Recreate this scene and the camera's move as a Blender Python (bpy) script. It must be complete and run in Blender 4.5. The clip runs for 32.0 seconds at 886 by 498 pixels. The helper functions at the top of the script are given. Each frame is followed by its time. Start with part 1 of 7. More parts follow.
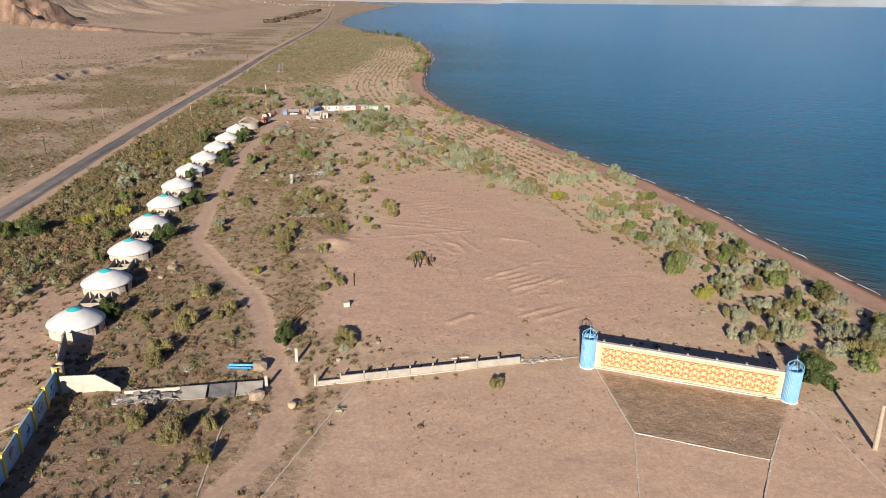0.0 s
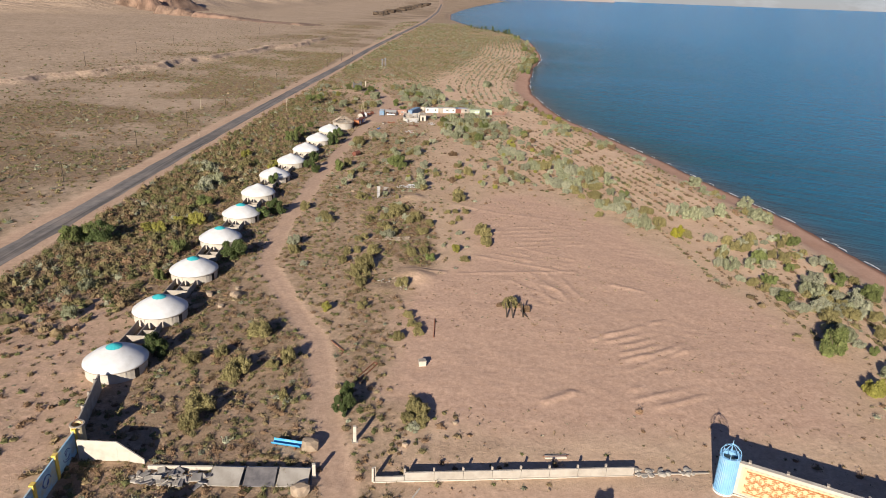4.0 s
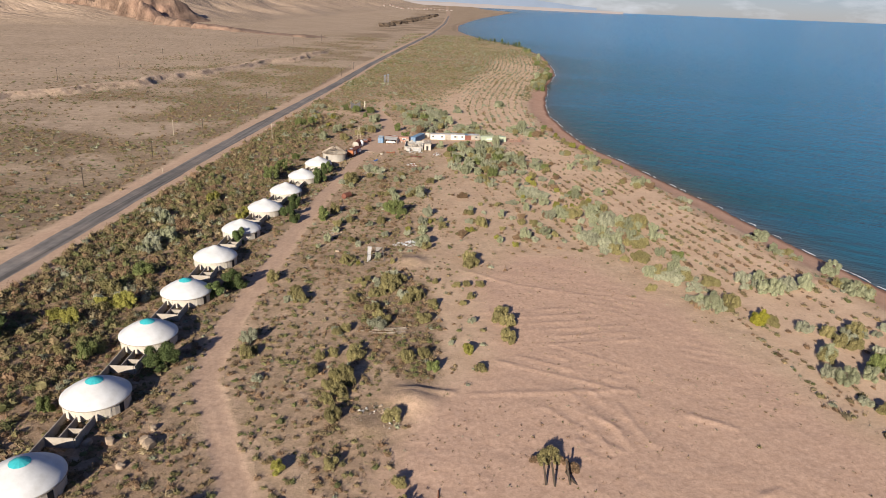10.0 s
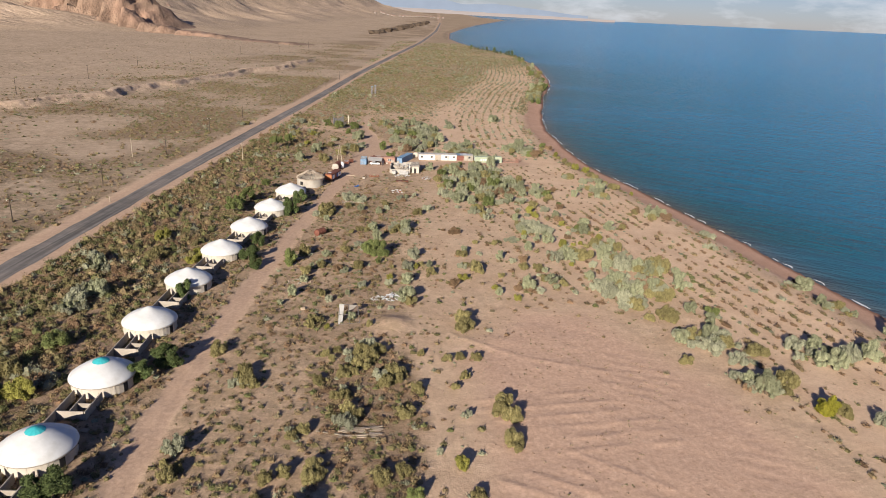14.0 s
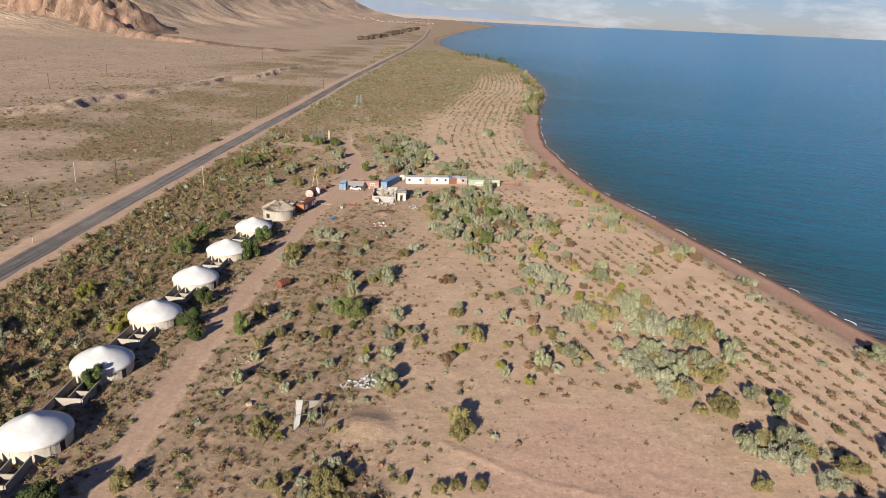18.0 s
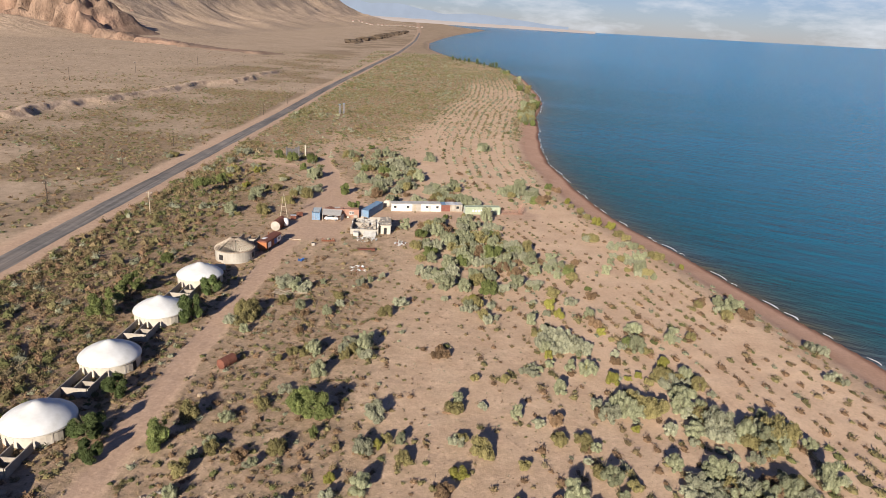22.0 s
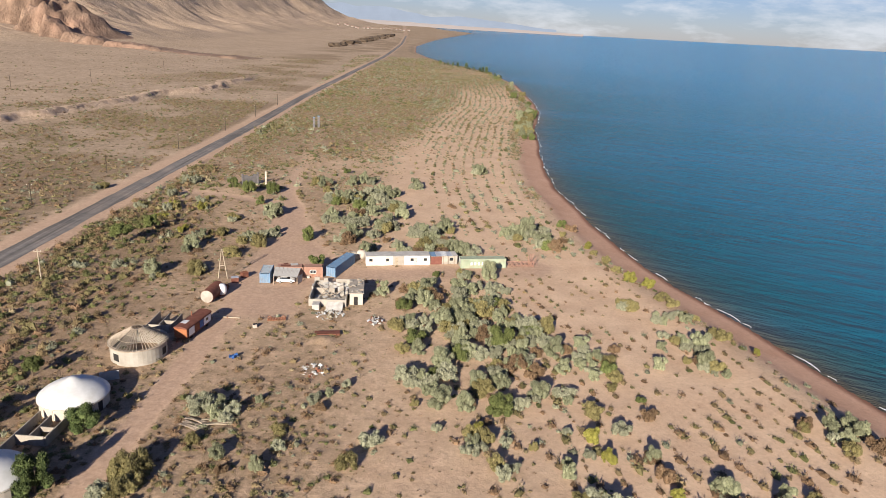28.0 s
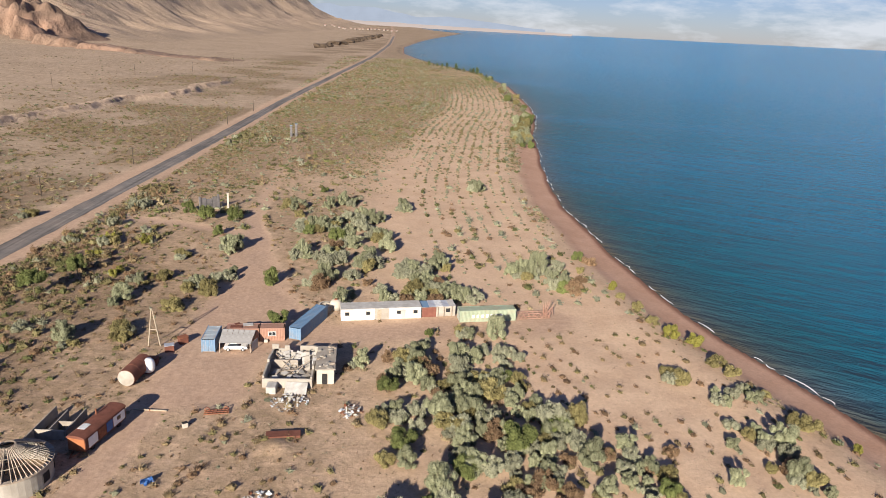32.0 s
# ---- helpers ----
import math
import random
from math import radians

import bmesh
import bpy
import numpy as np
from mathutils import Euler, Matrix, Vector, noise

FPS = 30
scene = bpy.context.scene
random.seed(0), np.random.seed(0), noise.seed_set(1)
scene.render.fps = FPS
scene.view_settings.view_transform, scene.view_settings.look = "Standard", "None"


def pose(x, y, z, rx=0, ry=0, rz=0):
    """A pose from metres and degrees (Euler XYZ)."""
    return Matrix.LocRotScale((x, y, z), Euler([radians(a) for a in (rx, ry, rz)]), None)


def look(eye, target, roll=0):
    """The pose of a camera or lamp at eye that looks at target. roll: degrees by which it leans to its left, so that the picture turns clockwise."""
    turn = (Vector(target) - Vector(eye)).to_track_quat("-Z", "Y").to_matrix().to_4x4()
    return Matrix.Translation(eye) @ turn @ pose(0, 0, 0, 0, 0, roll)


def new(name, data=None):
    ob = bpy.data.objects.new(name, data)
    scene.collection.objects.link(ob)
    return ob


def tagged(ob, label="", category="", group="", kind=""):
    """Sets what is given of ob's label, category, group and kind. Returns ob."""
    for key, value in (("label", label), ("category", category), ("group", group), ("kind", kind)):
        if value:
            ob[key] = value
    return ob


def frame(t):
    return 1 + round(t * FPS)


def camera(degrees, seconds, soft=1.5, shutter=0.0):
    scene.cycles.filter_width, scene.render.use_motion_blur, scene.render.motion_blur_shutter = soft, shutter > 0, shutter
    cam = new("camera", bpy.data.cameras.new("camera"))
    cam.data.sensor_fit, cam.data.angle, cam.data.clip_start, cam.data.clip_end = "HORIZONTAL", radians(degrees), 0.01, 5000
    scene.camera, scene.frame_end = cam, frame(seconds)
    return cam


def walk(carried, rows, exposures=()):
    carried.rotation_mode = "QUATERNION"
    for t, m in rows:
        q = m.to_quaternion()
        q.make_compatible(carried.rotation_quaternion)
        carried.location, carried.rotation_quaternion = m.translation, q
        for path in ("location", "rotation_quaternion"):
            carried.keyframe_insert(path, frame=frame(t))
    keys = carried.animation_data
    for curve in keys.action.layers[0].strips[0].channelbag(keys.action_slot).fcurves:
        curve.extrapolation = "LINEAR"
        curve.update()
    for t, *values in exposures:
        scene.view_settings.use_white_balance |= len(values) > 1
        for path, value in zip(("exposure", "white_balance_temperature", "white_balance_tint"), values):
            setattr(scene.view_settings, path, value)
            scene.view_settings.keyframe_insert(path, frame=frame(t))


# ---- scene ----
# camera and its flight: seconds, x, y, z, heading, pitch, roll in degrees
cam = camera(65.46, 32.0, soft=0.75)

FLIGHT = (
    (0.0, 0.02, 0.01, 61.92, -8.769, -19.962, 0.929),
    (0.5, 0.82, 2.79, 62.18, -3.622, -20.088, 1.770),
    (1.0, 1.34, 5.85, 62.31, -2.228, -20.188, 2.107),
    (1.5, 1.58, 8.89, 62.48, -1.691, -20.315, 2.235),
    (2.0, 1.77, 12.20, 62.69, -1.315, -20.416, 2.343),
    (2.5, 1.81, 15.60, 62.65, -1.109, -20.431, 2.403),
    (3.0, 1.80, 19.40, 62.71, -0.844, -20.477, 2.423),
    (3.5, 1.75, 23.11, 62.86, -0.796, -20.535, 2.444),
    (5.5, 1.91, 39.72, 63.18, -0.353, -20.524, 2.517),
    (6.0, 1.76, 43.98, 63.28, -0.331, -20.512, 2.488),
    (7.0, 1.80, 52.73, 62.97, -0.073, -20.306, 2.359),
    (8.0, 1.62, 61.05, 62.80, -0.024, -20.056, 2.449),
    (9.0, 1.47, 68.92, 62.63, 0.002, -19.842, 2.534),
    (10.0, 1.23, 76.63, 62.79, -0.140, -19.737, 2.592),
    (11.0, 1.22, 84.80, 62.82, -0.272, -19.620, 2.672),
    (12.0, 1.19, 92.75, 62.72, -0.473, -19.428, 2.818),
    (13.0, 1.17, 100.88, 62.83, -0.733, -19.317, 2.839),
    (14.0, 1.50, 109.54, 62.66, -0.886, -19.153, 2.875),
    (14.5, 1.16, 113.51, 63.06, -1.034, -19.151, 2.923),
    (16.5, 1.48, 132.54, 62.30, -1.390, -18.851, 2.904),
    (17.0, 1.50, 137.27, 62.24, -1.492, -18.807, 2.931),
    (18.0, 1.70, 146.62, 62.07, -1.644, -18.687, 2.926),
    (19.0, 1.72, 155.92, 61.61, -1.851, -18.540, 2.954),
    (20.0, 1.78, 165.62, 61.53, -2.081, -18.480, 3.188),
    (21.0, 1.43, 176.04, 61.26, -2.374, -18.415, 3.351),
    (22.0, 1.23, 186.04, 60.92, -2.668, -18.328, 3.507),
    (23.0, 1.27, 196.29, 60.59, -2.930, -18.235, 3.647),
    (24.0, 1.58, 205.66, 60.39, -3.084, -18.179, 3.611),
    (25.0, 1.64, 214.65, 60.20, -3.227, -18.134, 3.549),
    (25.5, 1.78, 218.90, 60.14, -3.288, -18.131, 3.535),
    (27.5, 2.37, 235.49, 59.95, -3.543, -18.053, 3.333),
    (28.0, 2.50, 239.52, 59.99, -3.652, -18.039, 3.371),
    (29.0, 2.64, 248.19, 59.76, -3.864, -17.977, 3.425),
    (30.0, 2.88, 257.46, 59.34, -4.085, -17.958, 3.316),
    (31.0, 3.30, 267.06, 59.11, -4.281, -17.985, 3.199),
    (32.0, 3.46, 276.76, 58.49, -4.516, -17.947, 3.099),
)


def aim(x, y, z, heading, pitch, roll):
    return pose(x, y, z, 90 + pitch, 0, heading) @ pose(0, 0, 0, 0, 0, roll)


walk(cam, [(row[0], aim(*row[1:])) for row in FLIGHT], exposures=[(0, 0.74), (12, 0.77), (20, 0.80), (30, 0.90), (32, 0.90)])

# ---- world and sun ----
SUN_UP, SUN_FROM = 20.5, 199.0      # elevation; compass bearing the light comes from (0 = +y, 90 = +x)
world = bpy.data.worlds.new("world")
scene.world = world
world.use_nodes = True
wn, wl = world.node_tree.nodes, world.node_tree.links
wn.clear()
w_out = wn.new("ShaderNodeOutputWorld")
w_bg = wn.new("ShaderNodeBackground")
w_sky = wn.new("ShaderNodeTexSky")
w_sky.sky_type, w_sky.sun_disc = "NISHITA", False
w_sky.sun_elevation, w_sky.sun_rotation = radians(SUN_UP), radians(SUN_FROM)
w_sky.altitude, w_sky.dust_density, w_sky.air_density = 1600, 0.25, 1.2
w_sky.ozone_density = 2.5
w_bg.inputs["Strength"].default_value = 0.034
# broken cumulus low over the horizon
w_co = wn.new("ShaderNodeTexCoord")
w_map = wn.new("ShaderNodeMapping")
w_map.inputs["Scale"].default_value = (7.0, 7.0, 26.0)
w_noi = wn.new("ShaderNodeTexNoise")
w_noi.inputs["Scale"].default_value, w_noi.inputs["Detail"].default_value, w_noi.inputs["Roughness"].default_value = 1.3, 7.0, 0.6
w_ramp = wn.new("ShaderNodeValToRGB")
w_ramp.color_ramp.elements[0].position, w_ramp.color_ramp.elements[1].position = 0.46, 0.66
w_mix = wn.new("ShaderNodeMix")
w_mix.data_type = "RGBA"
w_mix.inputs["B"].default_value = (12.5, 13.0, 14.0, 1)
wl.new(w_co.outputs["Generated"], w_map.inputs["Vector"])
wl.new(w_map.outputs["Vector"], w_noi.inputs["Vector"])
wl.new(w_noi.outputs["Fac"], w_ramp.inputs["Fac"])
w_amt = wn.new("ShaderNodeMath")
w_amt.operation = "MULTIPLY"
w_amt.inputs[1].default_value = 0.75
w_sep = wn.new("ShaderNodeSeparateXYZ")
wl.new(w_co.outputs["Generated"], w_sep.inputs[0])
w_low = wn.new("ShaderNodeMapRange")
w_low.inputs["From Min"].default_value, w_low.inputs["From Max"].default_value = 0.10, 0.30
w_low.inputs["To Min"].default_value, w_low.inputs["To Max"].default_value = 1.0, 0.15
wl.new(w_sep.outputs["Z"], w_low.inputs["Value"])
w_cut = wn.new("ShaderNodeMath")
w_cut.operation = "MULTIPLY"
wl.new(w_ramp.outputs["Color"], w_cut.inputs[0])
wl.new(w_low.outputs["Result"], w_cut.inputs[1])
wl.new(w_cut.outputs[0], w_amt.inputs[0])
wl.new(w_amt.outputs[0], w_mix.inputs["Factor"])
w_tint = wn.new("ShaderNodeMix")
w_tint.data_type, w_tint.blend_type = "RGBA", "MULTIPLY"
w_tint.inputs["Factor"].default_value = 1.0
w_tint.inputs["B"].default_value = (0.74, 0.83, 1.32, 1)
wl.new(w_sky.outputs["Color"], w_tint.inputs["A"])
wl.new(w_tint.outputs["Result"], w_mix.inputs["A"])
wl.new(w_mix.outputs["Result"], w_bg.inputs["Color"])
wl.new(w_bg.outputs[0], w_out.inputs[0])

sun_data = bpy.data.lights.new("sun", "SUN")
sun_data.energy, sun_data.angle, sun_data.color = 5.0, radians(0.55), (1.0, 0.90, 0.77)
sun = new("sun", sun_data)
a = radians(SUN_FROM)
sun_dir = Vector((math.sin(a) * math.cos(radians(SUN_UP)), math.cos(a) * math.cos(radians(SUN_UP)), math.sin(radians(SUN_UP))))
sun.matrix_world = look(sun_dir * 400, (0, 0, 0))

# ---- materials ----
def material(name, low, high, scale=1.0, rough=0.85, bump=0.0, fine=8.0, metal=0.0, detail=5.0, stain=None, stain_scale=0.3, stain_amount=0.5,
             world_space=False, spread=0.0, spec=0.3):
    """Two noise scales between the colours low and high, an optional stain colour, a fine bump; spread varies it object by object."""
    m = bpy.data.materials.new(name)
    m.use_nodes = True
    n, l = m.node_tree.nodes, m.node_tree.links
    b = n["Principled BSDF"]
    b.inputs["Roughness"].default_value, b.inputs["Metallic"].default_value = rough, metal
    b.inputs["Specular IOR Level"].default_value = spec
    if world_space:
        co = n.new("ShaderNodeNewGeometry").outputs["Position"]
    else:
        co = n.new("ShaderNodeTexCoord").outputs["Object"]

    def noise_at(s, d=detail, r=0.6):
        t = n.new("ShaderNodeTexNoise")
        t.inputs["Scale"].default_value, t.inputs["Detail"].default_value, t.inputs["Roughness"].default_value = s, d, r
        l.new(co, t.inputs["Vector"])
        return t.outputs["Fac"]

    def ramp(fac, p0, p1):
        r = n.new("ShaderNodeMapRange")
        r.inputs["From Min"].default_value, r.inputs["From Max"].default_value = p0, p1
        l.new(fac, r.inputs["Value"])
        return r.outputs["Result"]

    def mix(fac, a_, b_):
        x = n.new("ShaderNodeMix")
        x.data_type = "RGBA"
        l.new(fac, x.inputs["Factor"])
        for sock, v in (("A", a_), ("B", b_)):
            if hasattr(v, "is_linked"):
                l.new(v, x.inputs[sock])
            else:
                x.inputs[sock].default_value = (*v, 1)
        return x.outputs["Result"]

    col = mix(ramp(noise_at(scale), 0.3, 0.7), low, high)
    if stain:
        amt = n.new("ShaderNodeMath")
        amt.operation = "MULTIPLY"
        amt.inputs[1].default_value = stain_amount
        l.new(ramp(noise_at(stain_scale), 0.48, 0.7), amt.inputs[0])
        col = mix(amt.outputs[0], col, stain)
    if spread:
        oi = n.new("ShaderNodeObjectInfo")
        hs = n.new("ShaderNodeHueSaturation")
        mr = n.new("ShaderNodeMapRange")
        mr.inputs["To Min"].default_value, mr.inputs["To Max"].default_value = 1 - spread, 1 + spread
        l.new(oi.outputs["Random"], mr.inputs["Value"])
        l.new(mr.outputs["Result"], hs.inputs["Value"])
        l.new(col, hs.inputs["Color"])
        col = hs.outputs["Color"]
    l.new(col, b.inputs["Base Color"])
    if bump:
        bp = n.new("ShaderNodeBump")
        bp.inputs["Strength"].default_value, bp.inputs["Distance"].default_value = 0.6, bump
        l.new(noise_at(fine, 3), bp.inputs["Height"])
        l.new(bp.outputs["Normal"], b.inputs["Normal"])
    return m


M = {}
M["roof_white"] = material("white_roof_paint", (0.54, 0.54, 0.53), (0.64, 0.64, 0.63), 0.6, 0.6, 0.02, 3, stain=(0.47, 0.46, 0.43), stain_scale=0.5, stain_amount=0.5)
M["roof_teal"] = material("teal_paint", (0.03, 0.33, 0.36), (0.06, 0.45, 0.47), 1.2, 0.55, 0.01, 6, stain=(0.25, 0.45, 0.45), stain_amount=0.3)
M["plaster"] = material("pale_plaster", (0.43, 0.385, 0.32), (0.55, 0.50, 0.425), 0.8, 0.9, 0.02, 9, stain=(0.38, 0.33, 0.27), stain_scale=0.5)
M["concrete"] = material("weathered_concrete", (0.27, 0.235, 0.195), (0.39, 0.345, 0.29), 0.9, 0.95, 0.03, 7, stain=(0.22, 0.19, 0.16), stain_scale=0.4)
M["dark"] = material("dark_opening", (0.02, 0.02, 0.02), (0.035, 0.03, 0.03), 2, 0.9)
M["asphalt"] = material("worn_asphalt", (0.115, 0.105, 0.098), (0.175, 0.158, 0.143), 0.5, 0.9, 0.01, 20, stain=(0.24, 0.20, 0.17), stain_scale=0.08, stain_amount=0.7, world_space=True)
M["paint_white"] = material("white_wall_paint", (0.58, 0.56, 0.53), (0.70, 0.68, 0.65), 0.7, 0.75, 0.01, 6, stain=(0.52, 0.47, 0.40), stain_scale=0.6, stain_amount=0.6)
M["blue_steel"] = material("blue_container_steel", (0.12, 0.21, 0.33), (0.20, 0.31, 0.43), 0.7, 0.6, 0.01, 9, stain=(0.16, 0.14, 0.15), stain_scale=0.7, stain_amount=0.5, metal=0.1)
M["green_steel"] = material("pale_green_container_steel", (0.29, 0.34, 0.24), (0.37, 0.42, 0.31), 0.8, 0.6, 0.01, 9, stain=(0.35, 0.25, 0.16), stain_scale=0.6, stain_amount=0.4, metal=0.1)
M["rust"] = material("rusty_iron", (0.17, 0.06, 0.035), (0.30, 0.12, 0.06), 1.5, 0.85, 0.02, 12, stain=(0.12, 0.07, 0.05), stain_scale=1.2)
M["tower_blue"] = material("sky_blue_corrugated_sheet", (0.15, 0.34, 0.55), (0.21, 0.42, 0.62), 0.8, 0.5, 0.0, 6, stain=(0.34, 0.45, 0.55), stain_scale=0.6, stain_amount=0.5)


def worn_lanes(m):
    """Long streaks of wear and sand dust along the road."""
    n, l = m.node_tree.nodes, m.node_tree.links
    b = n["Principled BSDF"]
    src = b.inputs["Base Color"].links[0].from_socket
    mp = n.new("ShaderNodeMapping")
    mp.vector_type = "TEXTURE"
    mp.inputs["Scale"].default_value, mp.inputs["Rotation"].default_value = (1, 45, 1), (0, 0, radians(-2))
    l.new(n.new("ShaderNodeNewGeometry").outputs["Position"], mp.inputs["Vector"])
    t = n.new("ShaderNodeTexNoise")
    t.inputs["Scale"].default_value, t.inputs["Detail"].default_value, t.inputs["Roughness"].default_value = 0.75, 4, 0.65
    l.new(mp.outputs["Vector"], t.inputs["Vector"])
    r = n.new("ShaderNodeMapRange")
    for k, v in (("From Min", 0.36), ("From Max", 0.64), ("To Min", 0.62), ("To Max", 1.45)):
        r.inputs[k].default_value = v
    l.new(t.outputs["Fac"], r.inputs["Value"])
    x = n.new("ShaderNodeVectorMath")
    x.operation = "SCALE"
    l.new(src, x.inputs[0])
    l.new(r.outputs["Result"], x.inputs["Scale"])
    l.new(x.outputs["Vector"], b.inputs["Base Color"])


worn_lanes(M["asphalt"])

# ---- ground, lake, road ----
def smooth(v, a_, b_):
    t = np.clip((v - a_) / (b_ - a_), 0, 1)
    return t * t * (3 - 2 * t)


def hashed(ix, iy, seed):
    h = (ix.astype(np.int64) * 374761393 + iy.astype(np.int64) * 668265263 + seed * 69069) & 0x7FFFFFFF
    h = ((h ^ (h >> 13)) * 1274126177) & 0x7FFFFFFF
    return ((h ^ (h >> 16)) & 0xFFFF) / 65535.0


def vnoise(x, y, size, seed=0):
    """Value noise in 0..1, with features of the given size in metres."""
    u, v = x / size, y / size
    i, j = np.floor(u), np.floor(v)
    fu, fv = u - i, v - j
    fu, fv = fu * fu * (3 - 2 * fu), fv * fv * (3 - 2 * fv)
    a_, b_ = hashed(i, j, seed), hashed(i + 1, j, seed)
    c_, d_ = hashed(i, j + 1, seed), hashed(i + 1, j + 1, seed)
    return (a_ * (1 - fu) + b_ * fu) * (1 - fv) + (c_ * (1 - fu) + d_ * fu) * fv


def fbm(x, y, size, seed=0, octaves=4):
    total, amp, norm = 0, 1.0, 0.0
    for o in range(octaves):
        total, norm = total + amp * vnoise(x, y, size / 2 ** o, seed + o), norm + amp
        amp *= 0.5
    return total / norm


SHORE = ((-600, 150), (0, 130), (134, 124), (185, 120), (236, 116), (284, 105), (313, 99), (375, 84), (405, 75), (430, 70.5), (460, 67), (514, 65.5),
         (562, 69), (620, 77), (690, 87), (785, 107), (870, 116), (1040, 127), (1258, 118), (1376, 76), (1574, 42), (1786, 18), (2144, 22),
         (2590, 70), (3000, 130), (3500, 230), (4000, 330), (4300, 200), (5200, 100))
ROADLINE = ((-600, -128), (0, -106), (190, -99.5), (227, -98.5), (290, -97), (364, -95), (490, -89.5), (560, -86), (632, -83), (792, -78), (1000, -67),
            (1100, -62), (1450, -42), (1552, -38), (2200, -18), (3000, -10), (4800, -30))
TRACK = ((40, -30), (78, -17), (86, -12.5), (101, -9.5), (113, -13), (127, -16), (144, -20.5), (167, -32), (180, -38.5), (204, -40.5), (224, -40.5), (262, -40),
         (301, -38.5), (343, -35.5), (364, -34), (382, -31.5), (400, -31.5), (417, -31.5), (439, -29), (458, -31), (479, -38), (524, -40), (579, -43), (633, -42), (700, -46))


def along(table, y):
    t = np.array(table)
    return np.interp(y, t[:, 0], t[:, 1])


def lift(x, y):
    """The far country rises a little, so that the horizon stands where it would on open water."""
    d = np.hypot(x, y - 150)
    return 40.0 * smooth(d, 1500, 6500) * 1.35


def inland(x, y):
    return along(SHORE, y) - x + 2.2 * (fbm(x, y, 24, 5, 2) - 0.5)


FOOT = ((-2000, -2500), (600, -1500), (1000, -900), (1250, -600), (1400, -500), (1700, -430), (2700, -370), (3500, -270), (4500, -190), (6000, -100))
SCARP = ((300, -330), (480, -240), (524, -218), (600, -192), (650, -183), (734, -174), (775, -160), (820, -150), (1000, -140))


def height(x, y):
    s = inland(x, y)
    z = -2.0 + 2.0 * smooth(s, 0, 20) + np.where(s < 0, np.maximum(s * 0.10, -5), 0) + 0.35 * smooth(s, 8, 13) * (1 - smooth(s, 18, 30))
    land = smooth(s, 14, 30)
    z = z + land * (0.5 * (fbm(x, y, 45, 1) - 0.5) + 0.22 * (fbm(x, y, 5, 2, 3) - 0.5))
    # the road stands on a low bank
    r = np.abs(x - along(ROADLINE, y))
    z = z * smooth(r, 5, 10) + 0.35 * (1 - smooth(r, 5.5, 9))
    w = along(ROADLINE, y) - x
    z = z + 0.0035 * np.clip(w - 15, 0, 2000)
    z = z + smooth(w, 20, 60) * 1.1 * (fbm(x, y, 60, 9) - 0.5)
    e = along(SCARP, y) - x + 26 * (fbm(x, y, 50, 12, 3) - 0.5)
    z = z + 3.2 * smooth(e, 0, 5) * (1 - smooth(e, 60, 160)) * smooth(y, 330, 480) * (1 - smooth(y, 900, 1000))
    q = along(FOOT, y) - x + 60 * (fbm(x, y, 160, 20, 3) - 0.5)
    ridge = 1 - np.abs(2 * fbm(x, y, 190, 31, 4) - 1)
    steep = 1 - smooth(y + 0.4 * x, 1150, 1500)
    z = z + np.clip(q, 0, 900) * (0.10 + 0.33 * smooth(q, 150, 620)) * (1 - 0.6 * steep)
    z = z + np.clip(q, 0, 250) / 250 * 35 * (ridge - 0.5)
    return z + lift(x, y) * smooth(s, -60, 60) + lift(x, y) * (1 - smooth(s, -60, 60))


def steps(pieces):
    out = []
    for a_, b_, d_ in pieces:
        out.append(np.arange(a_, b_, d_))
    return np.concatenate(out)


def growing(start, end, first, factor):
    out, v, d_ = [], start, first
    while abs(v) < abs(end):
        out.append(v)
        v += math.copysign(d_, end)
        d_ *= factor
    out.append(end)
    return np.array(out)


def sheet(name, xs, ys, zfun, keep=None):
    gx, gy = np.meshgrid(xs, ys)
    gz = zfun(gx, gy)
    nx, ny = len(xs), len(ys)
    verts = np.stack([gx.ravel(), gy.ravel(), gz.ravel()], 1)
    i, j = np.meshgrid(np.arange(nx - 1), np.arange(ny - 1))
    q = (j * nx + i).ravel()
    quads = np.stack([q, q + 1, q + nx + 1, q + nx], 1)
    if keep is not None:
        c = verts[quads].mean(1)
        quads = quads[keep(c[:, 0], c[:, 1])]
    me = bpy.data.meshes.new(name)
    me.vertices.add(len(verts))
    me.vertices.foreach_set("co", verts.ravel())
    me.loops.add(quads.size)
    me.loops.foreach_set("vertex_index", quads.ravel())
    me.polygons.add(len(quads))
    me.polygons.foreach_set("loop_start", np.arange(0, quads.size, 4))
    me.polygons.foreach_set("loop_total", np.full(len(quads), 4))
    me.polygons.foreach_set("use_smooth", np.ones(len(quads), bool))
    me.update()
    me.validate()
    return me, gx.ravel(), gy.ravel(), gz.ravel()


def paint(me, name, r, g, b_):
    lay = me.attributes.new(name, "FLOAT_COLOR", "POINT")
    data = np.stack([r, g, b_, np.ones_like(r)], 1).astype(np.float32)
    lay.data.foreach_set("color", data.ravel())


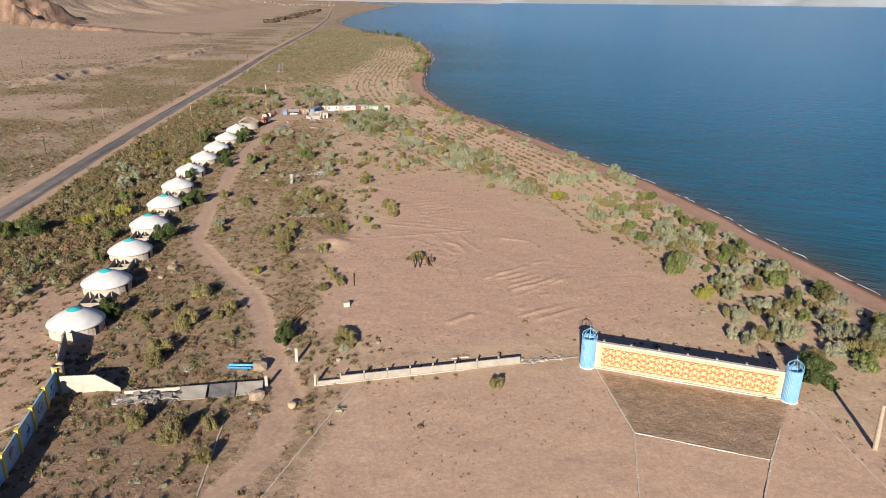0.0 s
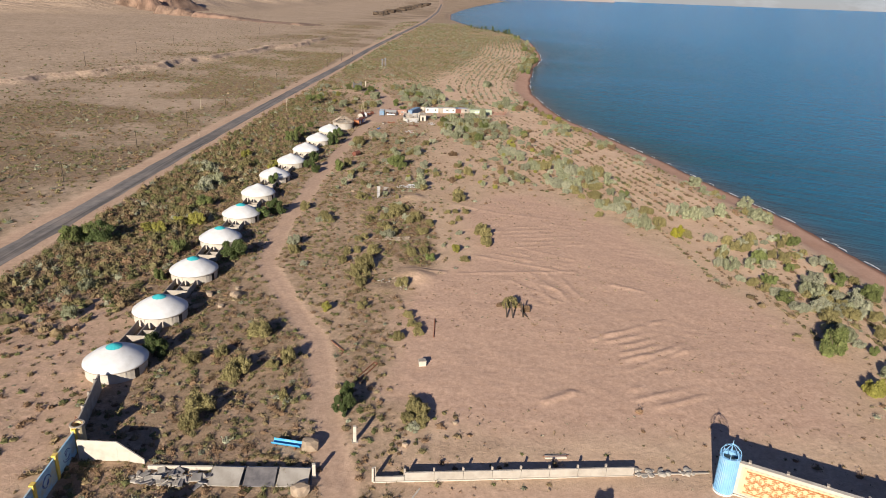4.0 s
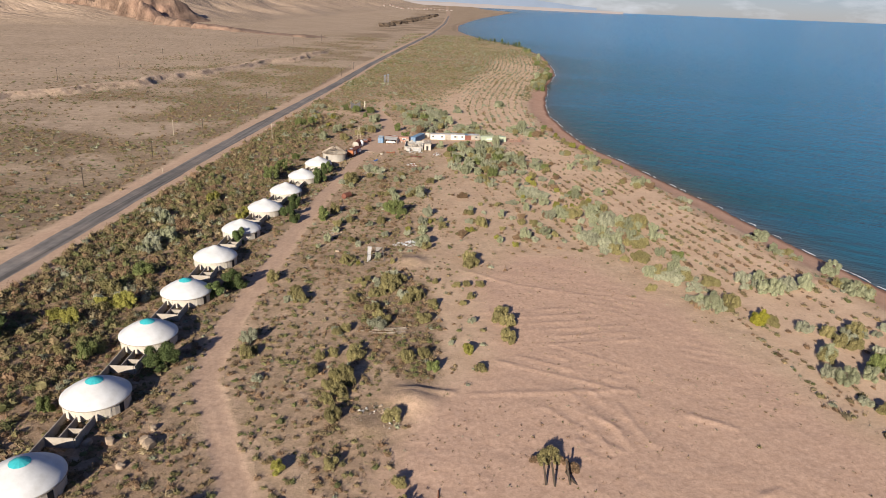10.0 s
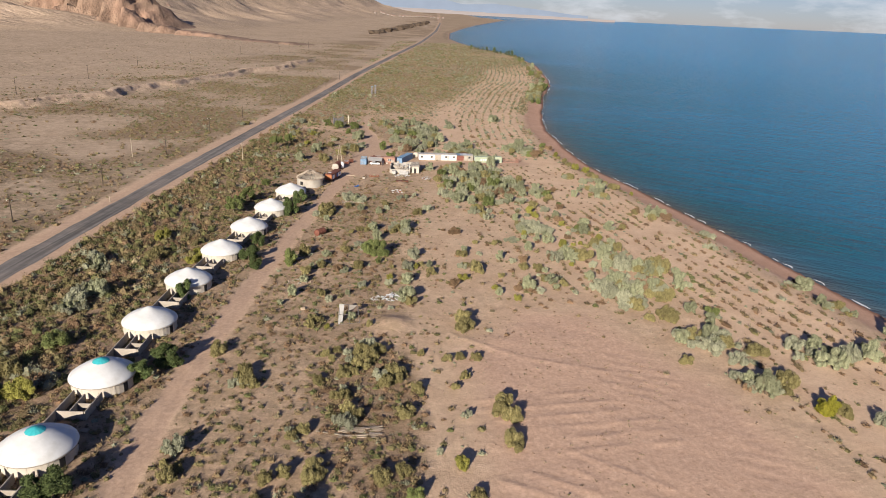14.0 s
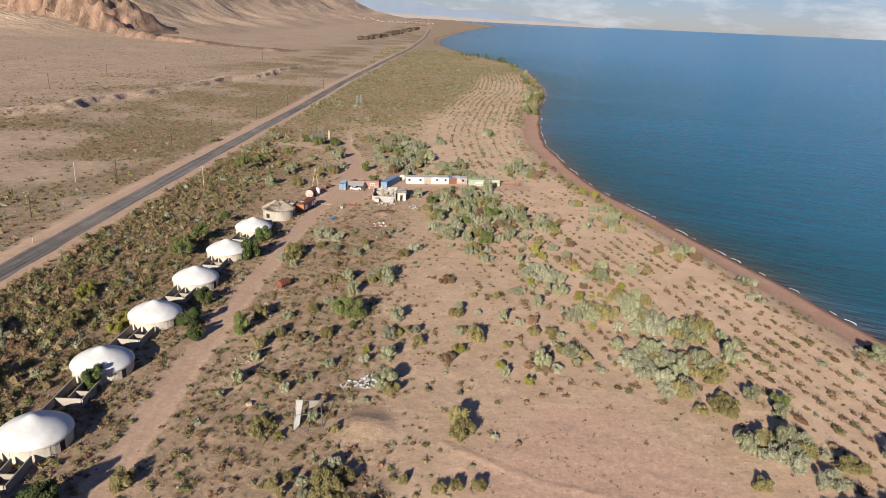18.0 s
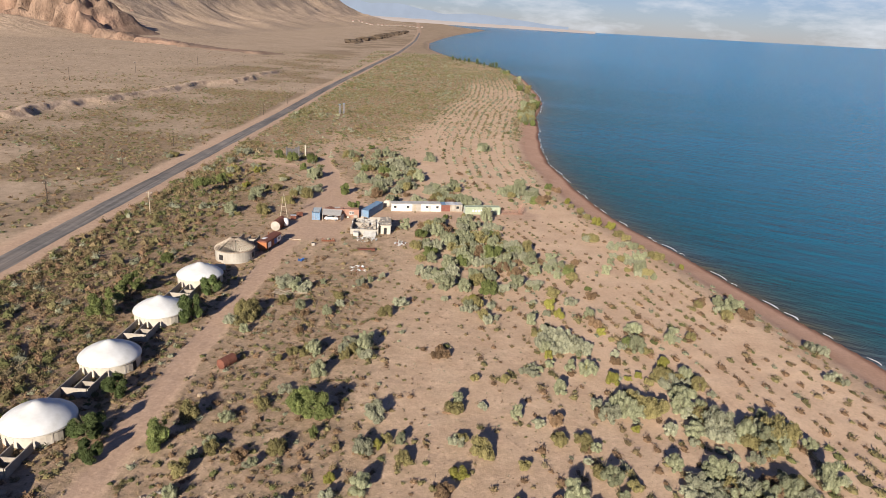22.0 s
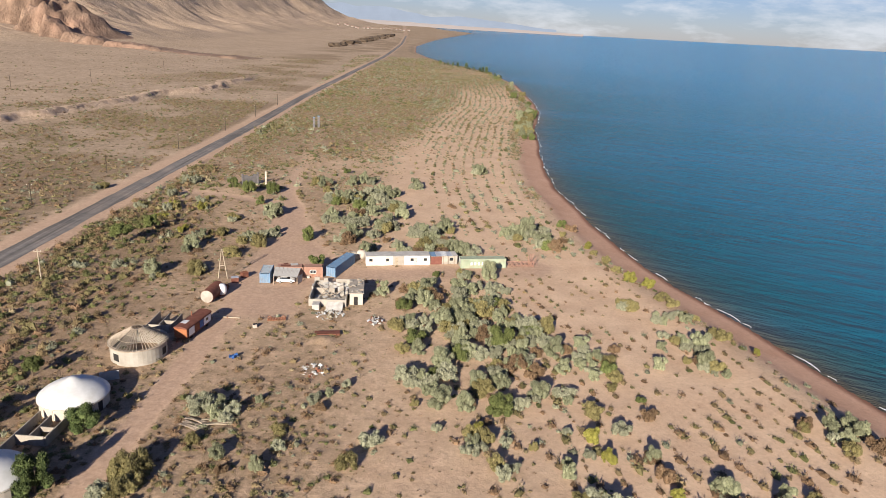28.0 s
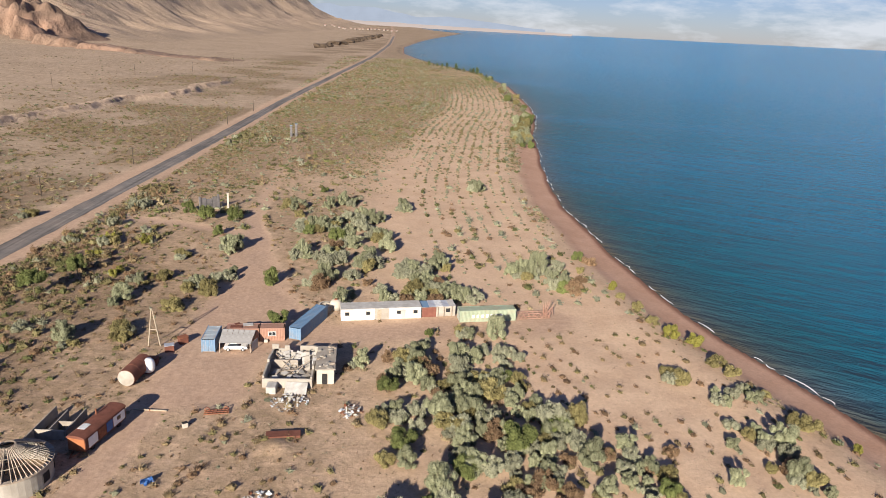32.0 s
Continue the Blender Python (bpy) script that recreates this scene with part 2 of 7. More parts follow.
west = -growing(130, 3600, 3.0, 1.035)[::-1]
east = growing(126, 900, 3.0, 1.09)
gxs = np.concatenate([west, np.arange(-127, -70, 1.1), np.arange(-70, -10, 0.75), np.arange(-10, 62, 0.5), np.arange(62, 90, 0.75), np.arange(90, 126, 1.0), east])
south = np.array([-900, -600, -400, -250, -150, -90, -50, -20, 0, 15])
north = growing(520, 5000, 1.6, 1.016)
gys = np.concatenate([south, np.arange(25, 60, 2.0), np.arange(60, 108, 0.8), np.arange(108, 256, 0.52), np.arange(256, 430, 0.8), np.arange(430, 520, 1.2), north])
ground_me, px, py, pz = sheet("ground", gxs, gys, height)


def poly_mask(pts, x, y, soft=3.0):
    """1 inside the polygon, falling to 0 over soft metres."""
    inside = np.zeros(x.shape, bool)
    best = np.full(x.shape, 1e9)
    for (ax, ay), (bx, by) in zip(pts, pts[1:] + pts[:1]):
        t = np.clip(((x - ax) * (bx - ax) + (y - ay) * (by - ay)) / ((bx - ax) ** 2 + (by - ay) ** 2), 0, 1)
        best = np.minimum(best, np.hypot(x - ax - t * (bx - ax), y - ay - t * (by - ay)))
        if ay != by:
            cross = ((ay > y) != (by > y)) & (x < (bx - ax) * (y - ay) / (by - ay) + ax)
            inside ^= cross
    sd = np.where(inside, best, -best)
    return smooth(sd, -soft, soft)


def line_dist(pts, x, y):
    best = np.full(x.shape, 1e9)
    for (ax, ay), (bx, by) in zip(pts, pts[1:]):
        t = np.clip(((x - ax) * (bx - ax) + (y - ay) * (by - ay)) / ((bx - ax) ** 2 + (by - ay) ** 2), 0, 1)
        best = np.minimum(best, np.hypot(x - ax - t * (bx - ax), y - ay - t * (by - ay)))
    return best


FIELD = [(12, 192), (10, 228), (22, 252), (40, 252), (52, 228), (60, 200), (70, 172), (78, 140), (70, 118), (28, 116), (5, 118), (-5, 128), (-6, 158), (0, 176)]
PARADE = [(-12, 62), (1, 103), (43, 104), (73, 88.5), (82, 64), (82, 40), (-20, 40)]
YARD = [(-36, 372), (-20, 374), (-18, 392), (-8, 397), (40, 404), (44, 412), (40, 416), (-8, 405), (-18, 420), (-26, 445), (-35, 470), (-42, 465), (-34, 430), (-36, 400)]
SPUR = [(-31, 457), (-39, 466), (-60, 474), (-78, 478), (-90, 480)]


def track_mask(x, y):
    d = np.abs(x - along(TRACK, y)) / np.sqrt(1 + 0.15)
    wob = 0.9 * (fbm(x, y, 7, 40, 2) - 0.5)
    m = (1 - smooth(d + wob, 1.6, 3.0)) * (1 - 0.75 * smooth(y, 470, 560)) * (1 - smooth(y, 640, 700))
    m2 = (1 - smooth(line_dist(SPUR, x, y) + wob, 1.6, 2.8)) * 0.9
    return np.maximum(np.maximum(m, m2), poly_mask(YARD, x, y, 2.5))


def field_mask(x, y):
    wob = 9 * (fbm(x, y, 18, 50, 3) - 0.5)
    return np.maximum(poly_mask(FIELD, x + wob, y + wob, 6), poly_mask(PARADE, x, y, 1.5))


def scrub_density(x, y):
    """How thickly small bushes and dry grass cover the land, 0 to 1."""
    s, w = inland(x, y), x - along(ROADLINE, y)
    base = 0.35 + 0.5 * fbm(x, y, 30, 60, 3)
    hedge = smooth(w, 8, 12) * (1 - smooth(w, 24, 40))
    base = base + 0.45 * hedge * (1 - smooth(y, 420, 470))
    planted = smooth(s, 14, 18) * np.maximum((1 - smooth(s, 60, 76)) * smooth(y, 262, 290), (1 - smooth(s, 42, 54)) * smooth(y, 165, 195)) * (1 - smooth(y, 850, 1000))
    base = base * (1 - 0.8 * planted)
    base = base + 0.35 * (1 - planted) * poly_mask([(-80, 500), (-40, 560), (-5, 600), (20, 640), (90, 780), (60, 1100), (-50, 1400), (-80, 700)], x, y, 25)
    base = base + 0.4 * poly_mask([(-46, 60), (-21, 60), (-20, 98), (-45, 103)], x, y, 3)
    base = base * (1 - 0.55 * smooth(x, -16, 4) * (1 - smooth(y, 560, 640)))
    base = base + 0.5 * (1 - smooth(x, -62, -50)) * (1 - smooth(y, 420, 470))
    base = base + 0.3 * poly_mask([(-46, 100), (-24, 104), (-18, 128), (-24, 150), (-38, 165), (-46, 165)], x, y, 4) + 0.3 * poly_mask([(-14, 120), (0, 118), (2, 150), (-2, 175), (-16, 175), (-12, 140)], x, y, 5)
    base = base + 0.22 * smooth(x, -66, -60) * (1 - smooth(x, -45, -42)) * smooth(y, 100, 110) * (1 - smooth(y, 345, 355))
    thick = poly_mask([(-12, 190), (2, 176), (2, 205), (-2, 228), (-14, 232), (-20, 212)], x, y, 4)
    base = np.maximum(base, 0.95 * thick)
    base = base * (1 - 0.72 * poly_mask([(-97, 60), (-49, 98), (-55, 150), (-66, 162), (-97, 150)], x, y, 5))
    base = base * (1 - 0.97 * field_mask(x, y)) * (1 - track_mask(x, y)) * smooth(s * (1 + 2.5 * smooth(y, 620, 760)), 9, 16)
    base = np.where(w < 0, (0.10 + 1.1 * smooth(fbm(x, y, 45, 61, 3), 0.30, 0.72) * (1 - 0.9 * smooth(-w, 70, 190))) * smooth(-w, 7, 12), base)
    base = base * np.where(np.abs(w) < 6.5, 0, 1)
    return np.clip(base, 0, 1)


g_track, g_field, g_scrub = track_mask(px, py), field_mask(px, py), scrub_density(px, py)
g_scrub = np.maximum(g_scrub, 0.75 * poly_mask([(44, 102), (72, 88.5), (66, 82), (60, 75), (43, 84)], px, py, 1.0))
g_field = np.maximum(g_field, 0.85 * poly_mask([(-97, 55), (-16, 55), (-18, 100), (-48, 104), (-55, 150), (-66, 162), (-97, 150)], px, py, 5))
g_s = inland(px, py)
narrow = 1 - 0.72 * smooth(py, 620, 760)
g_beach = (1 - smooth(g_s, 9 * narrow, 14 * narrow)) * smooth(g_s, -6, 0.0)
g_wet = 1 - smooth(g_s, 0.6, 2.6)
g_west = np.maximum(smooth(along(ROADLINE, py) - px, 4, 14), smooth(py, 1150, 1350))
g_slope = smooth(along(FOOT, py) - px + 60 * (fbm(px, py, 160, 20, 3) - 0.5), -10, 160)
e_ = along(SCARP, py) - px + 26 * (fbm(px, py, 50, 12, 3) - 0.5)
g_scarp = smooth(e_, -1, 1.5) * (1 - smooth(e_, 5, 8)) * smooth(py, 330, 480) * (1 - smooth(py, 900, 1000))
shoulder = np.abs(px - along(ROADLINE, py))
g_should = 1 - smooth(shoulder + 3.0 * (fbm(px, py, 9, 44, 3) - 0.5), 5.5, 11)
# worked furrows in the bare field, and wheel ruts in the track
furrow = poly_mask([(22, 150), (52, 138), (60, 168), (40, 188), (20, 182)], px, py, 5) * field_mask(px, py)
brk = smooth(fbm(px, py, 14, 75, 3), 0.42, 0.62)
dz = 0.02 * brk * furrow * np.sin((py * 0.93 + px * 0.35 + 1.6 * fbm(px, py, 9, 70, 2)) * 2 * math.pi / 3.4)
furrow2 = poly_mask([(14, 196), (30, 240), (50, 226), (58, 195), (30, 186)], px, py, 6)
dz += 0.025 * smooth(fbm(px, py, 11, 76, 3), 0.45, 0.65) * furrow2 * np.sin((py * 0.96 + px * 0.28 + 2.2 * fbm(px, py, 12, 71, 2)) * 2 * math.pi / 2.9)
def ridges(ox, oy, turn, u0, u1, v0, v1, pitch, high, wide, seed):
    """Parallel thrown-up ridges in a rectangle laid at (ox, oy), turned by the given degrees."""
    c, s = math.cos(radians(turn)), math.sin(radians(turn))
    u, v = (px - ox) * c + (py - oy) * s, -(px - ox) * s + (py - oy) * c
    v = v + 0.5 * (fbm(px, py, 6, seed, 2) - 0.5)
    d = np.abs((v - v0) / pitch - np.round((v - v0) / pitch)) * pitch
    lane = hashed(np.round((v - v0) / pitch), 0 * v, seed)
    ends = smooth(u, u0 + 4 * lane, u0 + 4 * lane + 1.5) * (1 - smooth(u, u1 - 4 * lane - 1.5, u1 - 4 * lane))
    return 1.05 * high * smooth(fbm(px, py, 7, seed + 9, 2), 0.3, 0.6) * np.clip(1 - d / wide, 0, 1) * ends * ((v > v0 - pitch / 2) & (v < v1 + pitch / 2)) * (0.55 + 0.7 * fbm(px, py, 1.6, seed + 3, 2))


dz += ridges(34, 148.5, 26, -1, 21, -10, 0.5, 2.5, 0.26, 0.8, 101)
dz += ridges(36, 126, 24, -2, 17, -3, 6, 3.0, 0.22, 0.8, 102)
dz += ridges(31, 180, -75, 0, 17, -14, 1, 3.6, 0.16, 0.9, 103)
dz += ridges(12, 196, 12, 0, 32, 0, 16, 3.2, 0.12, 0.8, 104)
# a fan of plough lines below the berm
for pts, hi_ in (([(12.6, 190.8), (32.9, 182.6)], 0.16), ([(17, 193), (34, 185.2)], 0.14), ([(21.5, 195), (35.1, 187.6)], 0.16), ([(24, 198.5), (37, 190.5)], 0.13), ([(19.2, 176.1), (29.8, 164.6)], 0.18), ([(23.2, 177.3), (32.1, 169.1)], 0.16),
                 ([(24.1, 180.8), (31.2, 168.6)], 0.14), ([(28.5, 181.2), (32.7, 173.3)], 0.14), ([(33.3, 147.3), (50.3, 157.3)], 0.2), ([(34.8, 138.2), (51.7, 146.9)], 0.22), ([(37.9, 136.1), (50.7, 144.2)], 0.2), ([(41.2, 172.5), (44.3, 170.8)], 0.25)):
    d = line_dist(pts, px, py) + 0.7 * (fbm(px, py, 2.4, 112, 2) - 0.5)
    dz += hi_ * np.clip(1 - d / 0.7, 0, 1) * smooth(fbm(px, py, 4, 113, 2), 0.25, 0.6) * (0.6 + 0.7 * fbm(px, py, 1.2, 114, 2))
for pts, hi_ in (([(-5, 179), (4, 179)], 0.35), ([(8, 179), (14, 179.7), (36, 182.5)], 0.16), ([(6, 237), (19, 228.5), (35, 224)], 0.14), ([(21, 125), (26, 128)], 0.3), ([(44, 175), (50, 172)], 0.3)):
    d = line_dist(pts, px, py) + 0.8 * (fbm(px, py, 3, 110, 2) - 0.5)
    dz += hi_ * np.clip(1 - d / 1.1, 0, 1) * (0.6 + 0.6 * fbm(px, py, 2, 111, 2))
for mx, my, mr, mh in ((-2.5, 176, 8, 1.4), (-6, 241, 7, 1.1), (-9, 168, 6, 0.6), (-12, 363, 4, 0.8)):
    dz += mh * np.exp(-((px - mx) ** 2 + (py - my) ** 2) / (mr * 0.5) ** 2)
dz += 0.10 * field_mask(px, py) * (fbm(px, py, 1.7, 120, 2) - 0.5) * (fbm(px, py, 22, 121, 2) + 0.2)
dz += g_track * -0.07 - 0.08 * np.exp(-((np.abs(px - along(TRACK, py)) - 0.95) / 0.4) ** 2) * g_track
dz += 0.25 * g_scrub * (fbm(px, py, 2.2, 72, 2) - 0.45) * (np.abs(px) < 130)
co = np.stack([px, py, pz + np.where(py < 700, dz, 0)], 1)
ground_me.vertices.foreach_set("co", co.ravel())
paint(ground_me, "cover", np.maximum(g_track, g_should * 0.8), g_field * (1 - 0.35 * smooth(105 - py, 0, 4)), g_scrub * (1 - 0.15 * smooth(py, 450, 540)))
paint(ground_me, "shore", g_beach, g_wet, g_west)
paint(ground_me, "rock", g_slope * 0.0, g_scarp, g_slope)
ground = tagged(new("ground", ground_me), "dry reddish sandy ground with sparse scrub, sloping to the beach", "ground", kind="structure")


def ground_material():
    m = bpy.data.materials.new("dry_earth")
    m.use_nodes = True
    n, l = m.node_tree.nodes, m.node_tree.links
    b = n["Principled BSDF"]
    b.inputs["Roughness"].default_value, b.inputs["Specular IOR Level"].default_value = 0.95, 0.1
    pos = n.new("ShaderNodeNewGeometry").outputs["Position"]

    def noise_at(s, d=4.0, r=0.6):
        t = n.new("ShaderNodeTexNoise")
        t.inputs["Scale"].default_value, t.inputs["Detail"].default_value, t.inputs["Roughness"].default_value = s, d, r
        l.new(pos, t.inputs["Vector"])
        return t.outputs["Fac"]

    def rng(v, a_, b_, c_=0.0, d_=1.0):
        r = n.new("ShaderNodeMapRange")
        for k, val in (("From Min", a_), ("From Max", b_), ("To Min", c_), ("To Max", d_)):
            r.inputs[k].default_value = val
        l.new(v, r.inputs["Value"])
        return r.outputs["Result"]

    def op(kind, u, v):
        o = n.new("ShaderNodeMath")
        o.operation = kind
        for k, val in ((0, u), (1, v)):
            if hasattr(val, "is_linked"):
                l.new(val, o.inputs[k])
            else:
                o.inputs[k].default_value = val
        return o.outputs[0]

    def mix(fac, a_, b_):
        x = n.new("ShaderNodeMix")
        x.data_type = "RGBA"
        l.new(fac, x.inputs["Factor"])
        for sock, v in (("A", a_), ("B", b_)):
            if hasattr(v, "is_linked"):
                l.new(v, x.inputs[sock])
            else:
                x.inputs[sock].default_value = (*v, 1)
        return x.outputs["Result"]

    def zones(name):
        at = n.new("ShaderNodeAttribute")
        at.attribute_name = name
        sep = n.new("ShaderNodeSeparateColor")
        l.new(at.outputs["Color"], sep.inputs["Color"])
        return sep.outputs

    cover, shore, rock = zones("cover"), zones("shore"), zones("rock")
    n_big, n_mid, n_small, n_grain = noise_at(0.012, 5), noise_at(0.11, 5, 0.65), noise_at(0.7, 4, 0.7), noise_at(4.0, 3, 0.7)
    soil = mix(rng(n_mid, 0.3, 0.7), (0.48, 0.33, 0.225), (0.60, 0.435, 0.305))
    tan = mix(rng(n_mid, 0.3, 0.7), (0.355, 0.262, 0.187), (0.50, 0.38, 0.278))
    col = mix(shore[2], soil, tan)
    red = mix(rng(n_small, 0.3, 0.7), (0.425, 0.276, 0.196), (0.535, 0.364, 0.268))
    col = mix(op("MULTIPLY", cover[1], 0.9), col, red)
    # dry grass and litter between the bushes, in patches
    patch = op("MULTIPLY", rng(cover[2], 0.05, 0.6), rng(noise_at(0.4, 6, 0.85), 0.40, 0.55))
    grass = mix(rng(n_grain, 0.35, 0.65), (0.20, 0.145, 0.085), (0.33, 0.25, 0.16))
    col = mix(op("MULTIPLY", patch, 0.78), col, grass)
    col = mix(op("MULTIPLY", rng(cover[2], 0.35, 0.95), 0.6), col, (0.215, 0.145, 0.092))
    tone = mix(rng(n_small, 0.3, 0.7), (0.385, 0.258, 0.183), (0.47, 0.33, 0.24))
    col = mix(op("MULTIPLY", cover[0], 0.85), col, tone)
    sand = mix(rng(n_mid, 0.3, 0.7), (0.40, 0.24, 0.165), (0.48, 0.31, 0.225))
    col = mix(shore[0], col, sand)
    col = mix(op("MULTIPLY", shore[1], shore[0]), col, (0.17, 0.085, 0.06))
    cliff = mix(rng(noise_at(0.045, 6, 0.7), 0.35, 0.65), (0.27, 0.14, 0.09), (0.52, 0.35, 0.25))
    col = mix(rock[0], col, cliff)
    col = mix(rng(rock[1], 0.1, 0.6, 0.0, 0.85), col, mix(rng(n_small, 0.3, 0.7), (0.42, 0.30, 0.21), (0.60, 0.46, 0.34)))
    col = mix(op("MULTIPLY", rock[2], 0.65), col, mix(rng(n_mid, 0.3, 0.7), (0.44, 0.315, 0.225), (0.56, 0.42, 0.31)))
    # sparse dark scrub far off on the plain
    dots = op("MULTIPLY", rng(noise_at(0.3, 5, 0.8), 0.47, 0.60, 0.0, 0.8), rng(n_big, 0.36, 0.58, 0.25, 1.0))
    col = mix(op("MULTIPLY", op("MULTIPLY", dots, shore[2]), op("SUBTRACT", 1.0, rock[0])), col, (0.20, 0.155, 0.098))
    # clods, pebbles and litter
    speck = n.new("ShaderNodeVectorMath")
    speck.operation = "SCALE"
    l.new(col, speck.inputs[0])
    l.new(rng(noise_at(1.4, 6, 0.8), 0.32, 0.68, 0.86, 1.14), speck.inputs["Scale"])
    col = speck.outputs["Vector"]
    loose = op("SUBTRACT", 1.0, op("MULTIPLY", cover[0], 0.8))
    litter = op("MULTIPLY", rng(noise_at(2.3, 3, 0.75), 0.60, 0.68, 0.0, 0.32), loose)
    col = mix(litter, col, (0.17, 0.11, 0.07))
    pebble = op("MULTIPLY", rng(noise_at(3.1, 2, 0.6), 0.70, 0.75, 0.0, 0.6), loose)
    col = mix(pebble, col, (0.60, 0.49, 0.39))
    l.new(col, b.inputs["Base Color"])
    bp = n.new("ShaderNodeBump")
    bp.inputs["Strength"].default_value, bp.inputs["Distance"].default_value = 0.8, 0.24
    amt = op("ADD", 0.36, op("MULTIPLY", cover[2], 1.0))
    hsum = op("ADD", op("MULTIPLY", n_small, amt), op("MULTIPLY", n_grain, op("MULTIPLY", amt, 0.35)))
    gm = n.new("ShaderNodeMapping")
    gm.vector_type = "TEXTURE"
    gm.inputs["Scale"].default_value, gm.inputs["Rotation"].default_value = (4.5, 1, 1), (0, 0, radians(-20))
    l.new(pos, gm.inputs["Vector"])
    gully = n.new("ShaderNodeTexNoise")
    gully.inputs["Scale"].default_value, gully.inputs["Detail"].default_value, gully.inputs["Roughness"].default_value = 0.022, 5, 0.62
    l.new(gm.outputs["Vector"], gully.inputs["Vector"])
    hsum = op("ADD", hsum, op("MULTIPLY", op("MULTIPLY", gully.outputs["Fac"], 48.0), rock[2]))
    l.new(hsum, bp.inputs["Height"])
    l.new(bp.outputs["Normal"], b.inputs["Normal"])
    return m


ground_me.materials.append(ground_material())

# the lake
lxs = np.concatenate([np.arange(10, 140, 3.0), growing(140, 4800, 4.0, 1.09)])
lys = np.concatenate([-growing(20, 1500, 10.0, 1.3)[::-1], np.arange(0, 700, 5.0), growing(700, 4950, 6.0, 1.03)])
lake_me, lx, ly, lz = sheet("lake", lxs, lys, lambda x, y: -2.0 + lift(x, y), keep=lambda x, y: inland(x, y) < 12)
offshore = np.clip(-inland(lx, ly), 0, 400)
paint(lake_me, "offshore", 1 - np.exp(-offshore / 7.0), 1 - np.exp(-offshore / 60.0), 1 - np.exp(-offshore / 900.0))
lake = tagged(new("lake", lake_me), "deep blue lake with small wind ripples", "lake", kind="structure")


def water_material():
    m = bpy.data.materials.new("lake_water")
    m.use_nodes = True
    n, l = m.node_tree.nodes, m.node_tree.links
    b = n["Principled BSDF"]
    b.inputs["Roughness"].default_value, b.inputs["IOR"].default_value = 0.12, 1.33
    b.inputs["Specular IOR Level"].default_value = 0.025
    at = n.new("ShaderNodeAttribute")
    at.attribute_name = "offshore"
    sep = n.new("ShaderNodeSeparateColor")
    l.new(at.outputs["Color"], sep.inputs["Color"])
    pos = n.new("ShaderNodeNewGeometry").outputs["Position"]
    mp = n.new("ShaderNodeMapping")
    mp.vector_type = "TEXTURE"
    mp.inputs["Scale"].default_value = (4.0, 1.0, 1.0)
    mp.inputs["Rotation"].default_value = (0, 0, radians(-20))
    l.new(pos, mp.inputs["Vector"])

    def noise_at(s, d, vec):
        t = n.new("ShaderNodeTexNoise")
        t.inputs["Scale"].default_value, t.inputs["Detail"].default_value, t.inputs["Roughness"].default_value = s, d, 0.6
        l.new(vec, t.inputs["Vector"])
        return t.outputs["Fac"]

    def mix(fac, a_, b_):
        x = n.new("ShaderNodeMix")
        x.data_type = "RGBA"
        l.new(fac, x.inputs["Factor"])
        for sock, v in (("A", a_), ("B", b_)):
            if hasattr(v, "is_linked"):
                l.new(v, x.inputs[sock])
            else:
                x.inputs[sock].default_value = (*v, 1)
        return x.outputs["Result"]

    col = mix(sep.outputs[0], (0.085, 0.07, 0.05), (0.010, 0.066, 0.082))
    # beyond the brown shallows, the sky's reflection is put into the base colour
    col = mix(sep.outputs[1], col, (0.008, 0.105, 0.19))
    col = mix(sep.outputs[2], col, (0.035, 0.26, 0.52))
    streak = n.new("ShaderNodeMapRange")
    streak.inputs["From Min"].default_value, streak.inputs["From Max"].default_value, streak.inputs["To Max"].default_value = 0.45, 0.70, 0.45
    l.new(noise_at(0.006, 5, mp.outputs["Vector"]), streak.inputs["Value"])
    col = mix(streak.outputs["Result"], col, (0.02, 0.15, 0.31))
    l.new(col, b.inputs["Base Color"])
    bp = n.new("ShaderNodeBump")
    bp.inputs["Strength"].default_value, bp.inputs["Distance"].default_value = 1.0, 2.1
    add = n.new("ShaderNodeMath")
    add.operation = "ADD"
    mp2 = n.new("ShaderNodeMapping")
    mp2.vector_type = "TEXTURE"
    mp2.inputs["Scale"].default_value = (3.0, 1.0, 1.0)
    mp2.inputs["Rotation"].default_value = (0, 0, radians(-32))
    l.new(pos, mp2.inputs["Vector"])
    l.new(noise_at(0.21, 4, mp2.outputs["Vector"]), add.inputs[0])
    l.new(noise_at(0.09, 3, mp2.outputs["Vector"]), add.inputs[1])
    add2 = n.new("ShaderNodeMath")
    add2.operation = "MULTIPLY_ADD"
    add2.inputs[1].default_value = 0.25
    l.new(noise_at(0.9, 3, mp2.outputs["Vector"]), add2.inputs[0])
    l.new(add.outputs[0], add2.inputs[2])
    l.new(add2.outputs[0], bp.inputs["Height"])
    l.new(bp.outputs["Normal"], b.inputs["Normal"])
    return m


lake_me.materials.append(water_material())


def ground_at(x, y):
    return float(height(np.array([float(x)]), np.array([float(y)]))[0])


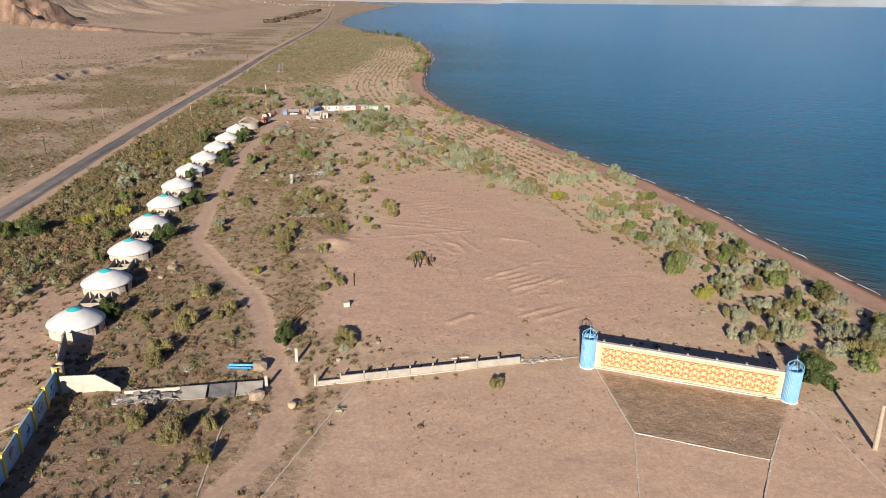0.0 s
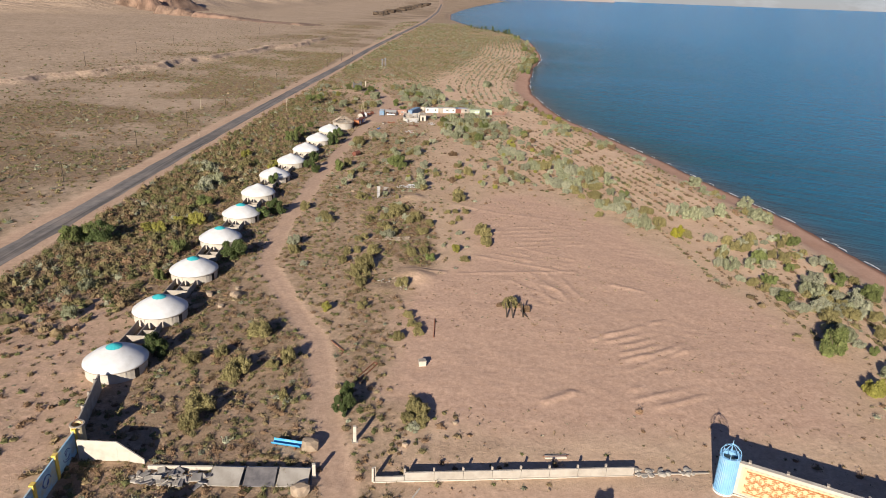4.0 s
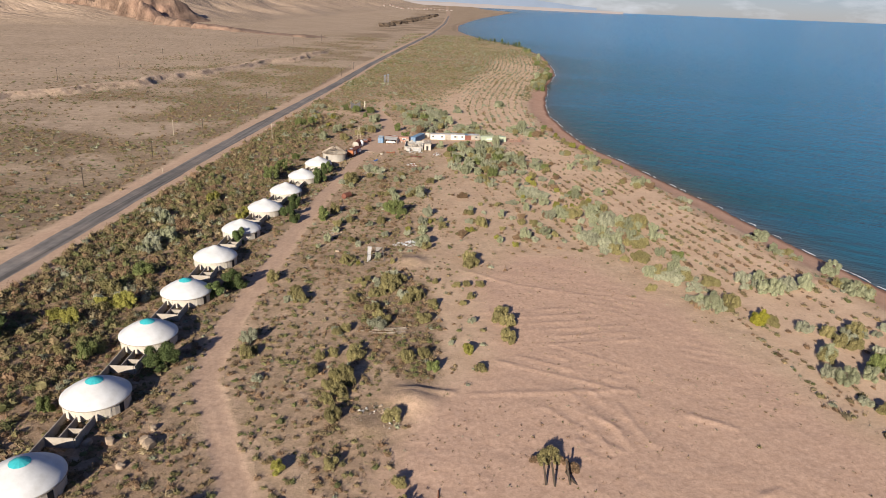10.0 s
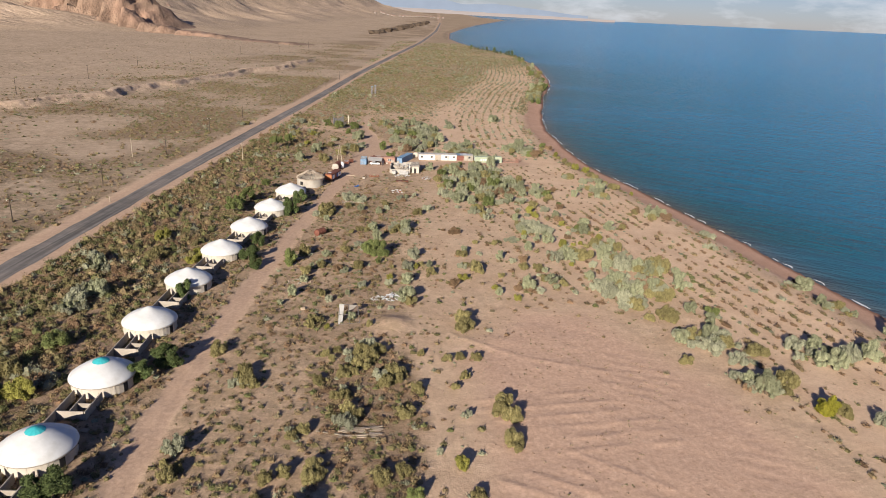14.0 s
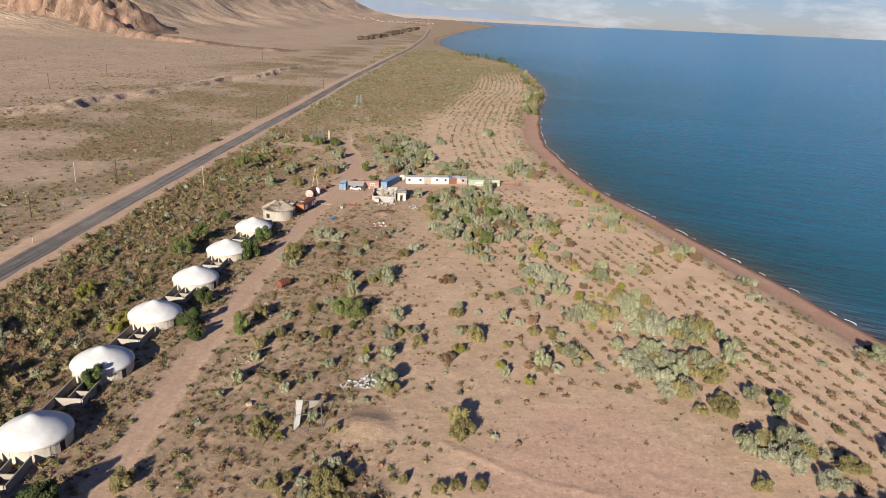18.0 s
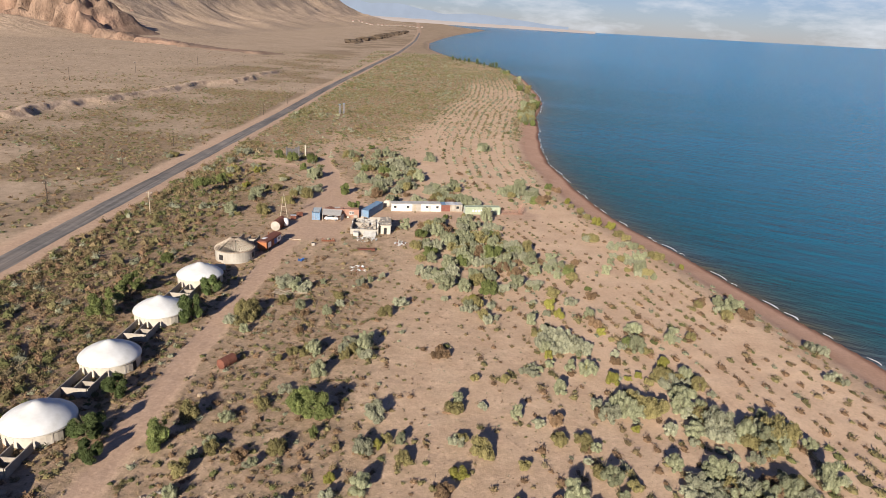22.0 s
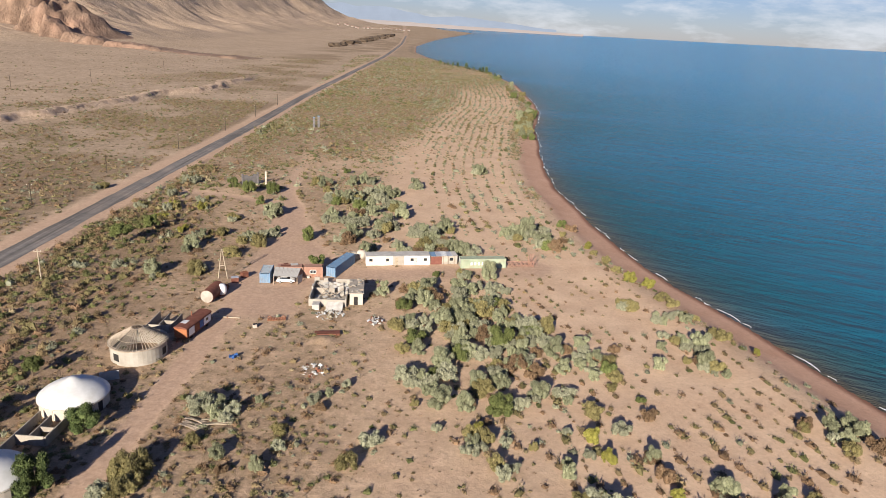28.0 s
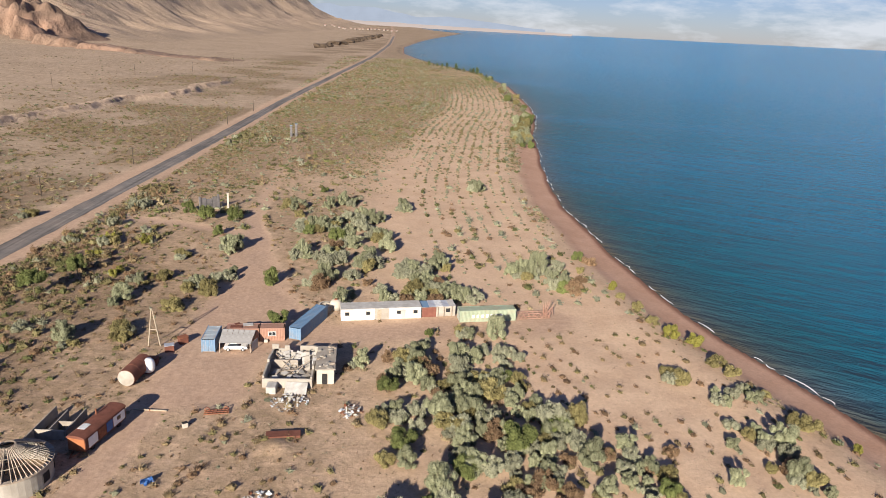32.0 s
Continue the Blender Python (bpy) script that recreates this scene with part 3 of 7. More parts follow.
# the road: a crowned strip along its line
def ribbon(name, line, ys, wide_, z_off, mat, label, category, shift=0.0, kind="structure"):
    bm = bmesh.new()
    prev = None
    for y in ys:
        x = float(along(line, np.array([y]))[0]) + shift
        half = wide_ + 0.55 * (float(vnoise(np.array([x]), np.array([y]), 7, 47)[0]) - 0.5)
        z = max(ground_at(x - half, y), ground_at(x, y), ground_at(x + half, y)) + z_off
        row = [bm.verts.new((x - half, y, z)), bm.verts.new((x, y, z + 0.05)), bm.verts.new((x + half, y, z))]
        if prev:
            for k in (0, 1):
                bm.faces.new((prev[k], prev[k + 1], row[k + 1], row[k]))
        prev = row
    me = bpy.data.meshes.new(name)
    bm.to_mesh(me)
    bm.free()
    me.materials.append(mat)
    return tagged(new(name, me), label, category, kind=kind)


road_ys = np.concatenate([np.arange(-300, 100, 8.0), np.arange(100, 900, 2.5), growing(900, 3000, 8.0, 1.03)])
ribbon("road", ROADLINE, road_ys, 3.3, 0.03, M["asphalt"], "narrow worn grey asphalt road between sandy shoulders", "road")

foam_bm = bmesh.new()
foam_rng = random.Random(77)
foam_y = 112.0
while foam_y < 950:
    # one short curved lip of a breaking wave, thick in the middle and ragged
    span = foam_rng.uniform(2.0, 8.0)
    fat = foam_rng.uniform(0.22, 0.75) * min(1.0, span / 4)
    bow = foam_rng.uniform(-0.5, 0.9)
    prev = None
    for k in range(25):
        u_ = k / 24
        y = foam_y + span * u_
        a_ = np.array([y])
        x = float(along(SHORE, a_)[0])
        wob = float(fbm(np.array([x]), a_, 24, 5, 2)[0]) * 2.2 - 1.1
        w_ = fat * math.sin(math.pi * u_) ** 0.7 * foam_rng.uniform(0.45, 1.2) + 0.03
        c = x + wob + 0.35 + bow * math.sin(math.pi * u_) + foam_rng.uniform(-0.06, 0.06)
        row = [foam_bm.verts.new((c - w_ * 0.5, y, -1.965)), foam_bm.verts.new((c, y, -1.90)), foam_bm.verts.new((c + w_ * 0.5, y, -1.965))]
        if prev:
            foam_bm.faces.new((prev[0], prev[1], row[1], row[0]))
            foam_bm.faces.new((prev[1], prev[2], row[2], row[1]))
        prev = row
    foam_y += span + foam_rng.choice((foam_rng.uniform(0.3, 2.5), foam_rng.uniform(2, 14)))
foam_me = bpy.data.meshes.new("foam")
foam_bm.to_mesh(foam_me)
foam_bm.free()
foam_me.materials.append(material("white_foam", (0.5, 0.52, 0.54), (0.72, 0.74, 0.76), 2.5, 0.7, 0.02, 9, world_space=True))
tagged(new("foam", foam_me), "thin broken lines of white foam at the water's edge", "foam", kind="stuff")


# the rocky foot of the mountain: spurs and gullies in eroded red earth
HIGH = ((0, 1), (30, 6), (70, 3), (150, 4), (180, 9), (290, 11), (300, 15), (390, 18), (410, 36), (450, 52), (520, 60), (640, 70), (1100, 90))
hu, hv = np.arange(0, 1000, 3.0), np.arange(-30, 400, 3.2)


def spurs(u, v):
    x, y = -219 - 0.875 * u + 0.484 * v, 1178 + 0.484 * u + 0.875 * v
    top = along(HIGH, u)
    warp = 26 * (fbm(u, v, 60, 140, 2) - 0.5)
    lane = (u + 2.2 * warp + 55 * (vnoise(u, 0 * u, 150, 147) - 0.5) + 0.25 * v) / 62
    crest = np.clip(1.15 * (1 - 2 * np.abs(lane - np.round(lane))), 0, 1)
    lane2 = (u + 1.1 * warp - 0.2 * v) / 17
    fine = np.clip(1 - 2 * np.abs(lane2 - np.round(lane2)), 0, 1) * 0.7 + 0.45 * vnoise(u, v, 13, 148)
    back = v - (1 - crest) ** 0.8 * (1.25 * top + 6) - 18 * (1 - fine) * np.minimum(top / 40, 1)
    rise = smooth(back, 0, 0.75 * top + 5)
    z = top * rise * (0.62 + 0.38 * crest) + np.minimum(top, 60) * 0.30 * rise * (fine - 0.5) + 0.16 * np.minimum(top, 40) * rise * (vnoise(u, v, 9, 146) - 0.5)
    z = z * (1 - (1 - smooth(u, 390, 440)) * smooth(v, 40, 95))
    z = 0.85 * z * (1 - smooth(v, 110, 215)) * (1 - smooth(u, 860, 996))
    return x, y, height(x, y) - 1.5 + z


hill_me, hx_, hy_, _ = sheet("hill", hu, hv, lambda u, v: spurs(u, v)[2])
sx_, sy_, sz_ = spurs(hx_, hy_)
hill_me.vertices.foreach_set("co", np.stack([sx_, sy_, sz_], 1).ravel())
hill_me.flip_normals()
hill_me.update()
hill_me.materials.append(material("eroded_red_rock", (0.14, 0.09, 0.064), (0.30, 0.206, 0.148), 0.05, 0.95, 4.5, 0.2, detail=8.0, stain=(0.34, 0.205, 0.145), stain_scale=0.012, stain_amount=0.7, world_space=True))
tagged(new("hill_1", hill_me), "rugged red rocky spurs and gullies at the mountain's foot", "hill", kind="structure")


# the eroded earth bank on the plain
eu, ev = np.arange(430, 905, 1.3), np.arange(-9, 13, 0.9)


def bank(y, v):
    cut = 6.0 * (1 - np.abs(2 * fbm(y, 0 * y, 9, 152, 2) - 1)) - 3 + 3.4 * (1 - np.abs(2 * vnoise(y, v * 0.3, 4.5, 153) - 1)) + 1.8 * vnoise(y, v, 2.0, 156)
    x = along(SCARP, y) + 26 * (fbm(along(SCARP, y), y, 50, 12, 3) - 0.5) - v
    z = smooth(v - cut, -1.5, 1.5) * (1 - smooth(v, 4, 12.5)) * (0.05 + 1.5 * fbm(y, 0 * y, 14, 154, 3) ** 1.6) * smooth(y, 430, 480) * (1 - smooth(y, 850, 904))
    return x, height(x, y) - 0.25 + z + 0.5 * smooth(v, -6, 0) * (1 - smooth(v, 8, 12.5)) * vnoise(y, v, 2.2, 155)


bank_me, bu_, bv_, _ = sheet("bank", eu, ev, lambda y, v: bank(y, v)[1])
bx0_, bz0_ = bank(bu_, bv_)
bank_me.vertices.foreach_set("co", np.stack([bx0_, bu_, bz0_], 1).ravel())
bank_me.update()
bank_me.materials.append(material("pale_eroded_earth", (0.30, 0.21, 0.145), (0.56, 0.42, 0.31), 0.4, 0.95, 0.9, 0.9, world_space=True))
tagged(new("earth_bank", bank_me), "pale eroded earth bank with small gullies on the plain", "bank", kind="structure")


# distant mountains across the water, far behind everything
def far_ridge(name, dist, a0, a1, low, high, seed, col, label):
    """Bearings in degrees from +y; a wall of slopes with haze painted in as a pale glow."""
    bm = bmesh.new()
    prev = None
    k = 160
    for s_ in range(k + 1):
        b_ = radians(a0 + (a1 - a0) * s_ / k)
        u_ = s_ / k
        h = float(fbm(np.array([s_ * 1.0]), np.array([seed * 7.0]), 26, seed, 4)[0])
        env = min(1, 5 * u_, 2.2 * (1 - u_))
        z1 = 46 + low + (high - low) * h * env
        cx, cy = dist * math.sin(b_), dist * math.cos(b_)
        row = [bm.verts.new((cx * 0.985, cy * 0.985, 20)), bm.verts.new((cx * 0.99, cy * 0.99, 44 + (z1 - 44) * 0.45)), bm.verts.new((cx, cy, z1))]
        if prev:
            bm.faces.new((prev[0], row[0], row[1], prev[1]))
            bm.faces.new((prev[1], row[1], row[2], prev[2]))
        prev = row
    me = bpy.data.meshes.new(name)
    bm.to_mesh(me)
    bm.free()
    m = bpy.data.materials.new(name + "_haze_glow")
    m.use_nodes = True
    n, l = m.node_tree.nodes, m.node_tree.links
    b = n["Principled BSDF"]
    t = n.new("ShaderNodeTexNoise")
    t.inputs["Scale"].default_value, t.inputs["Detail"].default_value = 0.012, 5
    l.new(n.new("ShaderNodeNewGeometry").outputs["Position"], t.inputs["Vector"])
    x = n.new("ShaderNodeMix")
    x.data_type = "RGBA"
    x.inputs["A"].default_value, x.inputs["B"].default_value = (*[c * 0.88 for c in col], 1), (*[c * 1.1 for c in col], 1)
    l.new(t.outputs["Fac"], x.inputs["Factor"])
    # the haze is this emission colour, though nothing on the slopes gives light
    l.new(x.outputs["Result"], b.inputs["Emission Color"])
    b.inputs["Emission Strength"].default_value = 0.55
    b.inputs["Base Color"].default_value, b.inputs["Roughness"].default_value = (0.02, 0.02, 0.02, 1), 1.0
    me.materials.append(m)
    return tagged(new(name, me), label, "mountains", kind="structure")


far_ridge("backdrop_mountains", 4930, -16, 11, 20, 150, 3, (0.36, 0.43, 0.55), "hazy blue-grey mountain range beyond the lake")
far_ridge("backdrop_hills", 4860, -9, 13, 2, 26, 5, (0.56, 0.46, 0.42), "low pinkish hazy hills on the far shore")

# ---- building helpers ----
def part(name, bm, mat, parent, label="", smooth_faces=False):
    me = bpy.data.meshes.new(name)
    bmesh.ops.recalc_face_normals(bm, faces=bm.faces[:])
    if smooth_faces:
        for f in bm.faces:
            f.smooth = True
    bm.to_mesh(me)
    bm.free()
    for m in (mat if isinstance(mat, (list, tuple)) else [mat]):
        me.materials.append(m)
    ob = new(name, me)
    if parent is not None:
        ob.parent = parent
    if label:
        ob["label"] = label
    return ob


def thing(name, m, label, category, group="", kind=""):
    ob = new(name)
    ob.matrix_world = m
    ob.empty_display_size = 0.3
    return tagged(ob, label, category, group, kind)


def box(bm, x0, x1, y0, y1, z0, z1, m=None, bevel=0.0):
    vs = [bm.verts.new(c) for c in ((x0, y0, z0), (x1, y0, z0), (x1, y1, z0), (x0, y1, z0), (x0, y0, z1), (x1, y0, z1), (x1, y1, z1), (x0, y1, z1))]
    fs = [bm.faces.new([vs[i] for i in q]) for q in ((0, 3, 2, 1), (4, 5, 6, 7), (0, 1, 5, 4), (1, 2, 6, 5), (2, 3, 7, 6), (3, 0, 4, 7))]
    if m is not None:
        bmesh.ops.transform(bm, matrix=m, verts=vs)
    if bevel:
        es = list({e for f in fs for e in f.edges})
        bmesh.ops.bevel(bm, geom=es, offset=bevel, segments=1, affect="EDGES")
    return vs


def boxed(x0, x1, y0, y1, z0, z1, bevel=0.0, m=None):
    bm = bmesh.new()
    box(bm, x0, x1, y0, y1, z0, z1, m, bevel)
    return bm


def lathe(profile, seg=32, close_top=False, angle=2 * math.pi):
    """Turns (radius, z) rows round the z axis."""
    bm = bmesh.new()
    rings = []
    for r, z in profile:
        if r < 1e-4:
            rings.append([bm.verts.new((0, 0, z))])
        else:
            rings.append([bm.verts.new((r * math.cos(angle * k / seg), r * math.sin(angle * k / seg), z)) for k in range(seg)])
    for a_, b_ in zip(rings, rings[1:]):
        for k in range(seg):
            k2 = (k + 1) % seg
            if len(a_) == 1 and len(b_) == 1:
                continue
            if len(b_) == 1:
                bm.faces.new((a_[k], a_[k2], b_[0]))
            elif len(a_) == 1:
                bm.faces.new((a_[0], b_[k2], b_[k]))
            else:
                bm.faces.new((a_[k], a_[k2], b_[k2], b_[k]))
    return bm


def rod(bm, p, q, r, seg=6, r2=None):
    p, q = Vector(p), Vector(q)
    d = (q - p)
    if d.length < 1e-6:
        return
    m = Matrix.Translation(p) @ d.to_track_quat("Z", "Y").to_matrix().to_4x4()
    r2 = r if r2 is None else r2
    lo = [bm.verts.new(m @ Vector((r * math.cos(2 * math.pi * k / seg), r * math.sin(2 * math.pi * k / seg), 0))) for k in range(seg)]
    hi = [bm.verts.new(m @ Vector((r2 * math.cos(2 * math.pi * k / seg), r2 * math.sin(2 * math.pi * k / seg), d.length))) for k in range(seg)]
    for k in range(seg):
        k2 = (k + 1) % seg
        bm.faces.new((lo[k], lo[k2], hi[k2], hi[k]))
    bm.faces.new(lo[::-1])
    bm.faces.new(hi)


# ---- yurt-shaped concrete houses ----
YURTS = ((-51.9, 130.4), (-52.1, 150.6), (-52.4, 171.0), (-52.9, 192.2), (-53.2, 212.4), (-53.8, 233.7), (-53.7, 255.3), (-52.4, 275.8), (-50.9, 296.5), (-49.5, 316.9), (-47.7, 337.5))


def yurt(x, y, teal, turn):
    z = ground_at(x, y) - 0.15
    if teal:
        label = "round whitewashed yurt house with white roof and teal crown"
    else:
        label = "round concrete yurt house with a pointed white sheet roof"
    t = thing("yurt_house", pose(x, y, z, 0, 0, turn), label, "house", "row of yurt houses")
    R, Hw = 4.95, 2.45
    part("wall", lathe([(R - 0.25, 0), (R, 0), (R, Hw), (R - 0.25, Hw)], 40), M["plaster"], t)
    if teal:
        prof = [(5.1, 2.12), (5.24, 2.2), (5.2, 2.36), (4.7, 2.74), (3.9, 3.28), (3.0, 3.82), (2.1, 4.28), (1.25, 4.6)]
        part("roof", lathe(prof, 48), M["roof_white"], t, smooth_faces=True)
        part("crown", lathe([(1.34, 4.52), (1.36, 4.6), (0.9, 4.84), (0.4, 5.02), (0, 5.1)], 12), M["roof_teal"], t, "teal painted roof crown")
        part("roof_edge", lathe([(4.98, 2.06), (5.28, 2.06), (5.28, 2.16), (4.98, 2.16)], 40), M["concrete"], t)
    else:
        prof = [(5.05, 2.12), (5.18, 2.2), (5.12, 2.38), (4.6, 2.85), (3.7, 3.42), (2.7, 3.88), (1.7, 4.28), (1.0, 4.62), (0.6, 4.86), (0.25, 4.96), (0, 4.98)]
        part("roof", lathe(prof, 48), M["roof_white"], t, smooth_faces=True)
        part("roof_edge", lathe([(4.98, 2.06), (5.22, 2.06), (5.22, 2.16), (4.98, 2.16)], 40), M["plaster"], t)
    for a_ in range(0, 360, 30):
        bm = boxed(-0.12, 0.12, -0.1, 0.03, 0, 2.05)
        p = part("pilaster", bm, M["plaster"], t)
        p.matrix_local = pose(0, 0, 0, 0, 0, a_ + 15) @ pose(0, R, 0)
    for a_, w_, z0, z1 in ((-112, 0.42, 0.1, 1.9), (-52, 0.5, 0.9, 1.7), (20, 0.5, 0.9, 1.7)):
        name = "door" if z0 < 0.5 else "window"
        p = part(name, boxed(-w_, w_, -0.1, 0.05, z0, z1), M["dark"], t, "dark empty doorway" if name == "door" else "dark empty window")
        p.matrix_local = pose(0, 0, 0, 0, 0, a_) @ pose(0, R, 0)
        fr = part(name + "_frame", boxed(-w_ - 0.12, w_ + 0.12, -0.05, 0.09, z1, z1 + 0.14), M["concrete"], p)
    return t


for i, (x, y) in enumerate(YURTS):
    yurt(x, y, i < 5, (i * 37) % 11 - 5)

# ---- shrubs: x, y and width of each one ----
SILVER_A = ((100.1, 105, 4.2), (97.9, 110.6, 6.4), (76.3, 110.8, 6.3), (86.6, 111.9, 6.4), (86.2, 134.5, 7.4), (102, 139.5, 7.5), (-69.3, 148.8, 3.3), (-72.3, 162.3, 3.1), (93.4, 164, 7.3), (89.9, 173.6, 6.9), (62.5, 218.3, 4.1), (61.1, 220.7, 5.2), (81.7, 229.2, 3.9), (102.7, 232.5, 7.5), (90.8, 233.9, 4), (80.7, 234.7, 5.8), (55.7, 238.1, 7), (60.8, 238.6, 7.1), (-73.3, 239.4, 4.8), (104.7, 248, 3.8), (-74.6, 248.5, 6.7), (-3.6, 254.4, 3.6), (99.8, 257.5, 4.6), (95.8, 260.6, 4.7), (49.9, 263.2, 7.5), (24.9, 263.4, 3.6), (-77.4, 264.3, 6.2), (-4.4, 264.4, 3.2), (56.5, 266, 6.6), (31.1, 267.9, 3.4))
SILVER_B = ((46.9, 268.1, 5.9), (63, 268.4, 3.8), (41.1, 271.3, 2.6), (95.6, 271.9, 4.3), (57.2, 277.9, 7.3), (59.8, 278.4, 5.9), (39.5, 286.9, 7.5), (49.5, 287.4, 6.9), (-14.4, 295.3, 3.1), (51.6, 298, 5.3), (-17.2, 304.4, 5.5), (-7.1, 304.9, 3.9), (47.2, 309.8, 3.5), (56.3, 315.4, 4.8), (15.2, 329.2, 5.8), (73.6, 332, 5.3), (77.4, 333.9, 4.7), (-24.5, 335.6, 6), (7.4, 345.8, 6.3), (38.9, 353.4, 4.4), (63.5, 353.6, 4.5), (25.7, 354.5, 4.4), (21.5, 354.7, 5.1), (52.3, 354.8, 2.6), (61.7, 355.8, 3.8), (15.8, 357.4, 4.1), (25.7, 358.2, 4.5), (39.8, 358.4, 4.6), (32.9, 359.5, 4.2), (21.9, 361.7, 5.4))
SILVER_C = ((39.1, 363.3, 3.2), (63.7, 363.9, 4.1), (14.4, 365.4, 6.4), (30.1, 365.6, 6.5), (60.4, 365.6, 5), (18.5, 367.2, 4.9), (4.9, 370.8, 5), (25.3, 372, 5.1), (28.4, 373.5, 4.4), (16.5, 374.2, 7.3), (59.9, 376.9, 4.6), (65.9, 378, 4.6), (25.1, 379, 5.4), (11.5, 380.8, 6.4), (18.8, 381.8, 6), (4.9, 385.2, 5.6), (-1.2, 388.4, 3.4), (7.9, 391, 7.4), (18.9, 391.8, 5), (-56, 396, 4), (18.2, 401.3, 4.8), (24.9, 401.3, 3.8), (-52.6, 416.1, 4), (8.4, 416.7, 5.9), (3.5, 418, 5.9), (-6.3, 418.8, 5.3), (17.4, 422.6, 7.5), (-39.7, 423.3, 6.6), (-51.5, 426.4, 4.9), (9.9, 427.3, 7.5))
SILVER_D = ((12.7, 430.4, 5.1), (-33.7, 431, 5), (-11.8, 431.2, 7.5), (44, 431.4, 7.5), (7.4, 436.3, 7.3), (35.6, 438.5, 7.4), (-3, 439.6, 7.5), (16, 441.1, 7.5), (-19, 446.7, 7.5), (-11.9, 447.4, 7.5), (-38, 450.9, 7.5), (-7.6, 457.1, 7.5), (0.7, 463, 7.5), (-21.4, 471.5, 7.5), (-13.7, 475.3, 7.5), (-2.3, 482.7, 7.5), (-28.1, 496.1, 7.5), (7.3, 497.1, 7.1), (-11.4, 502, 7.5), (35, 529.3, 7.5))
GREEN_A = ((105.6, 128, 3.6), (79.4, 145, 5.9), (-59.4, 168.3, 2.7), (-61, 185.4, 3.4), (0.6, 186, 2.2), (-89.1, 188, 5.5), (-86, 191.9, 6.2), (-67.2, 224.4, 4.5), (-34.5, 273.5, 4.3), (-12.4, 276.8, 1.8), (-13, 282.2, 4.7), (-15.7, 283.9, 4.7), (3.5, 378.9, 4), (11.5, 401.4, 1.9), (-23.7, 427.3, 3.7), (-44.6, 463.8, 3), (-51.2, 478.5, 4.8), (-43.5, 479.9, 4.1), (-58.6, 485.7, 4.1))
PALE_A = ((-29.5, 180.3, 2.2), (-34.7, 194.7, 3.4), (3.9, 196.9, 1.3), (8.3, 207, 1.9), (62.1, 229.8, 3.9), (47.9, 255.9, 7.2), (43.9, 262.5, 6.8), (-4.7, 273.5, 3.1), (-3.4, 282.6, 3.8), (42.2, 288.1, 7.5), (23.9, 299.1, 4.8), (82.6, 300.2, 4.4), (-10.3, 303.6, 4.9), (35.5, 309.4, 5.7), (30.3, 310.8, 7.5), (31.3, 313.6, 7), (87.4, 314.3, 6), (18.6, 322.5, 5), (-0.9, 328.5, 3.8), (10.2, 353.9, 2.5), (18.1, 357.3, 3.7), (7.9, 367.1, 2.8), (55.1, 384.8, 5.8), (25.6, 391.6, 7), (-65.6, 400.6, 2.9), (-79.4, 454.2, 4.9), (-63.9, 465.1, 5.2), (-74.9, 469.5, 3.8), (-100.9, 475.7, 5.4), (-75.2, 490.6, 7.5))
OLIVE_A = ((-20.5, 85.5, 2.3), (-26, 90.6, 4), (-21, 93, 2.5), (-32, 95.4, 3.3), (24.9, 99.4, 2.3), (-34, 114.5, 3.4), (-0.4, 117.3, 5.1), (-33.6, 118.9, 4.3), (-0.1, 121.3, 5.1), (-21.9, 123.4, 1.9), (-32.1, 128.1, 2.8), (-31.2, 130.1, 4.3), (-25.9, 132.6, 2.5), (-40.2, 133.3, 3.3), (-23.5, 135.1, 2.9), (-35.8, 136.4, 2.5), (-30.7, 143.8, 4.1), (-4.6, 145.1, 2), (-0.9, 147.2, 2.1), (-1, 150.1, 1.7), (-2.3, 150.7, 1.9), (-3.3, 154.8, 2.5), (-20.6, 157.4, 1.8), (-13, 158.1, 2.1), (18.2, 161.4, 3), (-14.8, 169.4, 3.2), (-5.4, 170, 2.7), (-16.6, 174.5, 2.4), (-14.9, 176.7, 2.9), (-16.3, 180.6, 4.5))
OLIVE_B = ((-14.5, 181.1, 4), (-15.2, 182.7, 3.1), (-20.6, 183.4, 2.3), (-67.1, 185.4, 5.4), (9.3, 187.3, 2.4), (-20.2, 188.8, 2.4), (-4.2, 190, 2.9), (-33.8, 190, 4.9), (-18, 190.2, 2.1), (-13.6, 190.4, 4.8), (-1.3, 191.5, 2.5), (-18.3, 200, 4.5), (15.2, 200.2, 2.8), (-11.1, 204.7, 5.5), (-1.6, 206.5, 2.8), (14, 208.8, 3.6), (-13, 212, 4.9), (-30.9, 214.6, 5), (-70.4, 214.6, 4.3), (-5.2, 217.3, 6.1), (-13.2, 219.1, 5.1), (67.9, 221.9, 3.7), (-10, 223.7, 6.4), (-37.7, 225.2, 3.8), (-12.5, 225.5, 4.9), (-16.7, 225.7, 4.6), (-9.9, 227.1, 6.6), (51.8, 228.5, 2.8), (67.5, 232.9, 4), (-22.7, 239.5, 5.3))
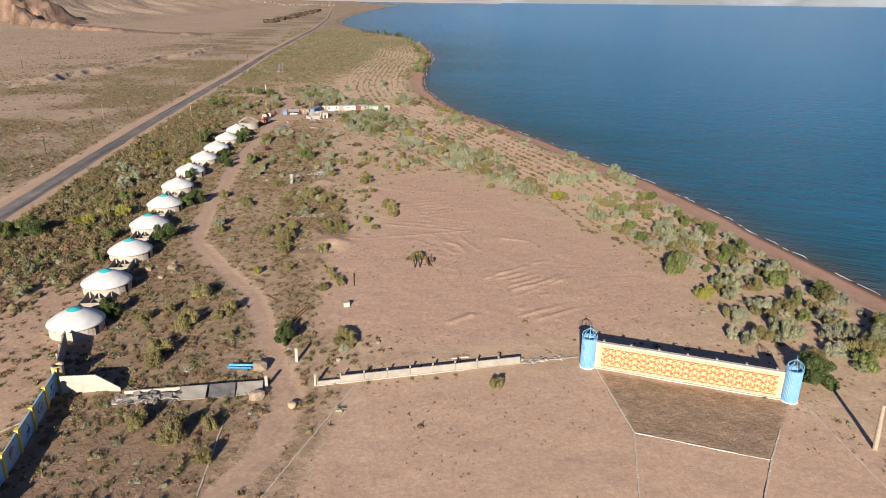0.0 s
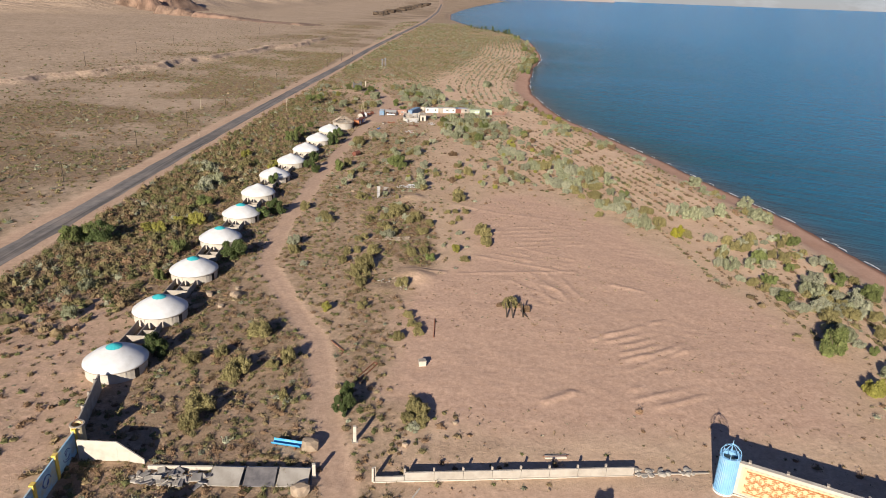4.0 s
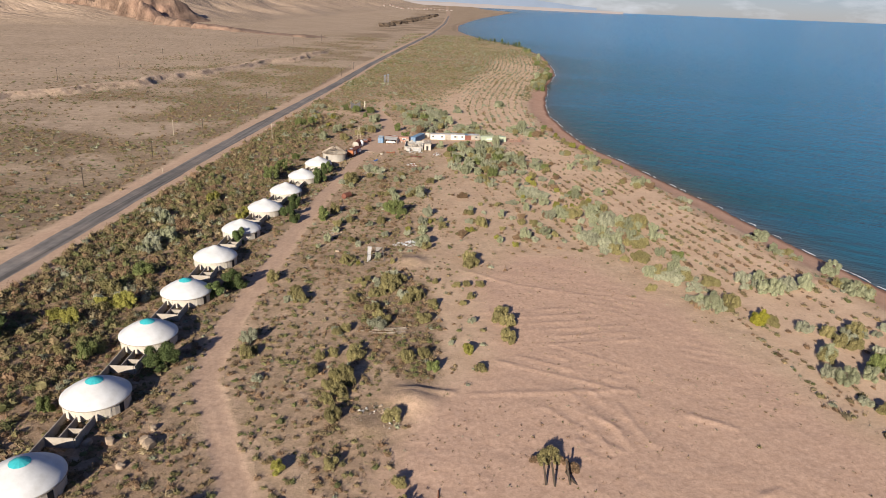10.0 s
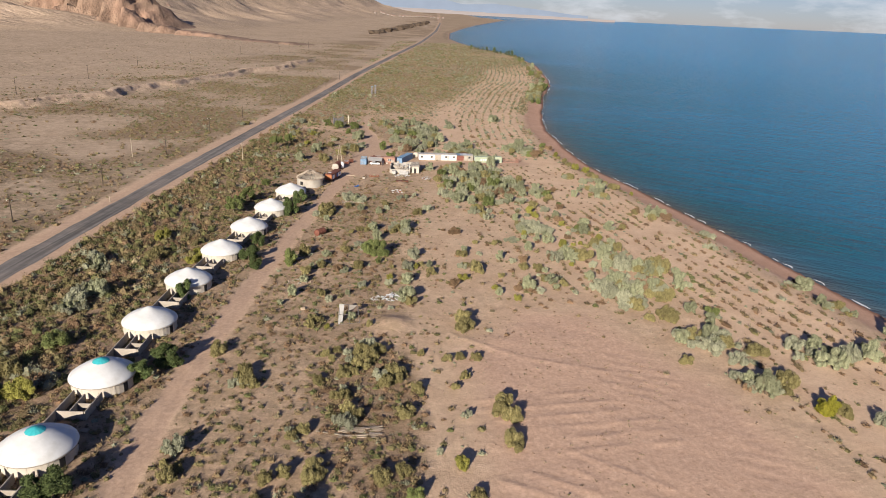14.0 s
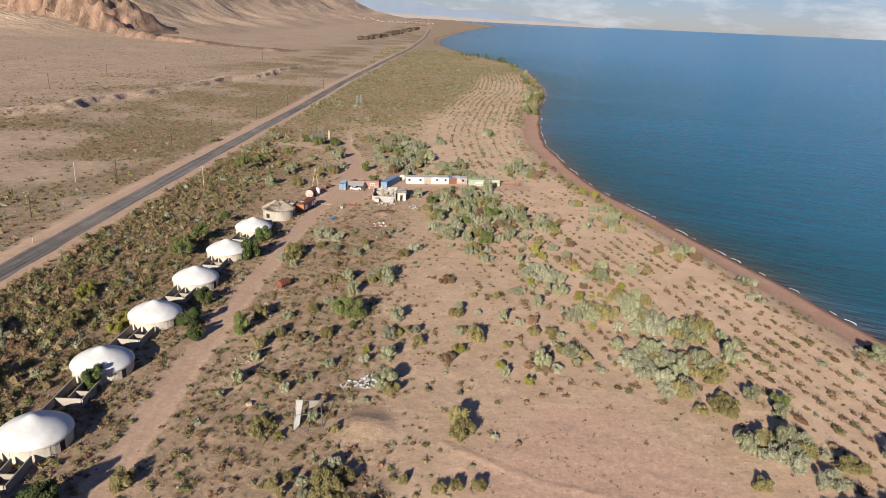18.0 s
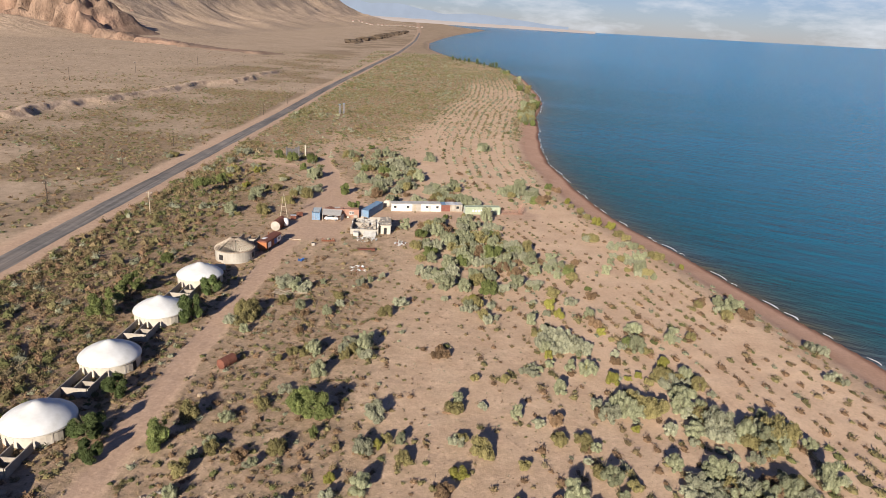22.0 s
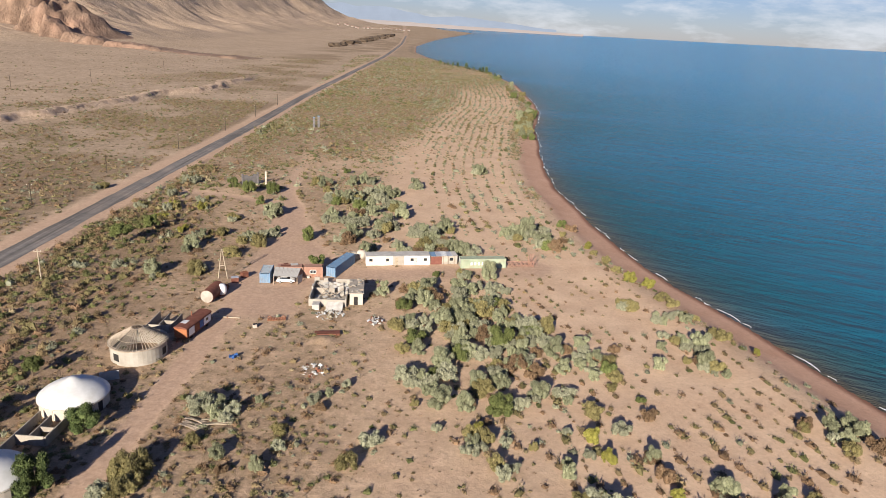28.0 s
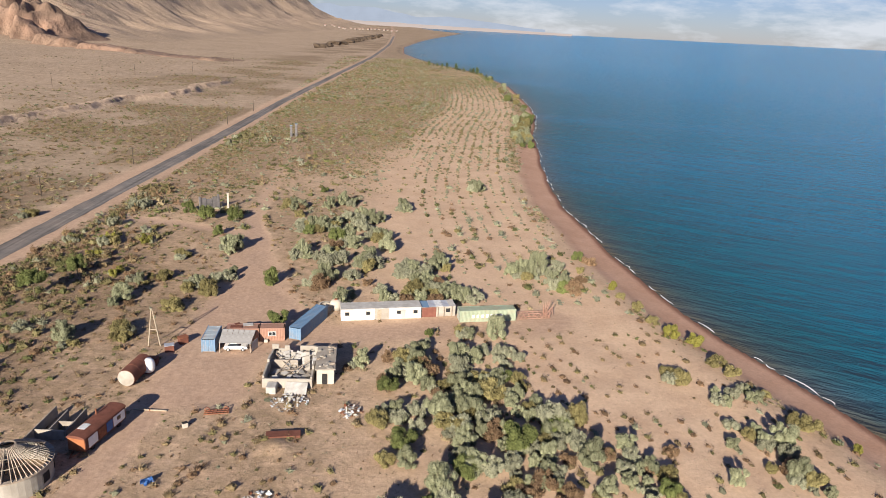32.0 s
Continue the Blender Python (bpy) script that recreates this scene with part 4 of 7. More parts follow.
OLIVE_C = ((8.4, 242.8, 4.1), (55, 249.8, 6.3), (56, 259.9, 5.4), (54.3, 262.6, 4.8), (-29.2, 267, 2.5), (1.3, 271.3, 2.6), (-17.1, 272.5, 2.6), (12.6, 273.1, 3.5), (-67.9, 273.2, 6.5), (10, 276.7, 2.3), (25.2, 277, 2.5), (29.1, 277.3, 2.7), (-32.2, 280.6, 4.1), (9.2, 285.3, 2.9), (-33.2, 317.7, 7.5), (-4, 322.8, 3.1), (35, 338.2, 3.4), (3.4, 359.5, 3), (70.9, 368.4, 3.4), (32.9, 369.5, 4.2), (69.5, 370.5, 2.6), (66.7, 386.4, 3), (65.4, 390.7, 3.1), (-46.5, 398, 6), (59.7, 409.4, 2.3), (-41.1, 411.4, 3.9), (59.1, 417.1, 2.4), (57.3, 423.6, 2.5), (-48.4, 443.5, 5.4))
YELLOW_A = ((79.5, 131.2, 4.2), (-20.3, 156.5, 2.2), (7.4, 193.7, 2.5), (-70.8, 198.3, 3.9), (-74.9, 199.5, 3.3), (-63.9, 206.9, 4.1), (-67.9, 207, 6.1), (-58, 273.5, 6.1), (-72.3, 288.1, 5.9), (34.4, 300.4, 2.2), (34.2, 325, 2.3), (33, 330.2, 2.6), (75.9, 363.4, 1.7), (65.1, 400.5, 3.8), (61.3, 402.8, 3.3), (56.9, 428.9, 2.4), (-60.2, 430.5, 5), (-69.3, 443.6, 4.7), (-70.4, 453.6, 6.3), (-61.2, 454.4, 2.9))
BROWN_A = ((21.4, 159.4, 1.7), (16.0, 161.2, 1.3), (20.4, 161.0, 1.5), (25.7, 282.4, 2.4), (33.7, 284.9, 2.4), (7.3, 305, 4.4), (45.5, 361.8, 2.4))
BRIGHT_A = ((70.5, 212.7, 4),)
DARK_A = ((79.7, 93, 6.5), (-11.7, 119.9, 2.8), (-11.8, 124.4, 2.3), (-46.9, 183.2, 4.6), (-82.7, 190.3, 5.6), (-47.6, 214.5, 4.2), (-44.9, 219.6, 4.4), (-47.3, 135.6, 3.4), (-52.5, 249.5, 3.5), (-42.2, 269.3, 3.2), (-45.1, 274.8, 4.2), (-45.8, 286.7, 3.8), (-43.2, 316.1, 4.3), (-43.1, 330.6, 3.7))
TREE_A = ((-70.8, 416.3, 6.2), (-67.7, 429.2, 4.9), (-60.5, 314.5, 5.6), (-61.0, 323.0, 4.2), (-59.6, 328.0, 5.2), (-58.4, 346.0, 4.2), (-18.4, 403.2, 4.0))
SILVERS = SILVER_A + SILVER_B + SILVER_C + SILVER_D
GREENS = GREEN_A
PALES = PALE_A
OLIVE_D = ((0.1, 227.4, 1.7), (5.2, 225.9, 2.0), (7.5, 226.7, 1.7), (10.7, 226.8, 1.8), (8.4, 219.5, 2.0), (6.5, 215.3, 1.8), (-0.0, 214.2, 2.2), (14.6, 211.1, 3.2), (15.5, 206.5, 3.2), (15.9, 198.5, 2.0), (8.8, 239.5, 3.6), (-17.6, 215.7, 2.2), (-29.0, 213.7, 3.0), (-30.5, 217.3, 2.6))
OLIVES = OLIVE_A + OLIVE_B + OLIVE_C + OLIVE_D
YELLOWS = YELLOW_A
BROWNS = BROWN_A
BRIGHTS = BRIGHT_A
DARKS = DARK_A
TREES = TREE_A


def leaf_material(name, low, high, spread=0.25, attr=""):
    m = bpy.data.materials.new(name)
    m.use_nodes = True
    n, l = m.node_tree.nodes, m.node_tree.links
    b = n["Principled BSDF"]
    b.inputs["Roughness"].default_value, b.inputs["Specular IOR Level"].default_value = 0.8, 0.15
    geo = n.new("ShaderNodeNewGeometry")
    x = n.new("ShaderNodeMix")
    x.data_type = "RGBA"
    x.inputs["A"].default_value, x.inputs["B"].default_value = (*low, 1), (*high, 1)
    l.new(geo.outputs["Random Per Island"], x.inputs["Factor"])
    hs = n.new("ShaderNodeHueSaturation")
    mr = n.new("ShaderNodeMapRange")
    mr.inputs["To Min"].default_value, mr.inputs["To Max"].default_value = 1 - spread, 1 + spread
    if attr:
        at = n.new("ShaderNodeAttribute")
        at.attribute_name = attr
        mul = n.new("ShaderNodeMix")
        mul.data_type, mul.blend_type = "RGBA", "MULTIPLY"
        mul.inputs["Factor"].default_value = 1.0
        l.new(at.outputs["Color"], mul.inputs["A"])
        l.new(x.outputs["Result"], mul.inputs["B"])
        l.new(mul.outputs["Result"], b.inputs["Base Color"])
    else:
        oi = n.new("ShaderNodeObjectInfo")
        l.new(oi.outputs["Random"], mr.inputs["Value"])
        l.new(mr.outputs["Result"], hs.inputs["Value"])
        l.new(x.outputs["Result"], hs.inputs["Color"])
        l.new(hs.outputs["Color"], b.inputs["Base Color"])
    return m


M["silver_leaf"] = leaf_material("silvery_olive_leaves", (0.145, 0.152, 0.09), (0.265, 0.272, 0.168))
M["pale_leaf"] = leaf_material("pale_grey_leaves", (0.19, 0.192, 0.13), (0.295, 0.295, 0.205))
M["olive_leaf"] = leaf_material("dry_olive_leaves", (0.125, 0.108, 0.046), (0.25, 0.215, 0.095))
M["green_leaf"] = leaf_material("green_leaves", (0.075, 0.092, 0.03), (0.165, 0.185, 0.065))
M["dark_leaf"] = leaf_material("dark_green_leaves", (0.04, 0.058, 0.02), (0.11, 0.14, 0.05))
M["yellow_leaf"] = leaf_material("yellow_green_leaves", (0.16, 0.155, 0.035), (0.26, 0.24, 0.06))
M["bright_leaf"] = leaf_material("bright_yellow_leaves", (0.16, 0.155, 0.02), (0.31, 0.28, 0.035))
M["brown_leaf"] = leaf_material("dry_brown_twigs", (0.11, 0.07, 0.042), (0.24, 0.16, 0.095))
M["bark"] = material("grey_bark", (0.10, 0.075, 0.05), (0.19, 0.15, 0.11), 3, 0.95, 0.02, 12)
M["scrub_leaf"] = leaf_material("mixed_scrub_leaves", (0.72, 0.72, 0.72), (1.2, 1.2, 1.2), attr="tint")


def kites(centers, dirs, sizes, rng, slim=0.13, faces=None):
    """Leaf sprays: one slim kite at each centre, pointing along its direction; faces: the way each one's blade looks."""
    k = len(centers)
    side = np.cross(dirs, rng.normal(size=(k, 3)) if faces is None else faces + 0.35 * rng.normal(size=(k, 3)))
    side /= np.linalg.norm(side, axis=1, keepdims=True) + 1e-9
    s = sizes[:, None]
    mid = centers + dirs * s * rng.uniform(0.35, 0.6, (k, 1))
    w_ = side * s * slim * rng.uniform(0.7, 1.3, (k, 1))
    return np.stack([centers, mid + w_, centers + dirs * s, mid - w_], 1)


def domes(centers, wide, high, rng, seg=6, rough=0.22):
    """Uneven twiggy bodies of three rings of faces each: (k, 3 * seg, 4, 3)."""
    k = len(centers)
    a_ = np.arange(seg) * 2 * math.pi / seg + rng.uniform(0, 6, (k, 1))
    rings = []
    for r, z in ((0.92, -0.04), (1.0, 0.42), (0.68, 0.84), (0.14, 1.0)):
        rr_ = r * wide[:, None] * (1 + rough * rng.normal(size=(k, seg)).clip(-1.6, 1.6))
        zz = z * high[:, None] * (1 + 0.5 * rough * rng.normal(size=(k, seg)).clip(-1.6, 1.6))
        rings.append(np.stack([rr_ * np.cos(a_), rr_ * np.sin(a_), zz], -1) + centers[:, None])
    out = []
    for lo, hi in zip(rings, rings[1:]):
        out.append(np.stack([lo, np.roll(lo, -1, 1), np.roll(hi, -1, 1), hi], 2))
    return np.concatenate(out, 1)


def quad_cloud(name, verts, tints=None):
    """One mesh of loose four-sided faces from an array (n, 4, 3)."""
    k = len(verts)
    me = bpy.data.meshes.new(name)
    me.vertices.add(4 * k)
    me.vertices.foreach_set("co", verts.ravel())
    me.loops.add(4 * k)
    me.loops.foreach_set("vertex_index", np.arange(4 * k))
    me.polygons.add(k)
    me.polygons.foreach_set("loop_start", np.arange(0, 4 * k, 4))
    me.polygons.foreach_set("loop_total", np.full(k, 4))
    if tints is not None:
        lay = me.attributes.new("tint", "FLOAT_COLOR", "POINT")
        data = np.concatenate([np.repeat(tints, 4, axis=0), np.ones((4 * k, 1))], 1).astype(np.float32)
        lay.data.foreach_set("color", data.ravel())
    me.update()
    return me


def lying(d, rng, spiky):
    """Directions for leaf sprays on a surface with normals d: most lie along it and lift a little, a share stands out."""
    r = rng.normal(size=d.shape)
    flat_ = r - (r * d).sum(-1, keepdims=True) * d
    out = (rng.uniform(0, 1, d.shape[:-1]) < spiky)[..., None]
    way = np.where(out, 1.1 * d + 0.45 * r, flat_ + 0.45 * d) + np.array([0, 0, 0.25])
    return way / (np.linalg.norm(way, axis=-1, keepdims=True) + 1e-9)


def crown_mesh(seed, lobes, count, flat, leaf):
    """Leaf sprays on a heap of uneven lobes, for a bush one metre across."""
    rng = np.random.default_rng(seed)
    cen, rad = [], []
    for k in range(lobes):
        a_, r = rng.uniform(0, 6.283), 0.38 * math.sqrt(rng.uniform(0, 1))
        cen.append((r * math.cos(a_), r * math.sin(a_), flat * rng.uniform(0.12, 0.95) * (1 - 0.75 * r)))
        rad.append(rng.uniform(0.07, 0.19))
    cen, rad = np.array(cen), np.array(rad)
    pick = rng.choice(lobes, count, p=rad ** 2 / (rad ** 2).sum())
    d = rng.normal(size=(count, 3))
    d[:, 2] = np.abs(d[:, 2]) - 0.35
    d /= np.linalg.norm(d, axis=1, keepdims=True)
    pos = cen[pick] + d * (rad[pick] * rng.uniform(0.72, 1.0, count))[:, None]
    pos[:, 2] = np.maximum(pos[:, 2], 0.01)
    way = lying(d, rng, 0.45)
    sprays = kites(pos, way, rng.uniform(0.5, 1.5, count) * leaf, rng, 0.2, d)
    base = np.stack([cen[:, 0], cen[:, 1], np.maximum(cen[:, 2] - 0.7 * rad, 0.0)], 1)
    body = domes(base, rad * 0.74, np.minimum(rad * 1.5, cen[:, 2] + 0.8 * rad), rng, 9, 0.12)
    return np.concatenate([body.reshape(-1, 4, 3), sprays])


def limbs(seed, high, thick, many):
    rng = random.Random(seed)
    bm = bmesh.new()
    for k in range(many):
        a_ = 2 * math.pi * (k + rng.random()) / many
        r = rng.uniform(0.12, 0.32)
        mid = Vector((0.3 * r * math.cos(a_), 0.3 * r * math.sin(a_), 0.45 * high))
        tip = Vector((r * math.cos(a_), r * math.sin(a_), high * rng.uniform(0.75, 0.95)))
        rod(bm, (0.02 * math.cos(a_), 0.02 * math.sin(a_), -0.03), mid, thick, 5, thick * 0.65)
        rod(bm, mid, tip, thick * 0.65, 5, thick * 0.2)
    return bm


KINDS = {
    "silver": ("silverberry_shrub", "silver_leaf", "bushy grey-green silverberry shrub on sandy ground", 28, 9000, 0.9, 0.036),
    "pale": ("grey_shrub", "pale_leaf", "low pale grey shrub with sparse leaves", 20, 3600, 0.6, 0.055),
    "olive": ("dry_shrub", "olive_leaf", "dry olive-brown shrub with dense twigs", 22, 4200, 0.58, 0.058),
    "green": ("green_bush", "green_leaf", "green leafy shrub among dry grass", 20, 5500, 0.72, 0.05),
    "dark": ("dark_bush", "dark_leaf", "dense dark green bush beside a yurt or path", 22, 7500, 0.95, 0.045),
    "yellow": ("yellow_bush", "yellow_leaf", "bright yellow-green bush in autumn leaf", 18, 5500, 0.7, 0.05),
    "bright": ("yellow_bush", "bright_leaf", "single bright yellow bush near the planted rows", 16, 6000, 0.85, 0.05),
    "brown": ("dead_bush", "brown_leaf", "dead brown shrub with bare twigs", 15, 3000, 0.5, 0.075),
}
PROTO = {}


def bush_meshes(kind):
    if kind not in PROTO:
        _, mat, _, lobes, count, flat, leaf = KINDS[kind]
        rows = []
        for v in range(4):
            me = quad_cloud("crown", crown_mesh(100 + 17 * v + len(kind) * 31, lobes, count, flat, leaf))
            me.materials.append(M[mat])
            bm = limbs(v, flat * 0.8, 0.018, 6)
            tm = bpy.data.meshes.new("trunk")
            bm.to_mesh(tm)
            bm.free()
            tm.materials.append(M["bark"])
            rows.append((me, tm))
        PROTO[kind] = rows
    return PROTO[kind]


def bush(kind, x, y, across, seed):
    name, _, label, *_ = KINDS[kind]
    rng = random.Random(seed)
    crown, trunk = bush_meshes(kind)[rng.randrange(4)]
    k = across * rng.uniform(1.0, 1.15) * (1.2 if kind == "dark" else 1.04)
    t = thing(name, pose(x, y, ground_at(x, y) - 0.08, 0, 0, rng.uniform(0, 360)), label, "shrub", kind + " shrubs")
    wide_x, wide_y, tall = rng.uniform(0.85, 1.1), rng.uniform(0.85, 1.1), rng.uniform(0.85, 1.25)
    for part_name, me in (("crown", crown), ("trunk", trunk)):
        ob = new(part_name, me)
        ob.parent = t
        ob.scale = (k * wide_x, k * wide_y, k * tall)
    return t


LISTS = (("silver", SILVERS), ("pale", PALES), ("olive", OLIVES), ("green", GREENS), ("dark", DARKS), ("yellow", YELLOWS), ("brown", BROWNS), ("bright", BRIGHTS))
clump_rng = random.Random(57)
for kind, rows in LISTS:
    for i, (x, y, d) in enumerate(rows):
        if d < 4.4 or kind in ("dark", "bright", "green"):
            bush(kind, x, y, d, i * 7 + len(kind))
            continue
        # a wide thicket is several stems grown together, with gaps between the crowns
        many = 3 if d < 5.5 else 4 if d < 6.8 else 5
        turn_ = clump_rng.uniform(0, 6.283)
        for k in range(many):
            a_ = turn_ + k * 6.283 / many + clump_rng.uniform(-0.4, 0.4)
            r = d * clump_rng.uniform(0.2, 0.36)
            other = clump_rng.choice((kind, "pale", "pale", "olive", kind) if kind == "silver" else (kind, kind, "pale", "olive"))
            bush(other if k else kind, x + 0.85 * r * math.cos(a_), y + 1.2 * r * math.sin(a_), d * clump_rng.uniform(0.34, 0.56), i * 7 + len(kind) + 11 * k)
# smaller shrubs that grow against the big ones and close the thickets
side_rng = random.Random(31)
for i, (x, y, d) in enumerate([e for e in SILVERS if e[2] > 3.2 and 150 < e[1] < 480]):
    for k in range(side_rng.choice((1, 2, 3))):
        a_ = side_rng.uniform(0, 6.283)
        far_ = side_rng.uniform(0.5, 1.0) * d
        sx, sy = x + far_ * math.cos(a_), y + far_ * math.sin(a_)
        if not (-12 < sx < 34 and 394 < sy < 414) and not (-20 < sx < -5 and 374 < sy < 394) and float(track_mask(np.array([sx]), np.array([sy]))[0]) < 0.2:
            bush(side_rng.choice(("silver", "pale", "pale", "olive", "brown")), sx, sy, d * side_rng.uniform(0.4, 0.75), 3000 + 5 * i + k)
# denser thickets by the barrack, along the belt above the shore and beyond the yard
THICKETS = ((34, [(2, 393), (11, 400), (26, 383), (37, 365), (33, 340), (15, 335), (4, 356)], 1.8, 4.6), (26, [(33, 335), (41, 340), (57, 297), (60, 268), (70, 248), (56, 246), (44, 273), (32, 289)], 1.4, 3.6),
            (20, [(-30, 535), (0, 489), (5, 462), (2, 421), (-11, 419), (-24, 464)], 2.5, 5.5), (9, [(39, 363), (44, 363), (48, 345), (44, 336), (38, 351)], 1.4, 3.2), (9, [(47, 455), (60, 451), (47, 425), (40, 424)], 2.0, 4.5))
for many, outline, small, large in THICKETS:
    xs_, ys_ = [p[0] for p in outline], [p[1] for p in outline]
    done = 0
    while done < many:
        x, y = side_rng.uniform(min(xs_), max(xs_)), side_rng.uniform(min(ys_), max(ys_))
        if float(poly_mask(outline, np.array([x]), np.array([y]), 0.5)[0]) > 0.5 and float(track_mask(np.array([x]), np.array([y]))[0]) < 0.2:
            bush(side_rng.choice(("silver", "pale", "pale", "silver", "olive", "pale", "brown", "green")), x, y, side_rng.uniform(small, large), 5000 + done)
            done += 1
# single shrubs of middle size on the open ground
OPEN_GROUND = [(-32, 236), (-4, 232), (34, 262), (62, 236), (70, 262), (52, 318), (36, 345), (4, 352), (-26, 346), (-34, 300)]
done = 0
while done < 120:
    x, y = side_rng.uniform(-34, 70), side_rng.uniform(232, 352)
    p_, q_ = np.array([x]), np.array([y])
    if float(poly_mask(OPEN_GROUND, p_, q_, 0.5)[0]) > 0.5 and float(track_mask(p_, q_)[0]) < 0.1 and float(vnoise(p_, q_, 16, 158)[0]) > 0.35:
        bush(side_rng.choice(("olive", "olive", "pale", "brown", "silver", "silver", "olive", "yellow") if done % 4 else ("silver", "pale")), x, y, side_rng.uniform(1.2, 2.7), 7000 + done)
        done += 1
# the overgrown bank above the beach
for k in range(190):
    y = side_rng.uniform(96, 212)
    x = float(along(SHORE, np.array([y]))[0]) - side_rng.uniform(15, 46)
    if float(vnoise(np.array([x]), np.array([y]), 13, 151)[0]) > 0.36 and float(field_mask(np.array([x]), np.array([y]))[0]) < 0.4:
        bush(side_rng.choice(("silver", "pale", "pale", "pale", "olive", "olive", "green")), x, y, side_rng.uniform(1.8, 4.4), 4000 + k)


# ---- roadside trees with a trunk each ----
def small_tree(x, y, across, seed):
    t = thing("tree", pose(x, y, ground_at(x, y) - 0.1, 0, 0, seed * 70), "small round green tree on a bare trunk", "tree", "roadside trees")
    bm = bmesh.new()
    h = across * 0.45
    rod(bm, (0, 0, 0), (0.1, 0.05, h), 0.14, 8, 0.1)
    rng = random.Random(seed)
    for k in range(7):
        a_ = k * 0.9 + rng.random()
        rod(bm, (0.1, 0.05, h * rng.uniform(0.7, 1)), (across * 0.32 * math.cos(a_), across * 0.32 * math.sin(a_), h + across * rng.uniform(0.1, 0.35)), 0.07, 5, 0.02)
    part("trunk", bm, M["bark"], t)
    me = quad_cloud("crown", crown_mesh(seed, 18, 6500, 0.7, 0.042) * across + np.array([0, 0, h * 0.75]))
    me.materials.append(M["green_leaf"])
    new("crown", me).parent = t


for i, (x, y, d) in enumerate(TREES):
    small_tree(x, y, d, i + 3)


# ---- scrub, tufts and planted rows: too many to count ----
SPECIES = np.array([(0.20, 0.148, 0.08), (0.165, 0.142, 0.066), (0.22, 0.22, 0.145), (0.122, 0.125, 0.05), (0.195, 0.125, 0.074), (0.25, 0.20, 0.118), (0.255, 0.258, 0.18)])


def scatter(name, label, spots, sizes, species, leaves, seed, flat=0.42, leaf=0.42, category="scrub", slim=0.2, long=1.0, body=True):
    """One mesh of many small bushes, each a tuft of leaf sprays."""
    rng = np.random.default_rng(seed)
    k = len(spots)
    zs = height(spots[:, 0], spots[:, 1]) - 0.05
    d = rng.normal(size=(k, leaves, 3))
    d[..., 2] = np.abs(d[..., 2])
    d /= np.linalg.norm(d, axis=2, keepdims=True)
    squash = rng.uniform(0.6, 1.3, (k, 1)) * flat
    lump = 1 + 0.35 * np.sin(3 * np.arctan2(d[..., 1], d[..., 0]) + rng.uniform(0, 6, (k, 1)))
    pos = d * (0.5 * rng.uniform(0.35, 0.85, (k, leaves)) * lump)[..., None]
    pos[..., 2] *= 2 * squash
    pos[..., :2] *= rng.uniform(0.75, 1.25, (k, 1, 2))
    pos[..., 1] *= long
    pos = pos * sizes[:, None, None]
    pos[..., 0] += spots[:, None, 0]
    pos[..., 1] += spots[:, None, 1]
    pos[..., 2] += zs[:, None]
    way = lying(d, rng, 0.6)
    tint = SPECIES[species] * rng.uniform(0.7, 1.15, (k, 1))
    whole = tint
    tint = np.repeat(tint[:, None], leaves, 1)
    size = np.repeat(sizes[:, None], leaves, 1) * rng.uniform(0.6, 1.3, (k, leaves)) * leaf
    cloud, tint = kites(pos.reshape(-1, 3), way.reshape(-1, 3), size.ravel(), rng, slim, d.reshape(-1, 3)), tint.reshape(-1, 3)
    if body:
        dome = domes(np.zeros((k, 3)), 0.33 * sizes, 0.56 * sizes * squash[:, 0], rng, 6, 0.34)
        dome[..., 1] *= long
        dome = dome + np.stack([spots[:, 0], spots[:, 1], zs], 1)[:, None, None]
        cloud, tint = np.concatenate([dome.reshape(-1, 4, 3), cloud]), np.concatenate([np.repeat(whole, 18, 0), tint])
    me = quad_cloud(name, cloud, tint)
    me.materials.append(M["scrub_leaf"])
    return tagged(new(name, me), label, category, kind="stuff")


def spots_in(x0, x1, y0, y1, count, seed, power=1.0, density=None):
    rng = np.random.default_rng(seed)
    p = np.stack([rng.uniform(x0, x1, count), rng.uniform(y0, y1, count)], 1)
    dens = (density or scrub_density)(p[:, 0], p[:, 1])
    return p[rng.uniform(0, 1, count) < dens ** power]


def choose(p, rng, weights):
    return rng.choice(len(SPECIES), len(p), p=np.array(weights) / sum(weights))


rng_s = np.random.default_rng(5)
near = spots_in(-95, 125, 66, 470, 52000, 11, 1.4)
near = near[inland(near[:, 0], near[:, 1]) > 12]
near_size = 0.4 + 1.55 * rng_s.uniform(0, 1, len(near)) ** 2.4
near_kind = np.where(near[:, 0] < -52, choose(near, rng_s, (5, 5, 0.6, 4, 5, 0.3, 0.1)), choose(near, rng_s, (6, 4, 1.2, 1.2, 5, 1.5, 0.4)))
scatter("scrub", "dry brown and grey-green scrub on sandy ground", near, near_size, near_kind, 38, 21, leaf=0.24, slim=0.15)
brush = spots_in(-92, 6, 95, 345, 13000, 18, 1.6)
scatter("brush", "dense low brown brush beside the dirt track", brush, rng_s.uniform(0.6, 1.7, len(brush)), choose(brush, rng_s, (6, 6, 0.5, 3, 6, 0.5, 0)), 44, 29, leaf=0.23, slim=0.15)
tufts = spots_in(-95, 120, 66, 420, 62000, 12, 1.1)
tufts = tufts[inland(tufts[:, 0], tufts[:, 1]) > 12]
